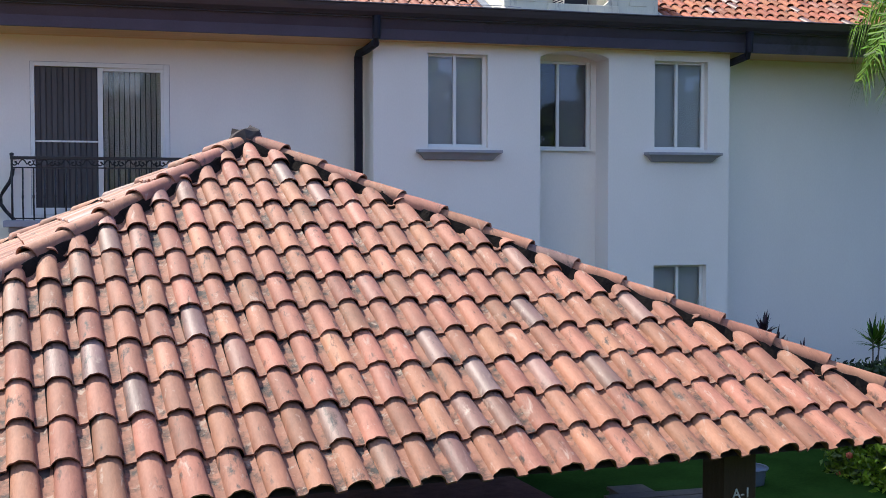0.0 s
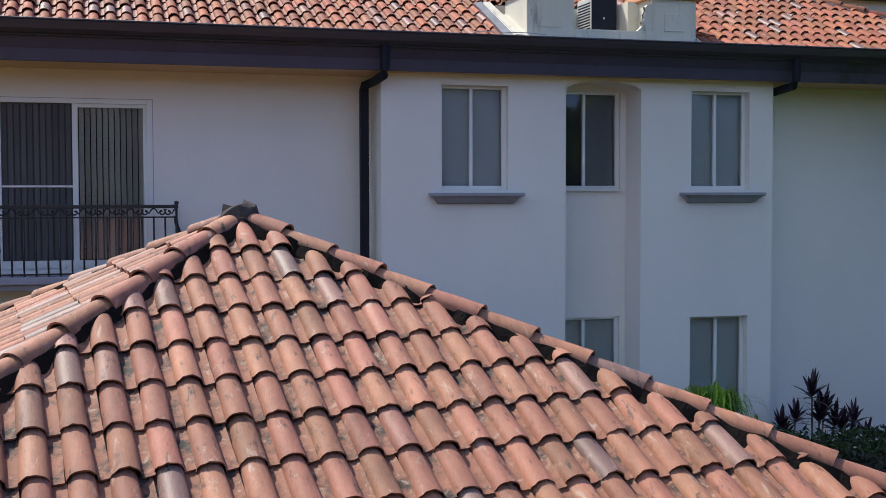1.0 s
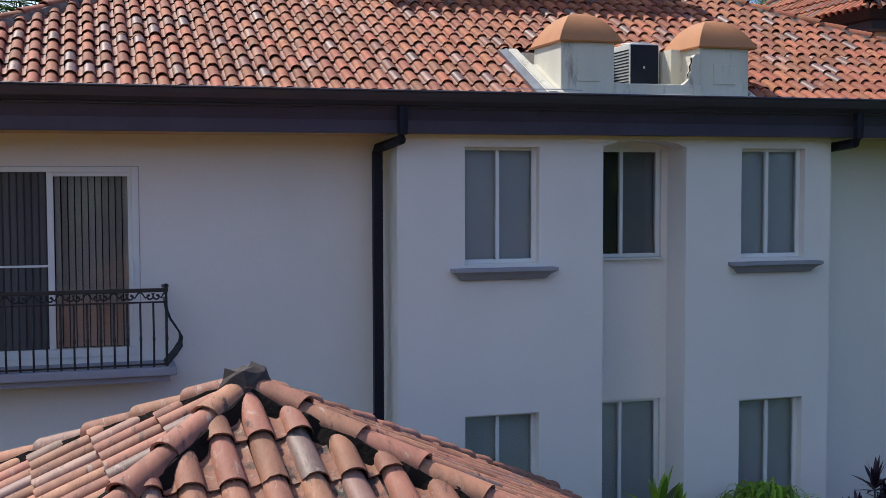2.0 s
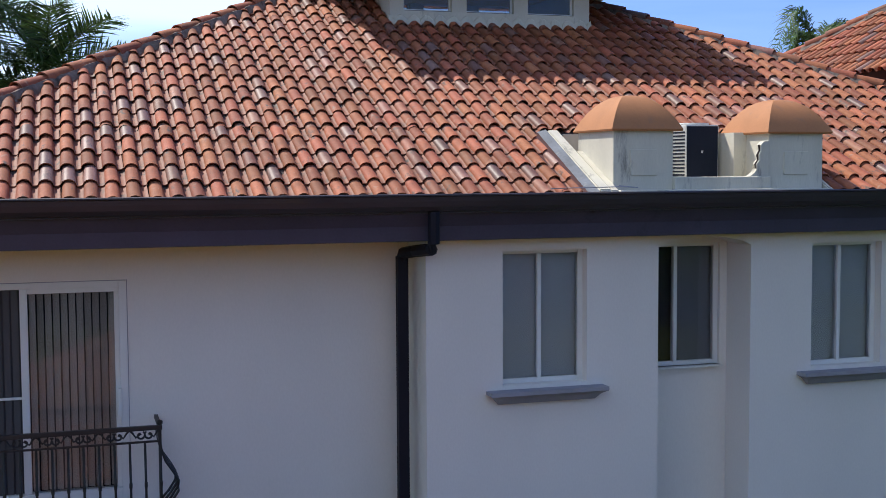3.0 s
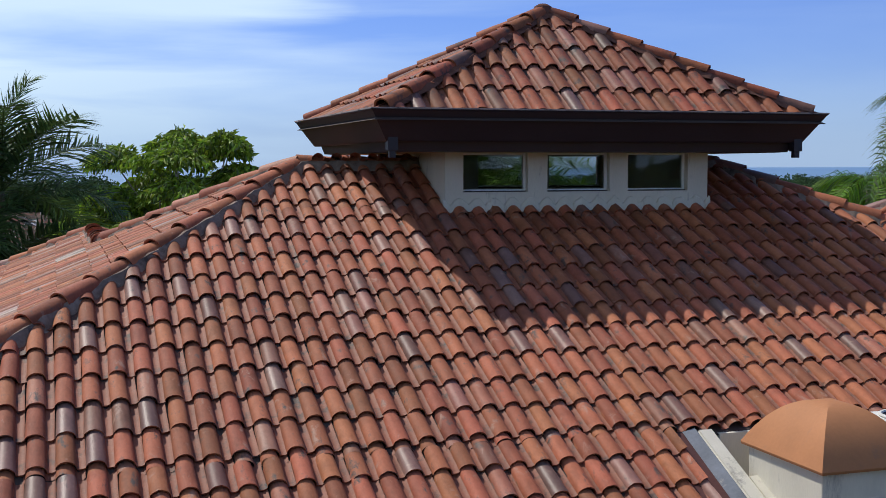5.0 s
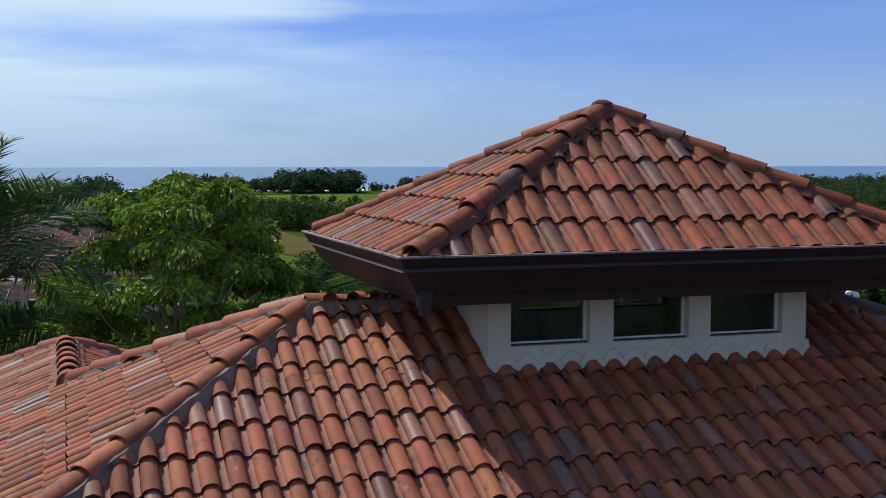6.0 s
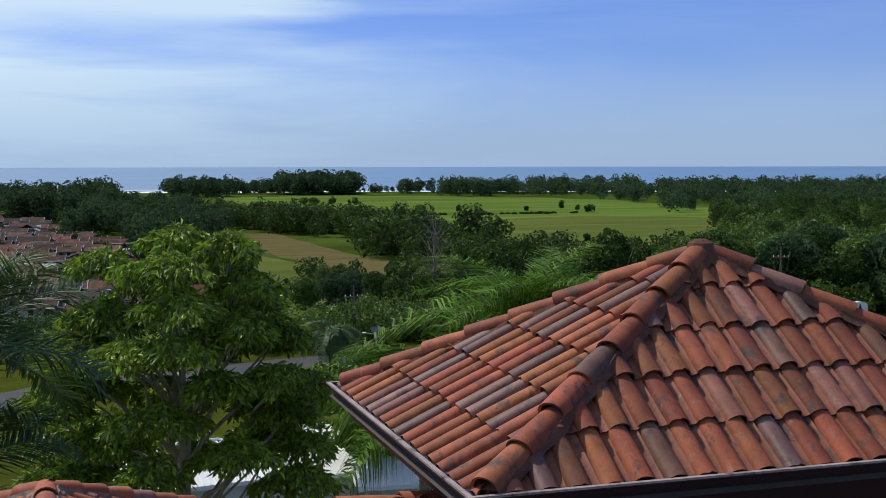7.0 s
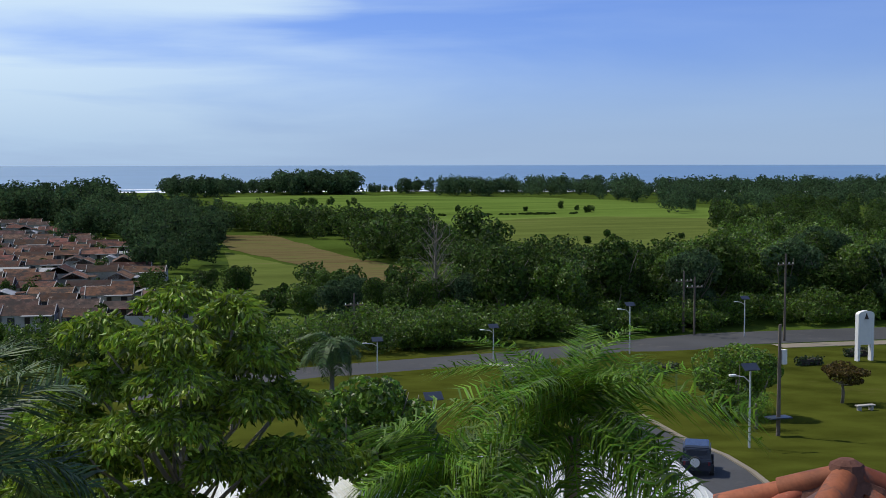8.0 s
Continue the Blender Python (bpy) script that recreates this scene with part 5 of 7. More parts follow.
# ---------------------------------------------------------------- neighbouring tower roof
tower = thing("tower", "white rendered tower with a red clay tile pyramid roof", "tower", (9.5, 5.15, -0.15))
TH, TZ, TS = 2.6, 7.55, 0.62
part("wall", boxes((-2.05, 2.05, -2.05, 2.05, -0.3, 7.33)), M_PLASTER, tower)
part("gutter", sweep([(-TH, -TH), (TH, -TH), (TH, TH), (-TH, TH)], [(-0.1, 7.58), (0.0, 7.60), (0.0, 7.56), (-0.12, 7.43), (-0.2, 7.41), (-0.22, 7.29), (-0.58, 7.29)], closed=True), M_CUPOLA_FASCIA, tower)
tower_roof = part("roof", bmesh.new(), M_UNDER, tower)
bm = bmesh.new()
tc = [(-TH, -TH, TZ), (TH, -TH, TZ), (TH, TH, TZ), (-TH, TH, TZ)]
for k in range(4):
    deck(bm, tc[k], tc[(k + 1) % 4], (0, 0, TZ + TS * TH))
bm.to_mesh(tower_roof.data)
bm.free()
for k, (al, uh) in enumerate((((1, 0), (0, 1)), ((0, 1), (-1, 0)), ((-1, 0), (0, -1)), ((0, -1), (1, 0)))):
    roof_face(origin=tc[k], along=al, uphill=uh, slope=TS, width=2 * TH, depth=TH, cuts=[(-1, 1, 0), (1, 1, 2 * TH)], pitch=0.18, step=0.33, mat=M_TILE, parent=tower_roof, own=lambda u, v: False, seed=60 + k)
    cap_row((tc[k][0] * 0.98, tc[k][1] * 0.98, TZ + 0.05), (0, 0, TZ + TS * TH + 0.05), M_TILE, tower_roof, radius=0.094, lift=0.012, mortar=M_MORTAR, seed=70 + k)

# ---------------------------------------------------------------- the gazebo
gazebo = thing("gazebo", "open timber gazebo with a pale weathered clay tile pyramid roof", "gazebo", (-3.092, -5.707, 0.0))
gazebo.rotation_euler = (0, 0, radians(4.87))
GH, GZ, GS = 3.968, 1.816, 0.496
GT = GZ + GS * GH
gazebo_roof = part("roof", bmesh.new(), M_UNDER, gazebo, "pale salmon barrel tile roof with black lichen")
bm = bmesh.new()
gc = [(-GH, -GH, GZ), (GH, -GH, GZ), (GH, GH, GZ), (-GH, GH, GZ)]
for k in range(4):
    deck(bm, gc[k], gc[(k + 1) % 4], (0, 0, GT))
bm.to_mesh(gazebo_roof.data)
bm.free()
G = dict(slope=GS, width=2 * GH, depth=GH, cuts=[(-1, 1, -0.075), (1, 1, 2 * GH - 0.075)], pitch=0.204, step=0.362, mat=M_TILE_PALE, parent=gazebo_roof, high=0.064, worn=0.35, pan_mat=M_PAN_PALE, lift_low=0.024)
roof_face(origin=gc[0], along=(1, 0), uphill=(0, 1), own=every, seed=41, **G)
roof_face(origin=gc[3], along=(0, -1), uphill=(1, 0), own=lambda u, v: False, seed=42, **G)
roof_face(origin=gc[1], along=(0, 1), uphill=(-1, 0), own=lambda u, v: False, seed=43, **G)
roof_face(origin=gc[2], along=(-1, 0), uphill=(0, -1), own=lambda u, v: False, seed=44, **G)
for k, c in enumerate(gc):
    # the near-black bed shows as a band beside the caps
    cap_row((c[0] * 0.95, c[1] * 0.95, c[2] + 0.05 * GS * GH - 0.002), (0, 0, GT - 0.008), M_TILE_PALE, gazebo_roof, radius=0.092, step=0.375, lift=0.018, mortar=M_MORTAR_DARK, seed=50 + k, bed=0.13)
bm = tube([(0, 0, GT), (0, 0, GT + 0.06), (0.01, 0, GT + 0.105), (0.0, 0, GT + 0.12)], 0.1, 11, [0.16, 0.14, 0.10, 0.04])
rnd = random.Random(8)
for v in bm.verts:
    v.co += Vector((rnd.gauss(0, 0.012), rnd.gauss(0, 0.012), rnd.gauss(0, 0.010)))
part("peak_mortar", bm, M_UNDER, gazebo_roof)
for x in (-2.39, 2.39):
    for y in (-3.45, 3.45):
        part("post", boxes((x - 0.12, x + 0.12, y - 0.12, y + 0.12, 0, 1.98), bevel=0.008), M_WOOD, gazebo)
for y in (-3.45, 3.45):
    part("beam", boxes((-3.58, 3.58, y - 0.08, y + 0.08, 1.84, 1.99), bevel=0.01), M_WOOD, gazebo)
for x in (-3.45, 3.45):
    part("beam", boxes((x - 0.08, x + 0.08, -3.36, 3.36, 1.84, 1.99), bevel=0.01), M_WOOD, gazebo)
# dull dark colour carries the shade that lies under the roof
part("floor_slab", boxes((-3.75, 3.75, -3.75, 3.75, -0.02, 0.05), bevel=0.01), M_MORTAR_RED, gazebo, "red-brown floor, coloured dark for the shade under the roof")

# ---------------------------------------------------------------- lawn things beside the gazebo
curve = bpy.data.curves.new("lettering", "FONT")
curve.body, curve.size, curve.extrude = "A-1", 0.09, 0.003
curve.align_x, curve.align_y = "CENTER", "CENTER"
letters = new("lettering_source", curve)
graph = bpy.context.evaluated_depsgraph_get()
letter_mesh = bpy.data.meshes.new_from_object(letters.evaluated_get(graph))
bpy.data.objects.remove(letters)
letter_mesh.materials.clear()
label = part("lettering", letter_mesh, M_LETTER, gazebo, "white painted letters")
label.matrix_local = pose(2.40, -3.575, 1.475, 90, 0, 0)

bench = thing("garden_bench", "low bench of weathered pale boards beside the gazebo", "bench", (0.98, -5.36, 0.0))
for k in range(3):
    part("board", boxes((-0.57, 0.57, -0.32 + k * 0.22, -0.13 + k * 0.22, 0.40, 0.45), bevel=0.006), M_WOOD_OLD, bench)
for x in (-0.45, 0.45):
    part("leg", boxes((x - 0.06, x + 0.06, -0.28, 0.28, 0.0, 0.40), bevel=0.006), M_WOOD_OLD, bench)
chest = thing("storage_box", "grey weathered storage box on the lawn", "box", (0.86, -4.70, 0.0))
part("body", boxes((-0.18, 0.18, -0.14, 0.14, 0.0, 0.36), bevel=0.012), M_WOOD_OLD, chest)
part("lid", boxes((-0.20, 0.20, -0.16, 0.16, 0.36, 0.40), bevel=0.012), M_WOOD_OLD, chest)
tub = thing("plastic_tub", "faded blue-grey plastic tub standing on the grass", "tub", (2.93, -3.40, 0.0))
part("body", tube([(0, 0, 0), (0, 0, 0.04), (0, 0, 0.18), (0, 0, 0.21)], 0.2, 16, [0.18, 0.20, 0.22, 0.23]), M_BLUE_PLASTIC, tub, smooth=True)
part("rim", tube([(0.23 * math.cos(a * math.pi / 8), 0.23 * math.sin(a * math.pi / 8), 0.21) for a in range(17)], 0.015, 5), M_BLUE_PLASTIC, tub)

# ---------------------------------------------------------------- plants
def leaf_cards(centres, length, width, rng, droop=0.4, outward=None):
    """Folded leaf shapes at the given centres, hanging a little; returns vertices and faces."""
    n = len(centres)
    d = rng.normal(size=(n, 3))
    if outward is not None:
        d = d * 0.7 + outward
    d[:, 2] -= droop
    d /= np.linalg.norm(d, axis=1)[:, None] + 1e-9
    side = np.cross(d, rng.normal(size=(n, 3)))
    side /= np.linalg.norm(side, axis=1)[:, None] + 1e-9
    up = np.cross(side, d)
    L = (length * rng.uniform(0.6, 1.3, n))[:, None]
    Wd = (width * rng.uniform(0.7, 1.3, n))[:, None]
    tip, mid = centres + d * L, centres + d * L * 0.45
    fold = up * Wd * 0.35
    verts = np.stack([centres, mid - side * Wd / 2 + fold, tip, mid + side * Wd / 2 + fold], 1).reshape(-1, 3)
    i = np.arange(n) * 4
    faces = np.concatenate([np.stack([i, i + 1, i + 2], 1), np.stack([i, i + 2, i + 3], 1)])
    return verts, faces


def canopy_cards(points, outward, size, rng, jitter=0.55):
    """Leaf sprays that lie along the surface of a crown, so that its lumps take the light as rounded forms."""
    n = len(points)
    o = outward / (np.linalg.norm(outward, axis=1)[:, None] + 1e-9) + rng.normal(size=(n, 3)) * jitter
    o /= np.linalg.norm(o, axis=1)[:, None]
    d = np.cross(o, rng.normal(size=(n, 3)))
    d /= np.linalg.norm(d, axis=1)[:, None] + 1e-9
    s = np.cross(o, d)
    L = (size * rng.uniform(0.6, 1.35, n))[:, None]
    W = L * rng.uniform(0.45, 0.8, n)[:, None]
    verts = np.stack([points - d * L * 0.5, points - s * W * 0.5 + o * L * 0.1, points + d * L * 0.5 - o * L * 0.15, points + s * W * 0.5 + o * L * 0.1], 1).reshape(-1, 3)
    i = np.arange(n) * 4
    return verts, np.concatenate([np.stack([i, i + 1, i + 2], 1), np.stack([i, i + 2, i + 3], 1)])


def lumpy(n, radii, rng, lumps=9, hollow=0.7):
    """Points in the outer part of a crown made of several overlapping lumps."""
    radii = np.array(radii)
    ways = rng.normal(size=(lumps, 3))
    ways /= np.linalg.norm(ways, axis=1)[:, None]
    mids = ways * rng.uniform(0.35, 0.75, (lumps, 1))
    size = rng.uniform(0.32, 0.5, lumps)
    pick = rng.integers(0, lumps, n)
    p = rng.normal(size=(n, 3))
    p /= np.linalg.norm(p, axis=1)[:, None]
    p *= (hollow + (1 - hollow) * rng.random(n) ** 0.6)[:, None]
    return (mids[pick] + p * size[pick][:, None]) * radii, p


def branch_path(a, b, sag, rng, n=5):
    a, b = Vector(a), Vector(b)
    out = []
    for i in range(n + 1):
        t = i / n
        p = a.lerp(b, t)
        p.z -= sag * math.sin(math.pi * t)
        if 0 < i < n:
            p += Vector(rng.normal(size=3)) * (b - a).length * 0.03
        out.append(p)
    return out


def broadleaf(name, at, height, radii, crown_z, leaves, leaf, mat, seed, label, category="tree", limbs=7, lumps=13, trunk_r=0.16, group="", droop=0.4, clumps=None):
    """A tree: tapered trunk, limbs, and a crown of many leaves in uneven lumps with gaps."""
    rng = np.random.default_rng(seed)
    tree = thing(name, label, category, at, group)
    fork = crown_z - radii[2] * 0.75
    bm = tube([(0, 0, -0.3), (0.02 * height, 0, fork * 0.5), (0, 0.01 * height, fork), (0.02 * height, 0, crown_z)], 0.1, 7, [trunk_r * 1.25, trunk_r, trunk_r * 0.8, trunk_r * 0.35])
    for k in range(limbs):
        a = 2 * math.pi * k / limbs + rng.uniform(-0.3, 0.3)
        r = rng.uniform(0.55, 0.85)
        end = (radii[0] * r * math.cos(a), radii[1] * r * math.sin(a), crown_z + radii[2] * rng.uniform(-0.3, 0.6))
        path = branch_path((0, 0, fork * rng.uniform(0.75, 1.1)), end, 0.08 * height, rng)
        tube(path, 0.05, 5, [trunk_r * 0.5 * (1 - 0.8 * i / 5) for i in range(6)], bm)
    part("trunk", bm, M_BARK, tree, smooth=True)
    pts, out = lumpy(leaves, radii, rng, lumps, 0.8)
    pts[:, 2] += crown_z
    v, f = canopy_cards(pts, out, leaf[0], rng, 0.6)
    part("crown", mesh_from("crown", v.tolist(), f.tolist(), mat), mat, tree)
    return tree


def frond(length, leaflets, width, droop, rng, rise=0.5, fluff=0.25, hang=1.0, blade=1.0):
    """One feather-palm frond along +x: an arched rib with hanging leaflets on both sides."""
    verts, faces = [], []

    def rib(t):
        return np.array([length * t * (1 - 0.18 * t), 0, length * (rise * t - droop * t * t)])

    for i in range(9):
        p = rib(i / 8)
        r = 0.018 * (1 - i / 9) + 0.003
        verts += [(p[0], -r, p[2]), (p[0], r, p[2]), (p[0], 0, p[2] + r)]
    for i in range(8):
        a, b = i * 3, i * 3 + 3
        for k in range(3):
            faces.append((a + k, a + (k + 1) % 3, b + (k + 1) % 3, b + k))
    for i in range(leaflets):
        t = 0.12 + 0.88 * i / leaflets
        p, q = rib(t), rib(min(t + 0.02, 1.02))
        ahead = (q - p) / np.linalg.norm(q - p)
        long = width * (0.55 + 0.9 * math.sin(math.pi * min(1, t * 0.85 + 0.1))) * rng.uniform(0.85, 1.1)
        for s in (-1, 1):
            w = np.array([0.0, s, 0.0]) * 0.8 + ahead * 0.55 + np.array([0, 0, rng.uniform(0.1 - fluff, 0.1 + fluff)])
            w /= np.linalg.norm(w)
            mid = p + w * long * 0.5
            tip = p + w * long + np.array([0, 0, -long * hang * rng.uniform(0.4, 1.0)])
            half = ahead * (0.008 + 0.009 * width) * blade
            b = len(verts)
            verts += [tuple(p - half * 0.6), tuple(p + half * 0.6), tuple(mid + half), tuple(mid - half), tuple(tip)]
            faces += [(b, b + 1, b + 2, b + 3), (b + 3, b + 2, b + 4)]
    return verts, faces


def palm(name, at, trunk_h, length, count, width, mat, seed, label, leaflets=46, droop=0.75, trunk_r=0.11, group="", upright=0.35, spear=0, fluff=0.25, hang=1.0, blade=1.0, lowest=-32):
    """A feather palm: ringed trunk and a crown of separate arching fronds."""
    rng = np.random.default_rng(seed)
    tree = thing(name, label, "palm tree", at, group)
    pts = [(0.06 * math.sin(i * 0.5), 0.04 * math.sin(i * 0.4), trunk_h * i / 10 - (0.3 if i == 0 else 0)) for i in range(11)]
    part("trunk", tube(pts, trunk_r, 9, [trunk_r * (1.2 - 0.04 * i + 0.04 * (i % 2)) for i in range(11)]), M_BARK, tree, smooth=True)
    kinds = []
    for k in range(4):
        v, f = frond(length * rng.uniform(0.9, 1.1), leaflets, width, droop * rng.uniform(0.8, 1.2), rng, rng.uniform(0.35, 0.6), fluff, hang, blade)
        kinds.append(mesh_from("frond", [tuple(map(float, p)) for p in v], f, mat))
    for k in range(count):
        ring_t = k / max(1, count - 1)
        tilt = 84 - 4 * k if k < spear else 62 * (1 - ring_t) ** 1.3 * upright * 2 + lowest * ring_t
        ob = new("frond", kinds[k % 4])
        ob.parent = tree
        shorter = 0.75 if k < spear else 1.0
        ob.matrix_local = Matrix.Translation((0, 0, trunk_h)) @ Matrix.Rotation(k * 2.39996 + rng.uniform(-0.2, 0.2), 4, "Z") @ Matrix.Rotation(-radians(tilt + rng.uniform(-8, 8)), 4, "Y") @ Matrix.Rotation(rng.uniform(-0.3, 0.3), 4, "X") @ Matrix.Scale(shorter, 4)
    return tree


def arching_palm(at, trunk_h, seed, fronds, label, mat, name="coconut_palm", width=0.30, hang=0.55, blade=1.25):
    """A palm with a few steep fronds that bend over; fronds: bearing, rise, droop, length."""
    rng = np.random.default_rng(seed)
    tree = thing(name, label, "palm tree", at)
    pts = [(0.05 * math.sin(i * 0.5), 0.03 * math.sin(i * 0.4), trunk_h * i / 10 - (0.3 if i == 0 else 0)) for i in range(11)]
    part("trunk", tube(pts, 0.08, 9), M_BARK, tree, smooth=True)
    for turn, rise, droop, long in fronds:
        v, f = frond(long, 64, width, droop, rng, rise, 0.45, hang, blade)
        ob = new("frond", mesh_from("frond", [tuple(map(float, p)) for p in v], f, mat))
        ob.parent = tree
        ob.matrix_local = Matrix.Translation((0, 0, trunk_h)) @ Matrix.Rotation(radians(turn), 4, "Z") @ Matrix.Rotation(rng.uniform(-0.2, 0.2), 4, "X")
    return tree


def ribbon_leaf(verts, faces, line, width):
    """A narrow leaf along line: widest past its foot, pointed at its tip, folded a little along its middle."""
    b, n = len(verts), len(line)
    for i, p in enumerate(line):
        t = i / (n - 1)
        way = line[min(i + 1, n - 1)] - line[max(i - 1, 0)]
        cross = np.cross(way, (0, 0, 1.0))
        cross /= np.linalg.norm(cross) + 1e-6
        w = width / 2 * (0.30 + 2.8 * t * (1 - t)) * (1 - 0.9 * t ** 5)
        verts += [tuple(map(float, p - cross * w)), tuple(map(float, p + cross * w))]
    for i in range(n - 1):
        faces.append((b + 2 * i, b + 2 * i + 1, b + 2 * i + 3, b + 2 * i + 2))


def rosette_plant(name, at, heads, leaf, width, per, mat, seed, label, group=""):
    """Bare canes from one foot, each ending in a rosette of pointed leaves."""
    rng = np.random.default_rng(seed)
    plant = thing(name, label, "plant", at, group)
    for hx, hy, hz in heads:
        part("cane", tube([(hx * 0.25, hy * 0.25, -0.05), (hx * 0.7, hy * 0.7, hz * 0.55), (hx, hy, hz)], 0.014, 6, [0.017, 0.014, 0.011]), M_BARK, plant)
        verts, faces = [], []
        for k in range(per):
            a = k * 2.39996 + rng.uniform(-0.3, 0.3)
            up = 1.35 - 1.25 * (k / per) + rng.uniform(-0.12, 0.12)
            long = leaf * rng.uniform(0.75, 1.1)
            foot = np.array([hx, hy, hz - 0.10 * leaf * 3 * (k / per)])
            way = np.array([math.cos(a) * math.cos(up), math.sin(a) * math.cos(up), math.sin(up)])
            line = [foot + way * long * t + np.array([0, 0, -0.28 * long * math.cos(up) * t * t]) for t in (0, 0.25, 0.5, 0.75, 1.0)]
            ribbon_leaf(verts, faces, line, width * rng.uniform(0.8, 1.1))
        tagged(part("rosette", mesh_from("rosette", verts, faces, mat), mat, plant), kind="stuff")
    return plant


def fountain_plant(at, seed):
    """A rounded mound of narrow leaves that rise from a cluster of canes and hang over."""
    rng = np.random.default_rng(seed)
    plant = thing("fountain_plant", "bright lime green arching plant beside the white wall", "plant", at)
    for k in range(7):
        hx, hy = (rng.normal(size=2) * 0.17).tolist()
        hz = 1.35 - 0.9 * math.hypot(hx, hy) + rng.uniform(-0.08, 0.05)
        part("cane", tube([(hx * 0.4, hy * 0.4, -0.05), (hx, hy, hz)], 0.015, 6), M_BARK, plant)
        verts, faces = [], []
        for j in range(85):
            a, reach = rng.uniform(0, 2 * math.pi), rng.uniform(0.14, 0.62)
            high = rng.uniform(0.16, 0.42) * (1.15 - 0.9 * reach)
            fall = rng.uniform(0.5, 1.7)
            line = []
            for i in range(8):
                t = i / 7
                r = reach * (1 - (1 - t) ** 1.7)
                line.append(np.array([hx + math.cos(a) * r, hy + math.sin(a) * r, hz + high * (1 - ((t - 0.45) / 0.45) ** 2) * (1 if t < 0.45 else fall) + (0 if t < 0.45 else high * (1 - fall))]))
            ribbon_leaf(verts, faces, line, 0.024)
        part("leaves", mesh_from("leaves", verts, faces, M_LIME), M_LIME, plant)
    return plant


def hedge(name, at, size, leaves, leaf, mat, seed, label, category="hedge", flowers=0):
    rng = np.random.default_rng(seed)
    h = thing(name, label, category, at)
    pts = rng.uniform(-0.5, 0.5, (leaves, 3))
    edge = rng.integers(0, 3, leaves)
    sgn = rng.choice([-0.5, 0.5], leaves)
    for k in range(3):
        m = edge == k
        pts[m, k] = sgn[m] * rng.uniform(0.75, 1.0, m.sum())
    pts = pts * np.array(size) + np.array([0, 0, size[2] / 2])
    pts += rng.normal(size=pts.shape) * 0.05
    pts[:, 2] = np.maximum(pts[:, 2], 0.02)
    v, f = leaf_cards(pts, leaf[0], leaf[1], rng, 0.1)
    part("foliage", mesh_from("foliage", v.tolist(), f.tolist(), mat), mat, h)
    # solid dark box added inside, standing in for the shaded depth of the leaves
    core = lumpy_box(size)
    part("dark_core", core, M_UNDER, h)
    for k in range(flowers):
        p = pts[rng.integers(0, leaves)]
        bm = bmesh.new()
        bmesh.ops.create_icosphere(bm, subdivisions=1, radius=0.045, matrix=Matrix.Translation(p.tolist()))
        part("flower", bm, M_FLOWER, h)
    return h


def lumpy_box(size):
    sx, sy, sz = (s * 0.40 for s in size)
    return boxes((-sx, sx, -sy, sy, 0.0, sz * 2), bevel=min(sx, sy, sz) * 0.4)


# beside the house
fountain_plant((3.22, -0.90, 0.0), 1)
rosette_plant("broad_leaf_plant", (2.02, -0.72, 0.0), [(-0.03, 0.0, 1.40), (0.08, -0.05, 1.25)], 0.50, 0.11, 17, M_LIME, 2, "upright green and yellow broad-leaved plant by the wall")
rosette_plant("red_cordyline", (2.42, -0.80, 0.0), [(0.0, 0.0, 1.16), (0.09, 0.04, 1.08)], 0.29, 0.075, 13, M_RED_LEAF, 3, "small crimson cordyline by the wall")
rosette_plant("purple_cordyline", (2.66, -0.72, 0.0), [(0.0, 0.0, 1.15), (0.1, 0.05, 1.02)], 0.30, 0.06, 14, M_PURPLE, 12, "small dark cordyline beside the crimson one", group="cordylines")
rosette_plant("purple_cordyline", (4.84, -0.60, 0.0), [(-0.05, 0.0, 1.42), (0.17, 0.05, 1.20), (0.0, -0.1, 1.12), (0.3, 0.0, 1.02)], 0.33, 0.062, 24, M_PURPLE, 4, "tall dark purple cordyline with several stems", group="cordylines")
rosette_plant("purple_cordyline", (4.40, -0.62, 0.0), [(-0.06, 0.0, 1.02), (0.11, -0.05, 1.12), (0.02, 0.08, 0.86), (-0.02, -0.12, 0.70)], 0.30, 0.062, 20, M_PURPLE, 5, "low dark purple cordyline", group="cordylines")
rosette_plant("purple_cordyline", (5.30, -0.60, 0.0), [(-0.05, 0.0, 0.95), (0.16, 0.05, 1.02), (0.0, -0.1, 0.78), (0.25, -0.1, 0.82)], 0.31, 0.062, 20, M_PURPLE, 6, "dark purple cordyline beside the white wall", group="cordylines")
rosette_plant("wall_dracaena", (6.62, -0.60, 0.0), [(-0.02, 0.0, 1.28), (0.12, 0.05, 1.24), (0.08, -0.08, 0.72), (-0.02, 0.05, 0.66), (0.22, 0.0, 0.70)], 0.40, 0.045, 30, M_PALM, 7, "slender green dracaena with tufts of narrow leaves against the wall")
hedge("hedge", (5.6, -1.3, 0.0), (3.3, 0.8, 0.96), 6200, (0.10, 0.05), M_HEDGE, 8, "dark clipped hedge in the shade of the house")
hedge("flowering_shrub", (4.95, -3.8, 0.0), (1.5, 1.4, 0.72), 9000, (0.10, 0.055), M_LEAF, 9, "green shrub with orange flowers on the lawn", "shrub", flowers=26)
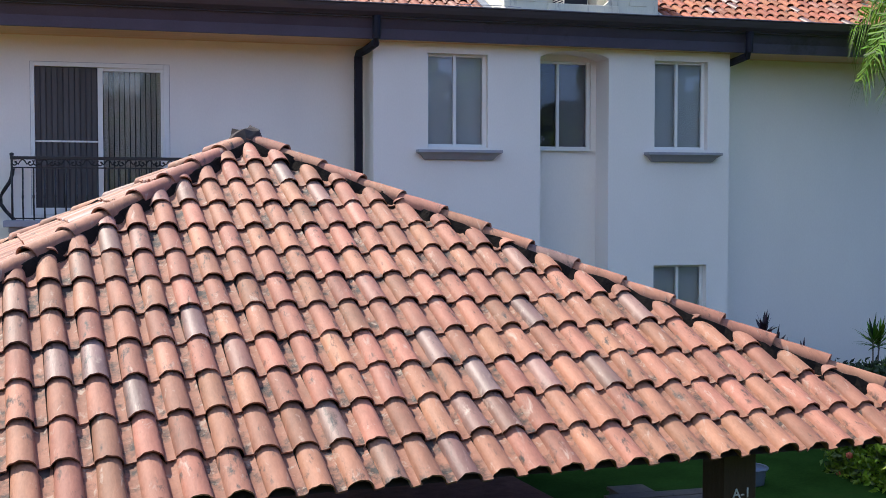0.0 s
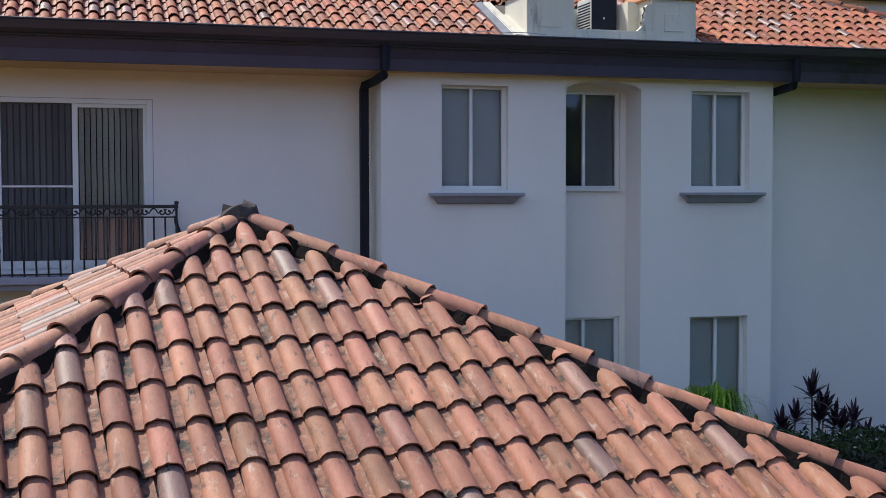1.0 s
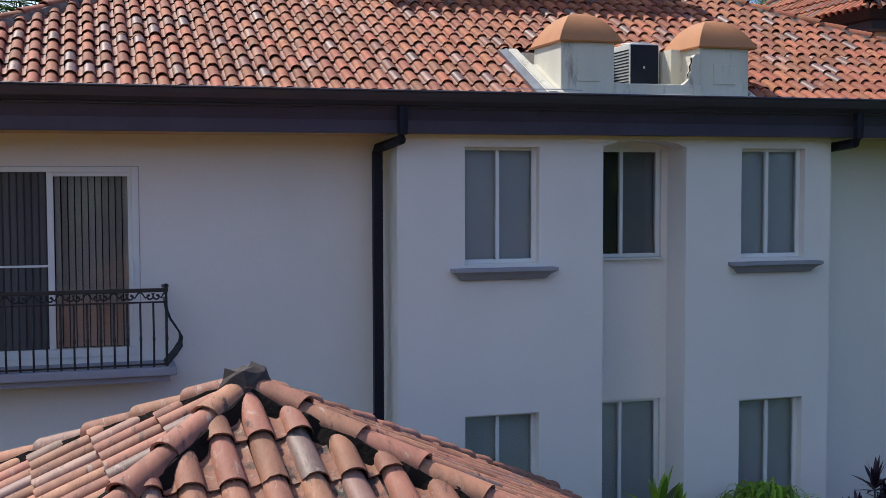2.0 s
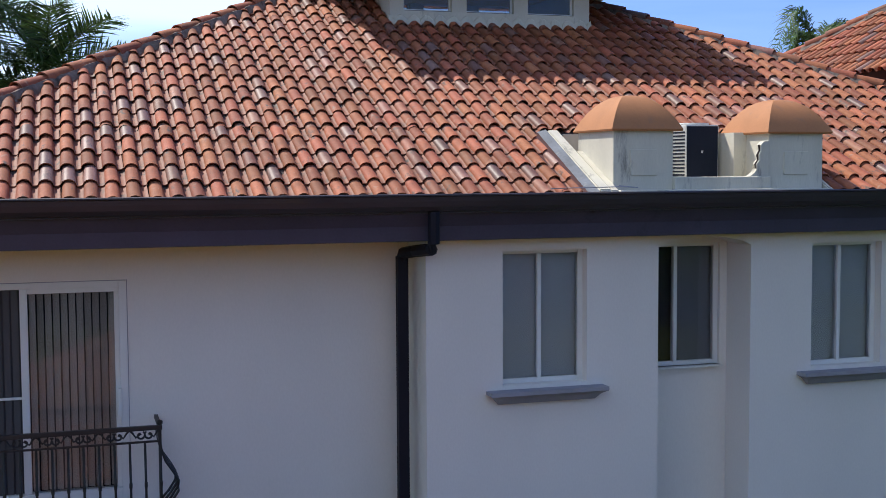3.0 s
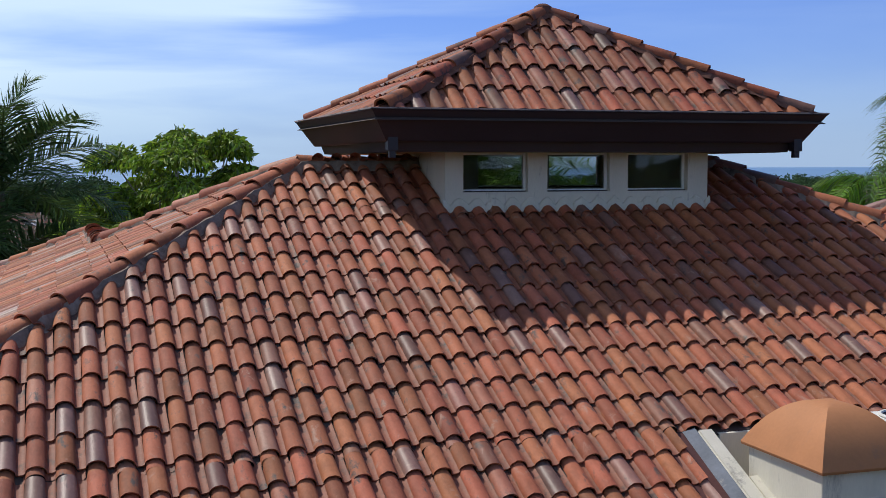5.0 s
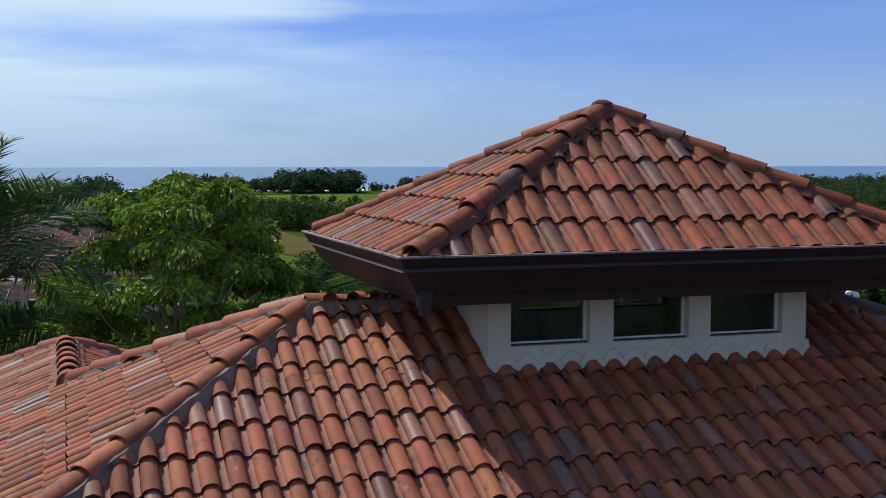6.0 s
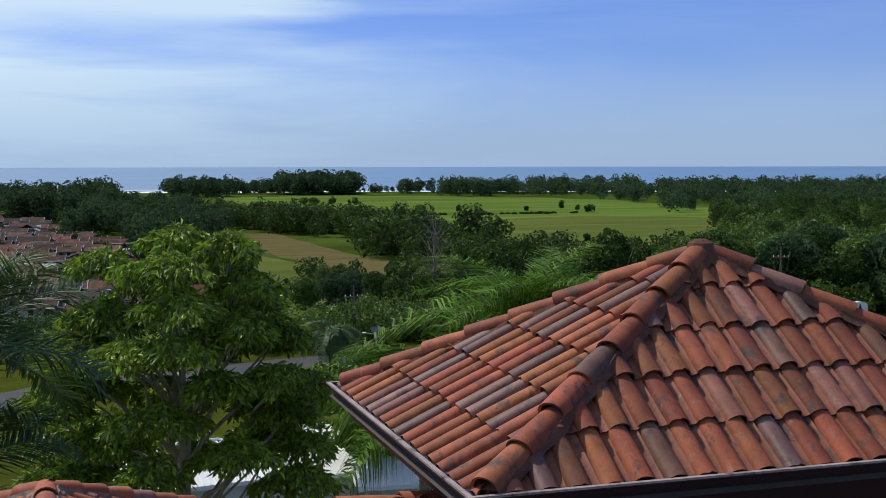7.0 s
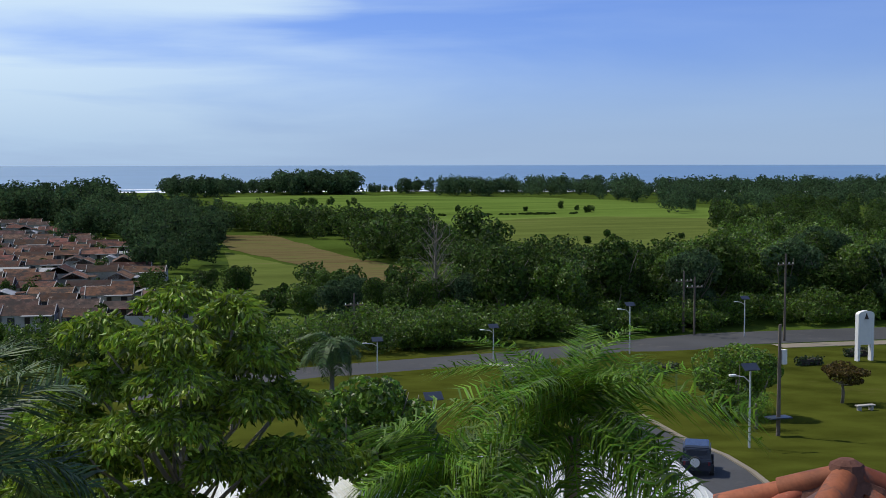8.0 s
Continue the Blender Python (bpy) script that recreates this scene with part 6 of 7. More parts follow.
arching_palm((7.40, -1.6, 0.0), 6.0, 10, [(180, 0.55, 0.95, 2.0), (168, 0.70, 1.25, 1.95), (196, 0.35, 1.0, 1.9), (140, 0.9, 1.1, 1.9), (100, 0.8, 1.2, 2.0), (60, 0.6, 1.1, 2.0), (20, 0.9, 1.2, 2.0), (-25, 0.5, 1.0, 2.0), (-65, 0.8, 1.2, 2.0), (-110, 0.7, 1.1, 2.0)], "palm with drooping yellow-green fronds beside the house", M_PALM, "garden_palm", 0.52, 1.0, 1.1)

# behind the house
palm("feather_palm", (-4.2, 15.0, -0.1), 7.95, 2.2, 18, 0.55, M_PALM_DARK, 21, "dark feather palm with stiff fronds behind the house", leaflets=64, droop=0.42, group="feather palms", upright=0.5, fluff=0.35, hang=0.15, blade=1.5)
palm("feather_palm", (-6.1, 14.5, -0.1), 9.3, 2.4, 17, 0.56, M_PALM_DARK, 22, "dark feather palm, taller than its neighbour", leaflets=64, droop=0.5, group="feather palms", upright=0.45, fluff=0.35, hang=0.15, blade=1.5)
palm("feather_palm", (-4.6, 14.0, -0.1), 6.2, 2.4, 18, 0.55, M_PALM_DARK, 28, "low dark feather palm under its taller neighbours", leaflets=64, droop=0.5, group="feather palms", upright=0.45, fluff=0.35, hang=0.15, blade=1.5)
palm("coconut_palm", (18.9, 20.0, -1.8), 11.6, 1.6, 13, 0.55, M_PALM_DARK, 23, "palm with arching drooping fronds behind the roof", droop=1.15, upright=0.25)
arching_palm((10.20, 9.9, 0.0), 8.05, 27, [(182, 3.5, 3.75, 1.30), (165, 5.0, 4.3, 0.60), (-8, 2.3, 2.0, 0.95), (22, 3.0, 2.7, 1.0), (-40, 3.2, 2.9, 0.9), (75, 2.6, 2.4, 1.0), (110, 3.0, 2.9, 0.9)], "palm with a few arching fronds close behind the roof", M_PALM_DARK)
palm("coconut_palm", (14.0, 16.2, -1.0), 8.7, 1.4, 12, 0.45, M_PALM, 24, "small palm showing above the far hip of the roof", droop=0.8)
palm("queen_palm", (4.15, 14.65, -0.1), 7.80, 2.65, 31, 0.42, M_PALM, 25, "big bright green palm with long arching fronds behind the house", leaflets=84, droop=1.0, trunk_r=0.13, group="queen palms", upright=0.66, spear=6, fluff=0.95, hang=0.55, blade=1.35, lowest=-24)
palm("queen_palm", (3.15, 17.2, -0.4), 6.6, 2.0, 15, 0.50, M_PALM, 26, "lower bright green palm in front of the metal roof", leaflets=80, droop=0.95, group="queen palms", upright=0.5, fluff=0.6, hang=1.0, blade=1.3, lowest=-8)


def clumped_tree(at, seed):
    """The tall tree behind the house: open limbs that carry separate umbrellas of long drooping leaves."""
    rng = np.random.default_rng(seed)
    tree = thing("almond_tree", "tall open tree with umbrellas of glossy drooping leaves behind the house", "tree", at)
    bm = tube([(0, 0, -0.4), (0.12, 0, 2.4), (0.02, 0.05, 4.8), (0.10, 0, 6.6), (0.0, 0, 8.2)], 0.2, 9, [0.24, 0.20, 0.16, 0.11, 0.05])
    centres = []
    for k in range(45):
        for attempt in range(120):
            a, level = rng.uniform(0, 2 * math.pi), rng.uniform(0.12, 1.0)
            reach = math.sqrt(max(0.04, 1 - (level * 1.02 - 0.12) ** 2)) * rng.uniform(0.62, 1.0)
            c = np.array([3.0 * reach * math.cos(a), 2.5 * reach * math.sin(a), 5.0 + 5.4 * level - 0.5 * reach])
            apart = all(np.linalg.norm((c - o) * np.array([1, 1, 1.35])) > 1.02 for o in centres)
            if apart and (math.hypot(c[0], c[1]) > 0.9 or level > 0.85):
                break
        centres.append(c)
        start = (0.05, 0.03, float(np.clip(c[2] - 0.75 * math.hypot(c[0], c[1]) - 0.7, 2.6, 6.6)))
        end = tuple((c - np.array([0, 0, 0.12])).tolist())
        tube(branch_path(start, end, 0.12, rng), 0.05, 6, [0.055, 0.048, 0.040, 0.032, 0.025, 0.015], bm)
    part("trunk", bm, M_BARK_PALE, tree, "pale grey trunk and spreading limbs", smooth=True)
    all_v, all_f, n = [], [], 0
    for c in centres:
        m = 1300
        a = rng.uniform(0, 2 * math.pi, m)
        r = np.sqrt(rng.random(m))
        wide = rng.uniform(0.55, 0.85)
        lobes = 1 + 0.22 * np.sin(a * 3 + c[0] * 5) + 0.15 * np.sin(a * 5 + c[1] * 7)
        rise = 0.36 * (1 - r ** 1.7) - rng.random(m) ** 2 * 0.22
        q = c + np.stack([wide * r * lobes * np.cos(a), wide * r * lobes * np.sin(a), rise], 1)
        out = np.stack([np.cos(a) * r, np.sin(a) * r, -0.5 * r], 1)
        v, f = leaf_cards(q, 0.185, 0.074, rng, 0.75, out * 0.9)
        all_v.append(v)
        all_f.append(f + n)
        n += len(v)
    part("crown", mesh_from("crown", np.concatenate(all_v).tolist(), np.concatenate(all_f).tolist(), M_LEAF), M_LEAF, tree)


clumped_tree(tuple(spot(5.2, 22.6, -0.2)), 31)

# ---------------------------------------------------------------- lawns and street below the hill
broadleaf("garden_tree", tuple(spot(14.7, 54)), 9.0, (3.2, 3.2, 3.2), 5.2, 7000, (0.34, 0.17), M_GARDEN_LEAF, 101, "round green garden tree below the hill", trunk_r=0.2)
broadleaf("shrub_tree", tuple(spot(17.6, 57)), 5.0, (3.0, 2.6, 1.3), 3.2, 3400, (0.30, 0.12), M_LEAF_DARK, 102, "low spreading shrub beside the metal roof", "shrub", trunk_r=0.12)
broadleaf("lawn_tree", tuple(spot(31.6, 101)), 8.0, (4.1, 4.1, 3.5), 3.1, 8000, (0.30, 0.22), M_GARDEN_LEAF, 103, "round dense tree on the lawn", trunk_r=0.22)
broadleaf("umbrella_tree", tuple(spot(36.4, 112)), 5.0, (2.7, 2.7, 1.0), 2.7, 2200, (0.30, 0.16), M_BROWN_LEAF, 104, "small umbrella-shaped tree with reddish leaves", trunk_r=0.14)
palm("street_palm", tuple(spot(12.4, 114)), 4.6, 3.0, 16, 0.9, M_PALM_DARK, 105, "dark palm beside the road", leaflets=40, droop=1.0, trunk_r=0.2, blade=3.0)
palm("street_palm", tuple(spot(32.6, 95)), 2.0, 2.0, 12, 0.6, M_PALM, 106, "short palm on the lawn beside the lamp", leaflets=26, droop=0.9)


def shed(name, at, turn, length, depth, eave, ridge, inset, mat, label):
    """A hall under a ribbed metal hip roof."""
    b = thing(name, label, "building", at)
    b.rotation_euler = (0, 0, radians(turn))
    part("wall", boxes((-length / 2 + 0.5, length / 2 - 0.5, -depth / 2 + 0.5, depth / 2 - 0.5, -1.5, eave - 0.05)), M_PLASTER, b)
    part("fascia", sweep([(-length / 2, -depth / 2), (length / 2, -depth / 2), (length / 2, depth / 2), (-length / 2, depth / 2)], [(-0.05, eave), (0.02, eave), (0.02, eave - 0.2), (-0.05, eave - 0.2)], closed=True), M_WHITE, b)
    rx = length / 2 - inset
    c = [Vector(p) for p in ((-length / 2, -depth / 2, eave), (length / 2, -depth / 2, eave), (length / 2, depth / 2, eave), (-length / 2, depth / 2, eave))]
    r0, r1 = Vector((-rx, 0, ridge)), Vector((rx, 0, ridge))
    for poly in ((c[0], c[1], r1, r0), (c[2], c[3], r0, r1), (c[1], c[2], r1), (c[3], c[0], r0)):
        bm = bmesh.new()
        e = (poly[1] - poly[0])
        n = e.cross(poly[2] - poly[0]).normalized()
        up = n.cross(e.normalized())
        bm.faces.new([bm.verts.new(p) for p in poly])
        run = max((p - poly[0]).dot(up) for p in poly)
        long = e.length
        k = int(long / 0.30)
        ribs = []
        left, right = (poly[-1] - poly[0]), (poly[2] - poly[1])
        for i in range(1, k):
            u = long * i / k
            la, ra = left.dot(e.normalized()), -right.dot(e.normalized())
            top = run * min(1, u / la if la > 1e-6 else 1, (long - u) / ra if ra > 1e-6 else 1)
            a, b2 = poly[0] + e.normalized() * u, poly[0] + e.normalized() * u + up * top
            s = e.normalized() * 0.03
            ribs.append(bmesh.new())
            q = [ribs[-1].verts.new(p) for p in (a - s, a + n * 0.05, a + s, b2 - s, b2 + n * 0.05, b2 + s)]
            ribs[-1].faces.new((q[0], q[1], q[4], q[3]))
            ribs[-1].faces.new((q[1], q[2], q[5], q[4]))
        sheet = part("roof_sheet", bm, mat, b, "white ribbed metal sheet")
        for rib_bm in ribs:
            part("rib", rib_bm, mat, sheet)
    bm = tube([r0, r1], 0.08, 6)
    for a, b3 in ((c[0], r0), (c[3], r0), (c[1], r1), (c[2], r1)):
        tube([a, b3], 0.07, 6, None, bm)
    part("ridge_flashing", bm, M_WHITE, b)
    return b


shed("metal_roofed_hall", (18.4, 51.9, land_z(18.4, 51.9)), -6, 16.6, 5.6, 1.8, 3.6, 1.6, M_TIN, "long hall with a white ribbed metal roof")
shed("metal_roofed_shelter", tuple(spot(11.6, 57.5, 0.0)), 18, 8.5, 8.0, 2.1, 3.6, 3.4, M_TIN, "small shelter with a white ribbed metal roof")
shed("metal_roofed_shelter", tuple(spot(6.0, 55.0, 0.0)), 8, 8.0, 7.0, 2.0, 3.2, 3.0, M_TIN, "small shelter with a white ribbed metal roof")


def street_lamp(bearing, dist, high, panel=True):
    """A solar street lamp: pole, arm with lamp head, tilted panel."""
    lamp = thing("street_lamp", "white solar street lamp with a tilted panel beside the road", "street lamp", tuple(spot(bearing, dist)), "solar street lamps")
    part("pole", tube([(0, 0, -0.2), (0, 0, high)], 0.07, 7, [0.09, 0.06]), M_POLE, lamp)
    part("arm", tube([(0, 0, high * 0.82), (-0.5, 0, high * 0.90), (-1.2, 0, high * 0.92)], 0.04, 5), M_POLE, lamp)
    part("lamp_head", boxes((-1.65, -1.15, -0.12, 0.12, high * 0.915, high * 0.94), bevel=0.02), M_WHITE, lamp)
    bm = boxes((-0.6, 0.6, -0.36, 0.36, -0.03, 0.03))
    panel = part("solar_panel", bm, M_SOLAR, lamp)
    panel.matrix_local = Matrix.Translation((0, 0, high + 0.1)) @ Matrix.Rotation(radians(35), 4, "X")
    return lamp


for b, d, h in ((26.7, 146, 6.0), (32.0, 165, 5.2), (20.2, 139, 3.9), (14.6, 128, 3.6), (32.3, 85, 5.6), (17.3, 75, 4.2)):
    street_lamp(b, d, h)


def power_pole(bearing, dist, high, arms=1):
    p = thing("power_pole", "weathered timber power pole with a cross-arm", "power pole", tuple(spot(bearing, dist)), "power poles")
    part("pole", tube([(0, 0, -0.3), (0, 0, high)], 0.14, 7, [0.17, 0.11]), M_POLE_WOOD, p)
    for k in range(arms):
        part("cross_arm", boxes((-1.25, 1.25, -0.06, 0.06, high - 1.5 - 0.7 * k, high - 1.36 - 0.7 * k)), M_POLE_WOOD, p)
        for x in (-1.1, -0.4, 0.5, 1.1):
            part("insulator", tube([(x, 0, high - 1.36 - 0.7 * k), (x, 0, high - 1.14 - 0.7 * k)], 0.05, 6), M_WHITE, p)
    return p


power_pole(33.8, 162, 11.5)
power_pole(29.7, 165, 8.0)
power_pole(29.2, 168, 8.5)
power_pole(13.5, 150, 7.0)
pole = power_pole(33.6, 92, 8.4, 0)
part("meter_box", boxes((0.12, 0.55, -0.18, 0.18, 5.4, 6.5), bevel=0.03), M_WHITE, pole)
part("platform", boxes((-0.9, 0.9, -0.5, 0.5, 1.35, 1.45)), M_SOLAR, pole)

arch_sign = thing("archway", "tall white rendered archway slab beside the road", "archway", tuple(spot(37.3, 146)))
bm = wall_sheet(-1.08, 1.08, -0.3, 5.4, -0.3, 0.3, [(-0.75, 0.75, -0.3, 1.9)])
part("slab", bm, M_WHITE, arch_sign)
bm = bmesh.new()
for i in range(12):
    a0, a1 = math.pi * i / 12, math.pi * (i + 1) / 12
    q = [bm.verts.new(p) for p in ((1.08 * math.cos(a0), -0.3, 5.4 + 0.45 * math.sin(a0)), (1.08 * math.cos(a1), -0.3, 5.4 + 0.45 * math.sin(a1)), (1.08 * math.cos(a1), 0.3, 5.4 + 0.45 * math.sin(a1)), (1.08 * math.cos(a0), 0.3, 5.4 + 0.45 * math.sin(a0)))]
    c0, c1 = bm.verts.new((0, -0.3, 5.4)), bm.verts.new((0, 0.3, 5.4))
    bm.faces.new(q)
    bm.faces.new((q[0], q[1], c0))
    bm.faces.new((q[3], q[2], c1))
    h = [bm.verts.new(p) for p in ((0.75 * math.cos(a0), -0.301, 1.9 + 0.75 * math.sin(a0)), (0.75 * math.cos(a1), -0.301, 1.9 + 0.75 * math.sin(a1)), (0.0, -0.301, 1.9))]
    bm.faces.new(h)
part("arch", bm, M_WHITE, arch_sign)
part("emblem", tube([(0, -0.33, 4.9), (0, -0.33, 5.3), (0, -0.33, 5.6)], 0.2, 4, [0.32, 0.12, 0.05]), M_UNDER, arch_sign)
for b, d in ((34.9, 140), (37.0, 150), (28.3, 130)):
    hedge("planter_hedge", tuple(spot(b, d)), (3.2, 0.9, 0.9), 420, (0.3, 0.2), M_HEDGE, int(b * 10), "low dark clipped hedge on the lawn")
bench = thing("stone_bench", "pale stone bench on the lawn", "bench", tuple(spot(37.4, 108)))
part("seat", boxes((-0.9, 0.9, -0.25, 0.25, 0.40, 0.50), bevel=0.02), M_KERB, bench)
part("support", boxes((-0.7, -0.5, -0.2, 0.2, -0.05, 0.40)), M_KERB, bench)
part("support", boxes((0.5, 0.7, -0.2, 0.2, -0.05, 0.40)), M_KERB, bench)


def parked_car(at, turn):
    """A dark off-road car with a spare wheel on its tail."""
    car = thing("parked_car", "dark blue off-road car parked on the driveway", "car", at)
    car.rotation_euler = (0, 0, radians(turn))
    bm = bmesh.new()
    prof = [(-2.0, 0.45), (-2.0, 1.0), (-1.85, 1.1), (-1.7, 1.75), (-1.5, 1.85), (0.35, 1.85), (0.85, 1.15), (1.85, 1.0), (1.95, 0.85), (1.95, 0.45)]
    l = [bm.verts.new((x, -0.85 if z < 1.15 else -0.72, z)) for x, z in prof]
    r = [bm.verts.new((x, 0.85 if z < 1.15 else 0.72, z)) for x, z in prof]
    bm.faces.new(l)
    bm.faces.new(r[::-1])
    for k in range(len(prof)):
        bm.faces.new((l[k], r[k], r[(k + 1) % len(prof)], l[(k + 1) % len(prof)]))
    bmesh.ops.recalc_face_normals(bm, faces=bm.faces)
    bmesh.ops.bevel(bm, geom=bm.edges[:], offset=0.05, segments=2, affect="EDGES")
    part("body", bm, M_CAR, car)
    part("rear_window", boxes((-1.80, -1.76, -0.55, 0.55, 1.2, 1.65)), M_SOLAR, car)
    part("windscreen", boxes((0.56, 0.60, -0.6, 0.6, 1.2, 1.6)), M_SOLAR, car)
    for s in (-1, 1):
        part("side_window", boxes((-1.4, 0.2, s * 0.80 - 0.02, s * 0.80 + 0.02, 1.2, 1.68)), M_SOLAR, car)
        part("tail_light", boxes((-2.03, -1.99, s * 0.72 - 0.07, s * 0.72 + 0.07, 0.8, 1.0)), M_RED_LEAF, car)
        for x in (-1.25, 1.25):
            wheel = part("wheel", tube([(x, s * 0.88 - 0.13, 0.36), (x, s * 0.88 + 0.13, 0.36)], 0.36, 16), M_RUBBER, car)
            part("rim", tube([(x, s * 0.88 - 0.14, 0.36), (x, s * 0.88 + 0.14, 0.36)], 0.2, 12), M_CHROME, wheel)
    spare = part("spare_wheel", tube([(-2.05, 0.1, 1.0), (-2.25, 0.1, 1.0)], 0.34, 16), M_RUBBER, car)
    part("wheel_cover", tube([(-2.05, 0.1, 1.0), (-2.27, 0.1, 1.0)], 0.28, 16), M_WHITE, spare, "white spare wheel cover")
    return car


parked_car(tuple(spot(29.9, 73, 0.05)), 60)

# ---------------------------------------------------------------- village on the plain
def village_house(roof_mat, w, d, h):
    hs = thing("village_house", "low village house with a worn clay roof", "house", (0, 0, 0), "village houses")
    part("wall", boxes((-w / 2, w / 2, -d / 2, d / 2, -0.3, h)), M_TERRACE, hs)
    bm = bmesh.new()
    o, r = 0.3, h + d * 0.17
    q = [bm.verts.new(p) for p in ((-w / 2 - o, -d / 2 - o, h - 0.1), (w / 2 + o, -d / 2 - o, h - 0.1), (w / 2 + o, 0, r), (-w / 2 - o, 0, r), (-w / 2 - o, d / 2 + o, h - 0.1), (w / 2 + o, d / 2 + o, h - 0.1))]
    bm.faces.new((q[0], q[1], q[2], q[3]))
    bm.faces.new((q[3], q[2], q[5], q[4]))
    bm.faces.new((q[0], q[3], q[4]))
    bm.faces.new((q[1], q[5], q[2]))
    part("roof", bm, roof_mat, hs)
    part("door", boxes((-0.5, 0.4, -d / 2 - 0.03, -d / 2 + 0.02, 0, 2.0)), M_UNDER, hs)
    for x in (-w * 0.32, w * 0.32):
        part("window", boxes((x - 0.6, x + 0.6, -d / 2 - 0.03, -d / 2 + 0.02, 0.9, 2.0)), M_ROOM_SHADE, hs)
    for x in (-w / 2 - 0.30, w / 2 + 0.16):
        bm = bmesh.new()
        q = [bm.verts.new(pt) for t in (x, x + 0.14) for pt in ((t, -d / 2 - 0.35, -0.3), (t, -d / 2 - 0.35, h), (t, 0, r + 0.14), (t, d / 2 + 0.35, h), (t, d / 2 + 0.35, -0.3))]
        bm.faces.new(q[:5])
        bm.faces.new(q[5:][::-1])
        for k in range(5):
            bm.faces.new((q[k], q[(k + 1) % 5], q[5 + (k + 1) % 5], q[5 + k]))
        bmesh.ops.recalc_face_normals(bm, faces=bm.faces)
        part("party_wall", bm, M_TERRACE, hs)
    part("porch", boxes((-w * 0.1, w / 2, -d / 2 - 2.0, -d / 2 - 0.1, 2.2, 2.32)), M_TIN_GREY if w > 8 else M_CLAY_FAR, hs)
    return hs


rnd = random.Random(77)
protos = [village_house(M_CLAY_FAR, 7.0, 6.0, 2.2), village_house(M_CLAY_FAR, 8.6, 6.4, 2.4), village_house(M_TIN_GREY, 6.0, 5.0, 2.2)]
spots = []
d = 178.0
while d < 560:
    right_edge = 8.2 if d < 186 else 6.8 if d < 205 else 5.0 - (d - 205) * 0.0215
    b = -9.0
    while b < right_edge:
        spots.append((b + rnd.uniform(-0.15, 0.15), d + rnd.uniform(-3, 3)))
        b += math.degrees((7.9 if d < 300 else 9.0) / d)
    d += 9.0 + d * 0.012
for k, (b, d) in enumerate(spots):
    src = protos[k % 2] if rnd.random() < 0.88 else protos[2]
    p = spot(b, d)
    m = Matrix.Translation(p) @ Matrix.Rotation(radians(rnd.choice((-8, -8, -8, 172, 172, 82)) + rnd.uniform(-4, 4)), 4, "Z") @ Matrix.Diagonal((rnd.uniform(0.82, 1.0), rnd.uniform(0.75, 1.0), rnd.uniform(0.7, 1.05), 1))
    if k < 3:
        protos[k].matrix_basis = m
    else:
        copy_thing(src, m)

# ---------------------------------------------------------------- roadside trees
rng = np.random.default_rng(9)
kinds = []
for k in range(4):
    mat = (M_LEAF_DARK, M_LEAF_MID, M_WOODS_HAZED, M_LEAF_DARK)[k]
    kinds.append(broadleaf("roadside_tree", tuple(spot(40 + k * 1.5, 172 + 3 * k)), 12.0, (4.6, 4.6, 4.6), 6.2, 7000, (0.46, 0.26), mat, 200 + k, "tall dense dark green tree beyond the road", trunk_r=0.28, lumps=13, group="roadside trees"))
rows = [(9.0, 168, 0.62), (11.2, 175, 0.6), (12.8, 160, 0.7), (14.6, 176, 0.62), (16.0, 166, 0.75), (17.6, 170, 0.8), (19.2, 168, 0.72), (20.6, 166, 1.1), (22.2, 170, 1.15), (23.4, 166, 0.95), (24.6, 174, 0.85), (26.0, 172, 1.25), (27.4, 178, 0.9), (28.4, 182, 0.95), (29.6, 176, 0.95), (30.6, 184, 1.22), (31.8, 188, 0.95), (32.8, 192, 1.1), (33.8, 190, 1.05), (34.9, 196, 1.15), (36.1, 190, 1.1), (37.2, 196, 1.15), (38.4, 192, 1.1), (21.4, 184, 1.0), (25.2, 188, 1.0), (30.0, 200, 1.1), (35.4, 206, 1.2), (8.0, 205, 0.6), (6.5, 215, 0.55), (12.2, 205, 0.5), (13.6, 190, 0.55)]
for k, (b, d, s) in enumerate(rows):
    m = Matrix.Translation(spot(b, d)) @ Matrix.Rotation(k * 1.3, 4, "Z") @ Matrix.Diagonal((s * 1.08, s * 1.08, s * 1.1 * (0.92 + 0.02 * (k % 5)), 1))
    copy_thing(kinds[k % 4], m)
bare = thing("bare_tree", "leafless grey tree among the green ones beyond the road", "tree", tuple(spot(17.4, 168)))
bm = tube([(0, 0, -0.3), (0.2, 0, 5), (0, 0, 10), (0.3, 0, 15)], 0.2, 6, [0.3, 0.22, 0.14, 0.04])
for k in range(34):
    z = 3 + 10 * k / 34
    a = k * 2.4
    r = 3.4 * (1 - 0.4 * k / 34)
    end = (r * math.cos(a), r * math.sin(a), z + 3.0)
    path = branch_path((0.1, 0, z), end, -0.3, rng)
    tube(path, 0.05, 4, [0.09, 0.07, 0.05, 0.04, 0.03, 0.015], bm)
    for j in range(3):
        s = path[2 + j]
        e = s + Vector(rng.normal(size=3)) * 0.9 + Vector((0, 0, 0.8))
        tube([s, e], 0.025, 3, [0.03, 0.012], bm)
part("trunk", bm, M_BARK, bare)


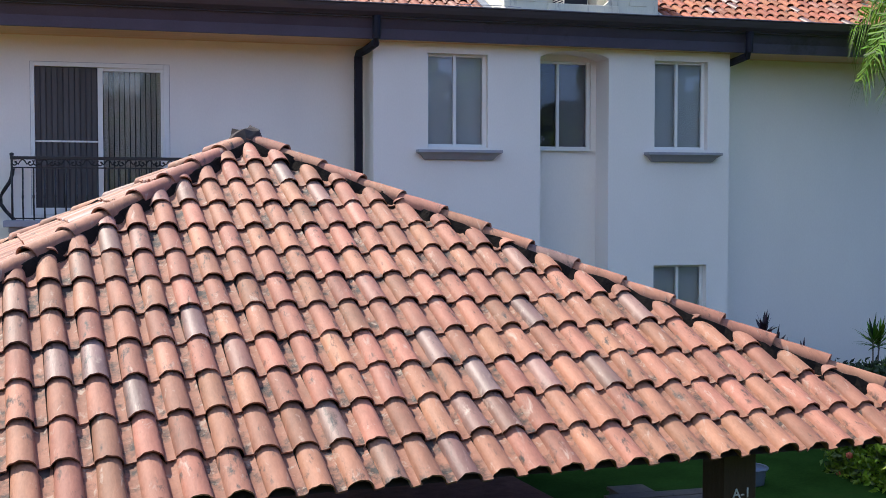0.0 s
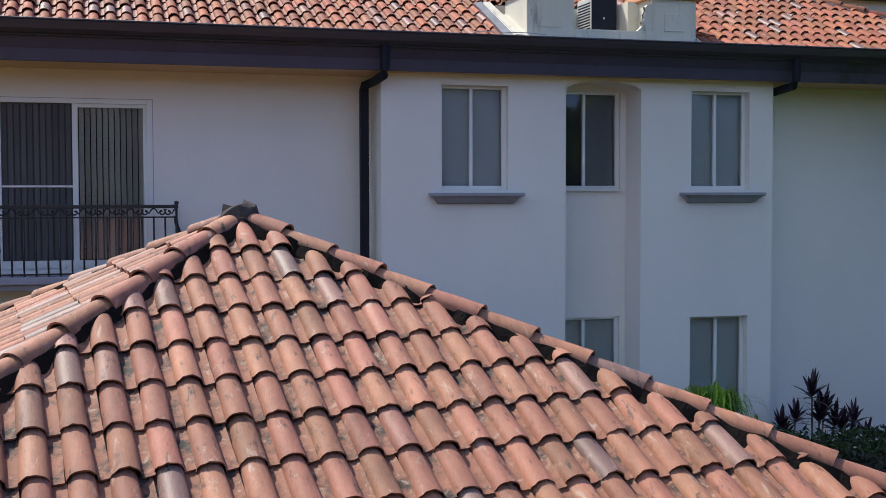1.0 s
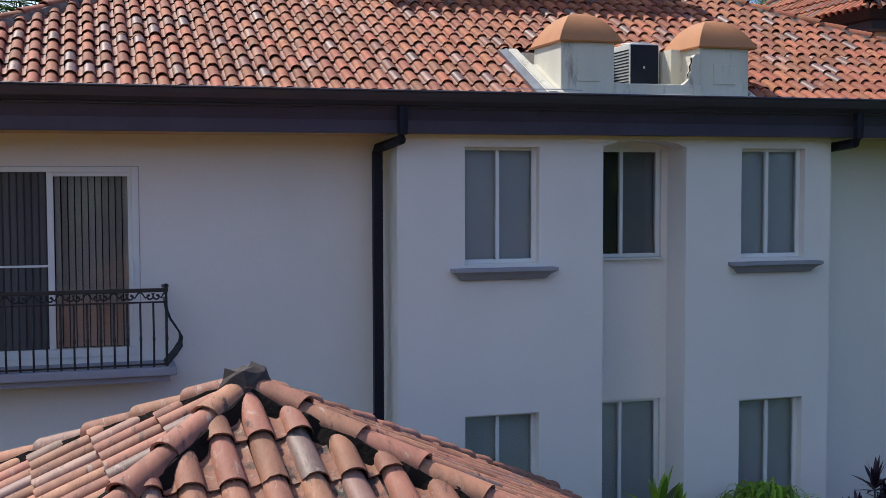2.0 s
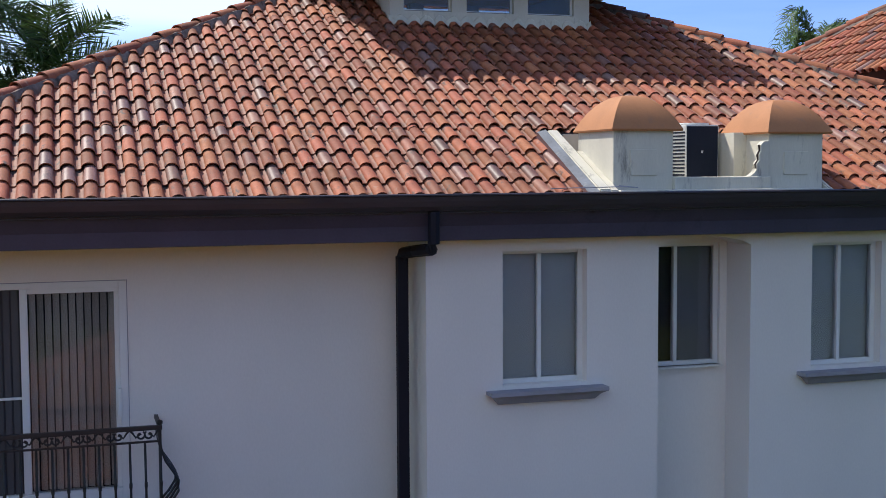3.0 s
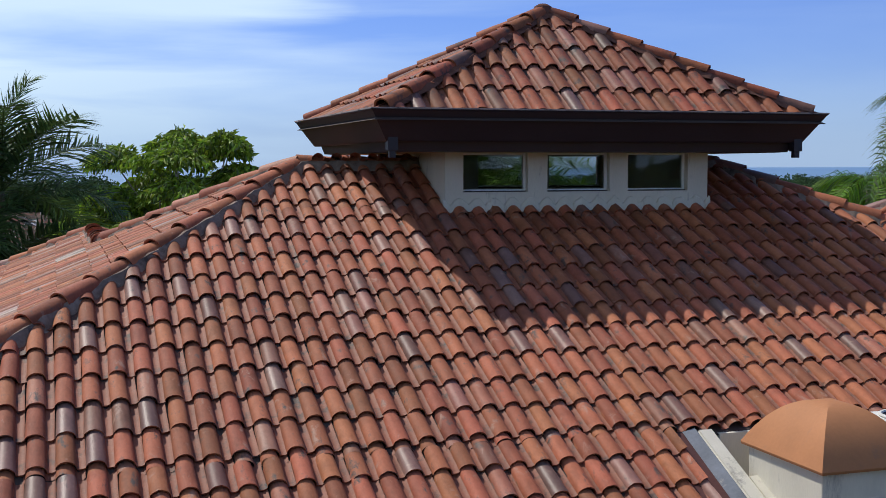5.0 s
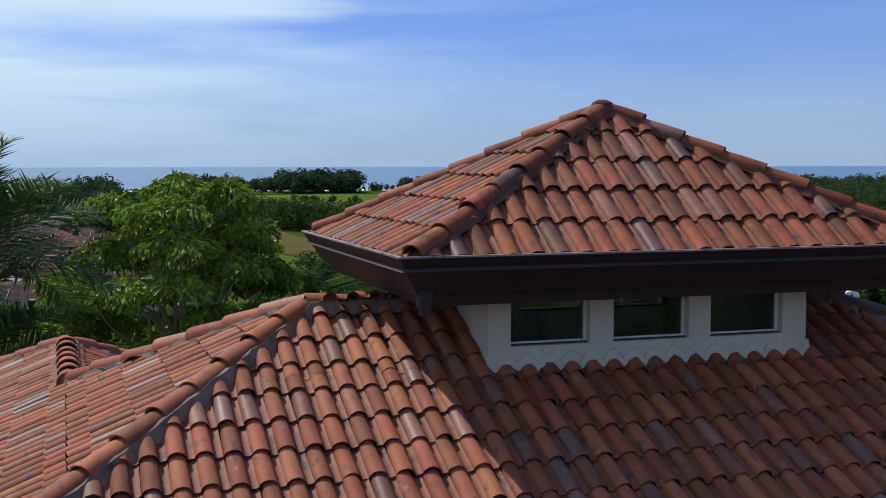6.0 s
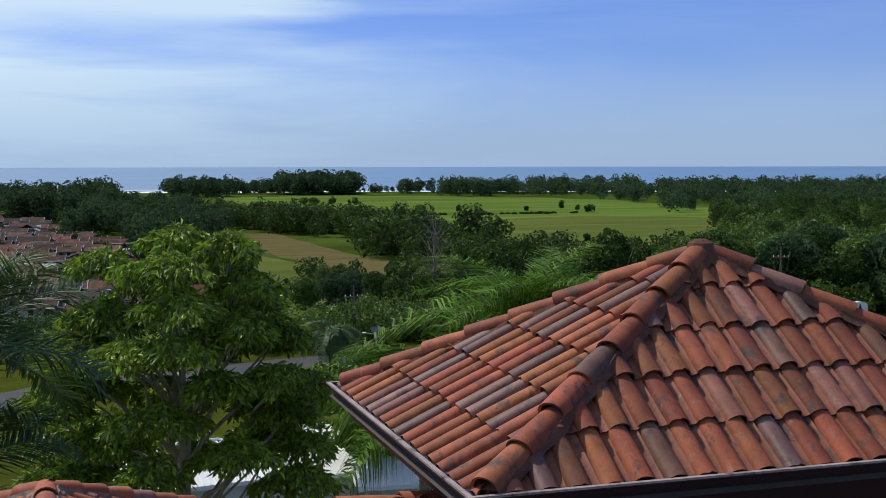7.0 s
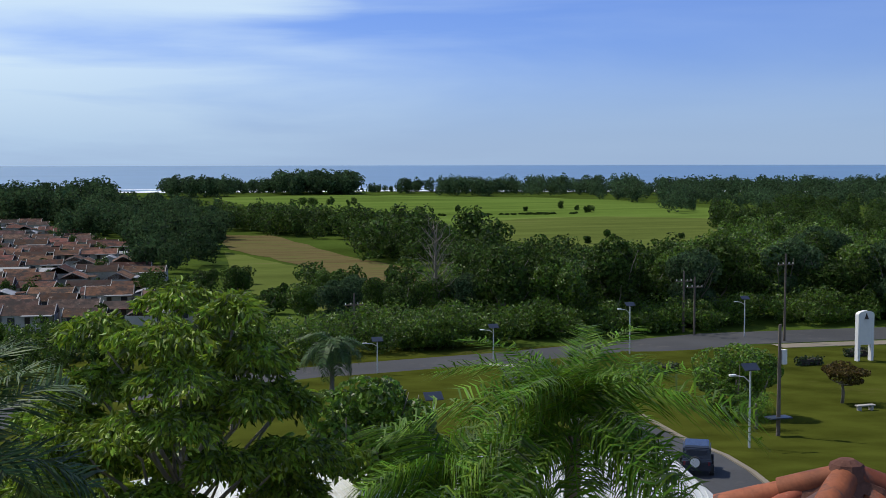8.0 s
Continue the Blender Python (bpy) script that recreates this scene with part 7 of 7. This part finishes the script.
# ---------------------------------------------------------------- woods: beyond counting
def woods(name, trees, mat, seed, label, cards=320, spray=2.0):
    """Many trees in one mesh; trees: (bearing, distance, height, width)."""
    rng = np.random.default_rng(seed)
    vs, fs, n = [], [], 0
    for b, d, h, w in trees:
        p, out = lumpy(cards, (w / 2, w / 2, h * 0.52), rng, 11, 0.85)
        base = np.array(spot(b, d))
        p = p + base + np.array([0, 0, h * 0.50])
        p[:, 2] = np.maximum(p[:, 2], base[2] + 0.1)
        size = max(0.5, h * 0.075)
        v, f = canopy_cards(p, out, size * spray, rng, 0.32 if spray > 1 else 0.6)
        vs.append(v)
        fs.append(f + n)
        n += len(v)
    me = mesh_from(name, np.concatenate(vs).tolist(), np.concatenate(fs).tolist(), mat)
    tagged(new(name, me), label, "woods", kind="stuff")


def scatter(count, b0, b1, d0, d1, h0, h1, seed, slant=0.0, wide=0.95):
    r = random.Random(seed)
    out = []
    for _ in range(count):
        t = r.random()
        b = b0 + (b1 - b0) * t
        d = r.uniform(d0, d1) + slant * t
        h = r.uniform(h0, h1)
        out.append((b, d, h, h * wide * r.uniform(0.8, 1.3)))
    return out


def verge(count, b0, b1, off0, off1, h0, h1, seed):
    """Bushes that follow the far side of the road."""
    r = random.Random(seed)
    out = []
    for _ in range(count):
        b = r.uniform(b0, b1)
        d = 126 + (b - 11) * 1.45 + max(0, b - 24) * 0.45 + r.uniform(off0, off1)
        h = r.uniform(h0, h1)
        out.append((b, d, h, h * r.uniform(1.0, 1.6)))
    return out


woods("far_woods", scatter(330, 17.6, 39.5, 820, 1000, 8.5, 14.5, 1) + scatter(140, 28.0, 39.5, 560, 820, 6, 11, 2) + scatter(60, 25.0, 31, 700, 900, 6, 10, 3), M_WOODS_HAZED, 1, "long belt of coastal trees before the sea", 260, 1.6)
woods("coastal_clump", scatter(60, 10.0, 13.6, 880, 930, 13, 18.5, 4) + scatter(34, 7.4, 10.2, 900, 960, 8, 13, 5) + scatter(26, 4.8, 7.6, 820, 880, 11, 16, 6) + scatter(9, 15.6, 17.2, 900, 950, 9, 14, 7) + scatter(9, 14.3, 15.4, 930, 960, 5, 8, 8), M_WOODS_HAZED, 2, "rounded clump of dark coastal trees", 460, 1.5)
woods("village_woods", scatter(150, -6, 2.9, 470, 760, 9, 16, 9) + scatter(30, 2.2, 5.6, 440, 600, 7, 11, 33) + scatter(90, 0.2, 7.2, 370, 520, 7, 11.5, 10) + scatter(46, 3.2, 7.0, 255, 390, 6.5, 10.5, 11), M_WOODS_DARK, 3, "dark woods behind the village", 520, 1.3)
woods("field_hedgerow", scatter(120, 6.5, 17.0, 425, 475, 6, 11, 12, -105) + scatter(40, 14.0, 20.5, 275, 360, 7, 12, 13, -30) + scatter(16, 9.0, 17.5, 186, 225, 3, 7, 34) + scatter(12, 10.8, 13.6, 640, 690, 3, 5.0, 14) + scatter(7, 13.8, 25.0, 560, 620, 2, 5, 15) + scatter(60, 14.0, 24.5, 515, 522, 0.5, 1.1, 37, 30, 2.6) + scatter(5, 24, 33, 350, 390, 1.5, 4.0, 39), M_LEAF_DARK, 4, "line of bushes and trees between the fields", 480, 1.25)
woods("plain_trees", scatter(70, 18.5, 33, 205, 250, 6, 10, 16) + scatter(60, 30.5, 40, 330, 560, 7, 11, 17), M_LEAF_DARK, 5, "dense dark trees on the plain beyond the road", 1000, 0.95)
woods("pale_green_trees", scatter(52, 30, 40, 205, 330, 7, 11, 36) + scatter(16, 18, 30, 200, 235, 5, 8, 41), M_LEAF_MID, 15, "lighter green trees on the plain beyond the road", 1000, 0.95)
woods("road_scrub", verge(190, 8.5, 41, 13, 27, 2.5, 6.0, 18) + scatter(40, -4, 9, 140, 165, 2.0, 4.5, 19), M_LEAF_MID, 6, "low scrub along the far side of the road", 620, 0.8)
woods("village_bushes", scatter(60, -7, 3, 180, 420, 2.0, 4.0, 20) + scatter(14, 3, 9, 200, 240, 3, 5, 21) + scatter(16, -4, 8, 128, 150, 2.0, 4.0, 22), M_LEAF_DARK, 7, "bushes and small trees between the village houses", 400, 0.9)
woods("garden_belt", scatter(46, 118, 242, 36, 52, 7, 12, 23), M_LEAF_DARK, 8, "belt of garden trees across the lawn from the house", 420)
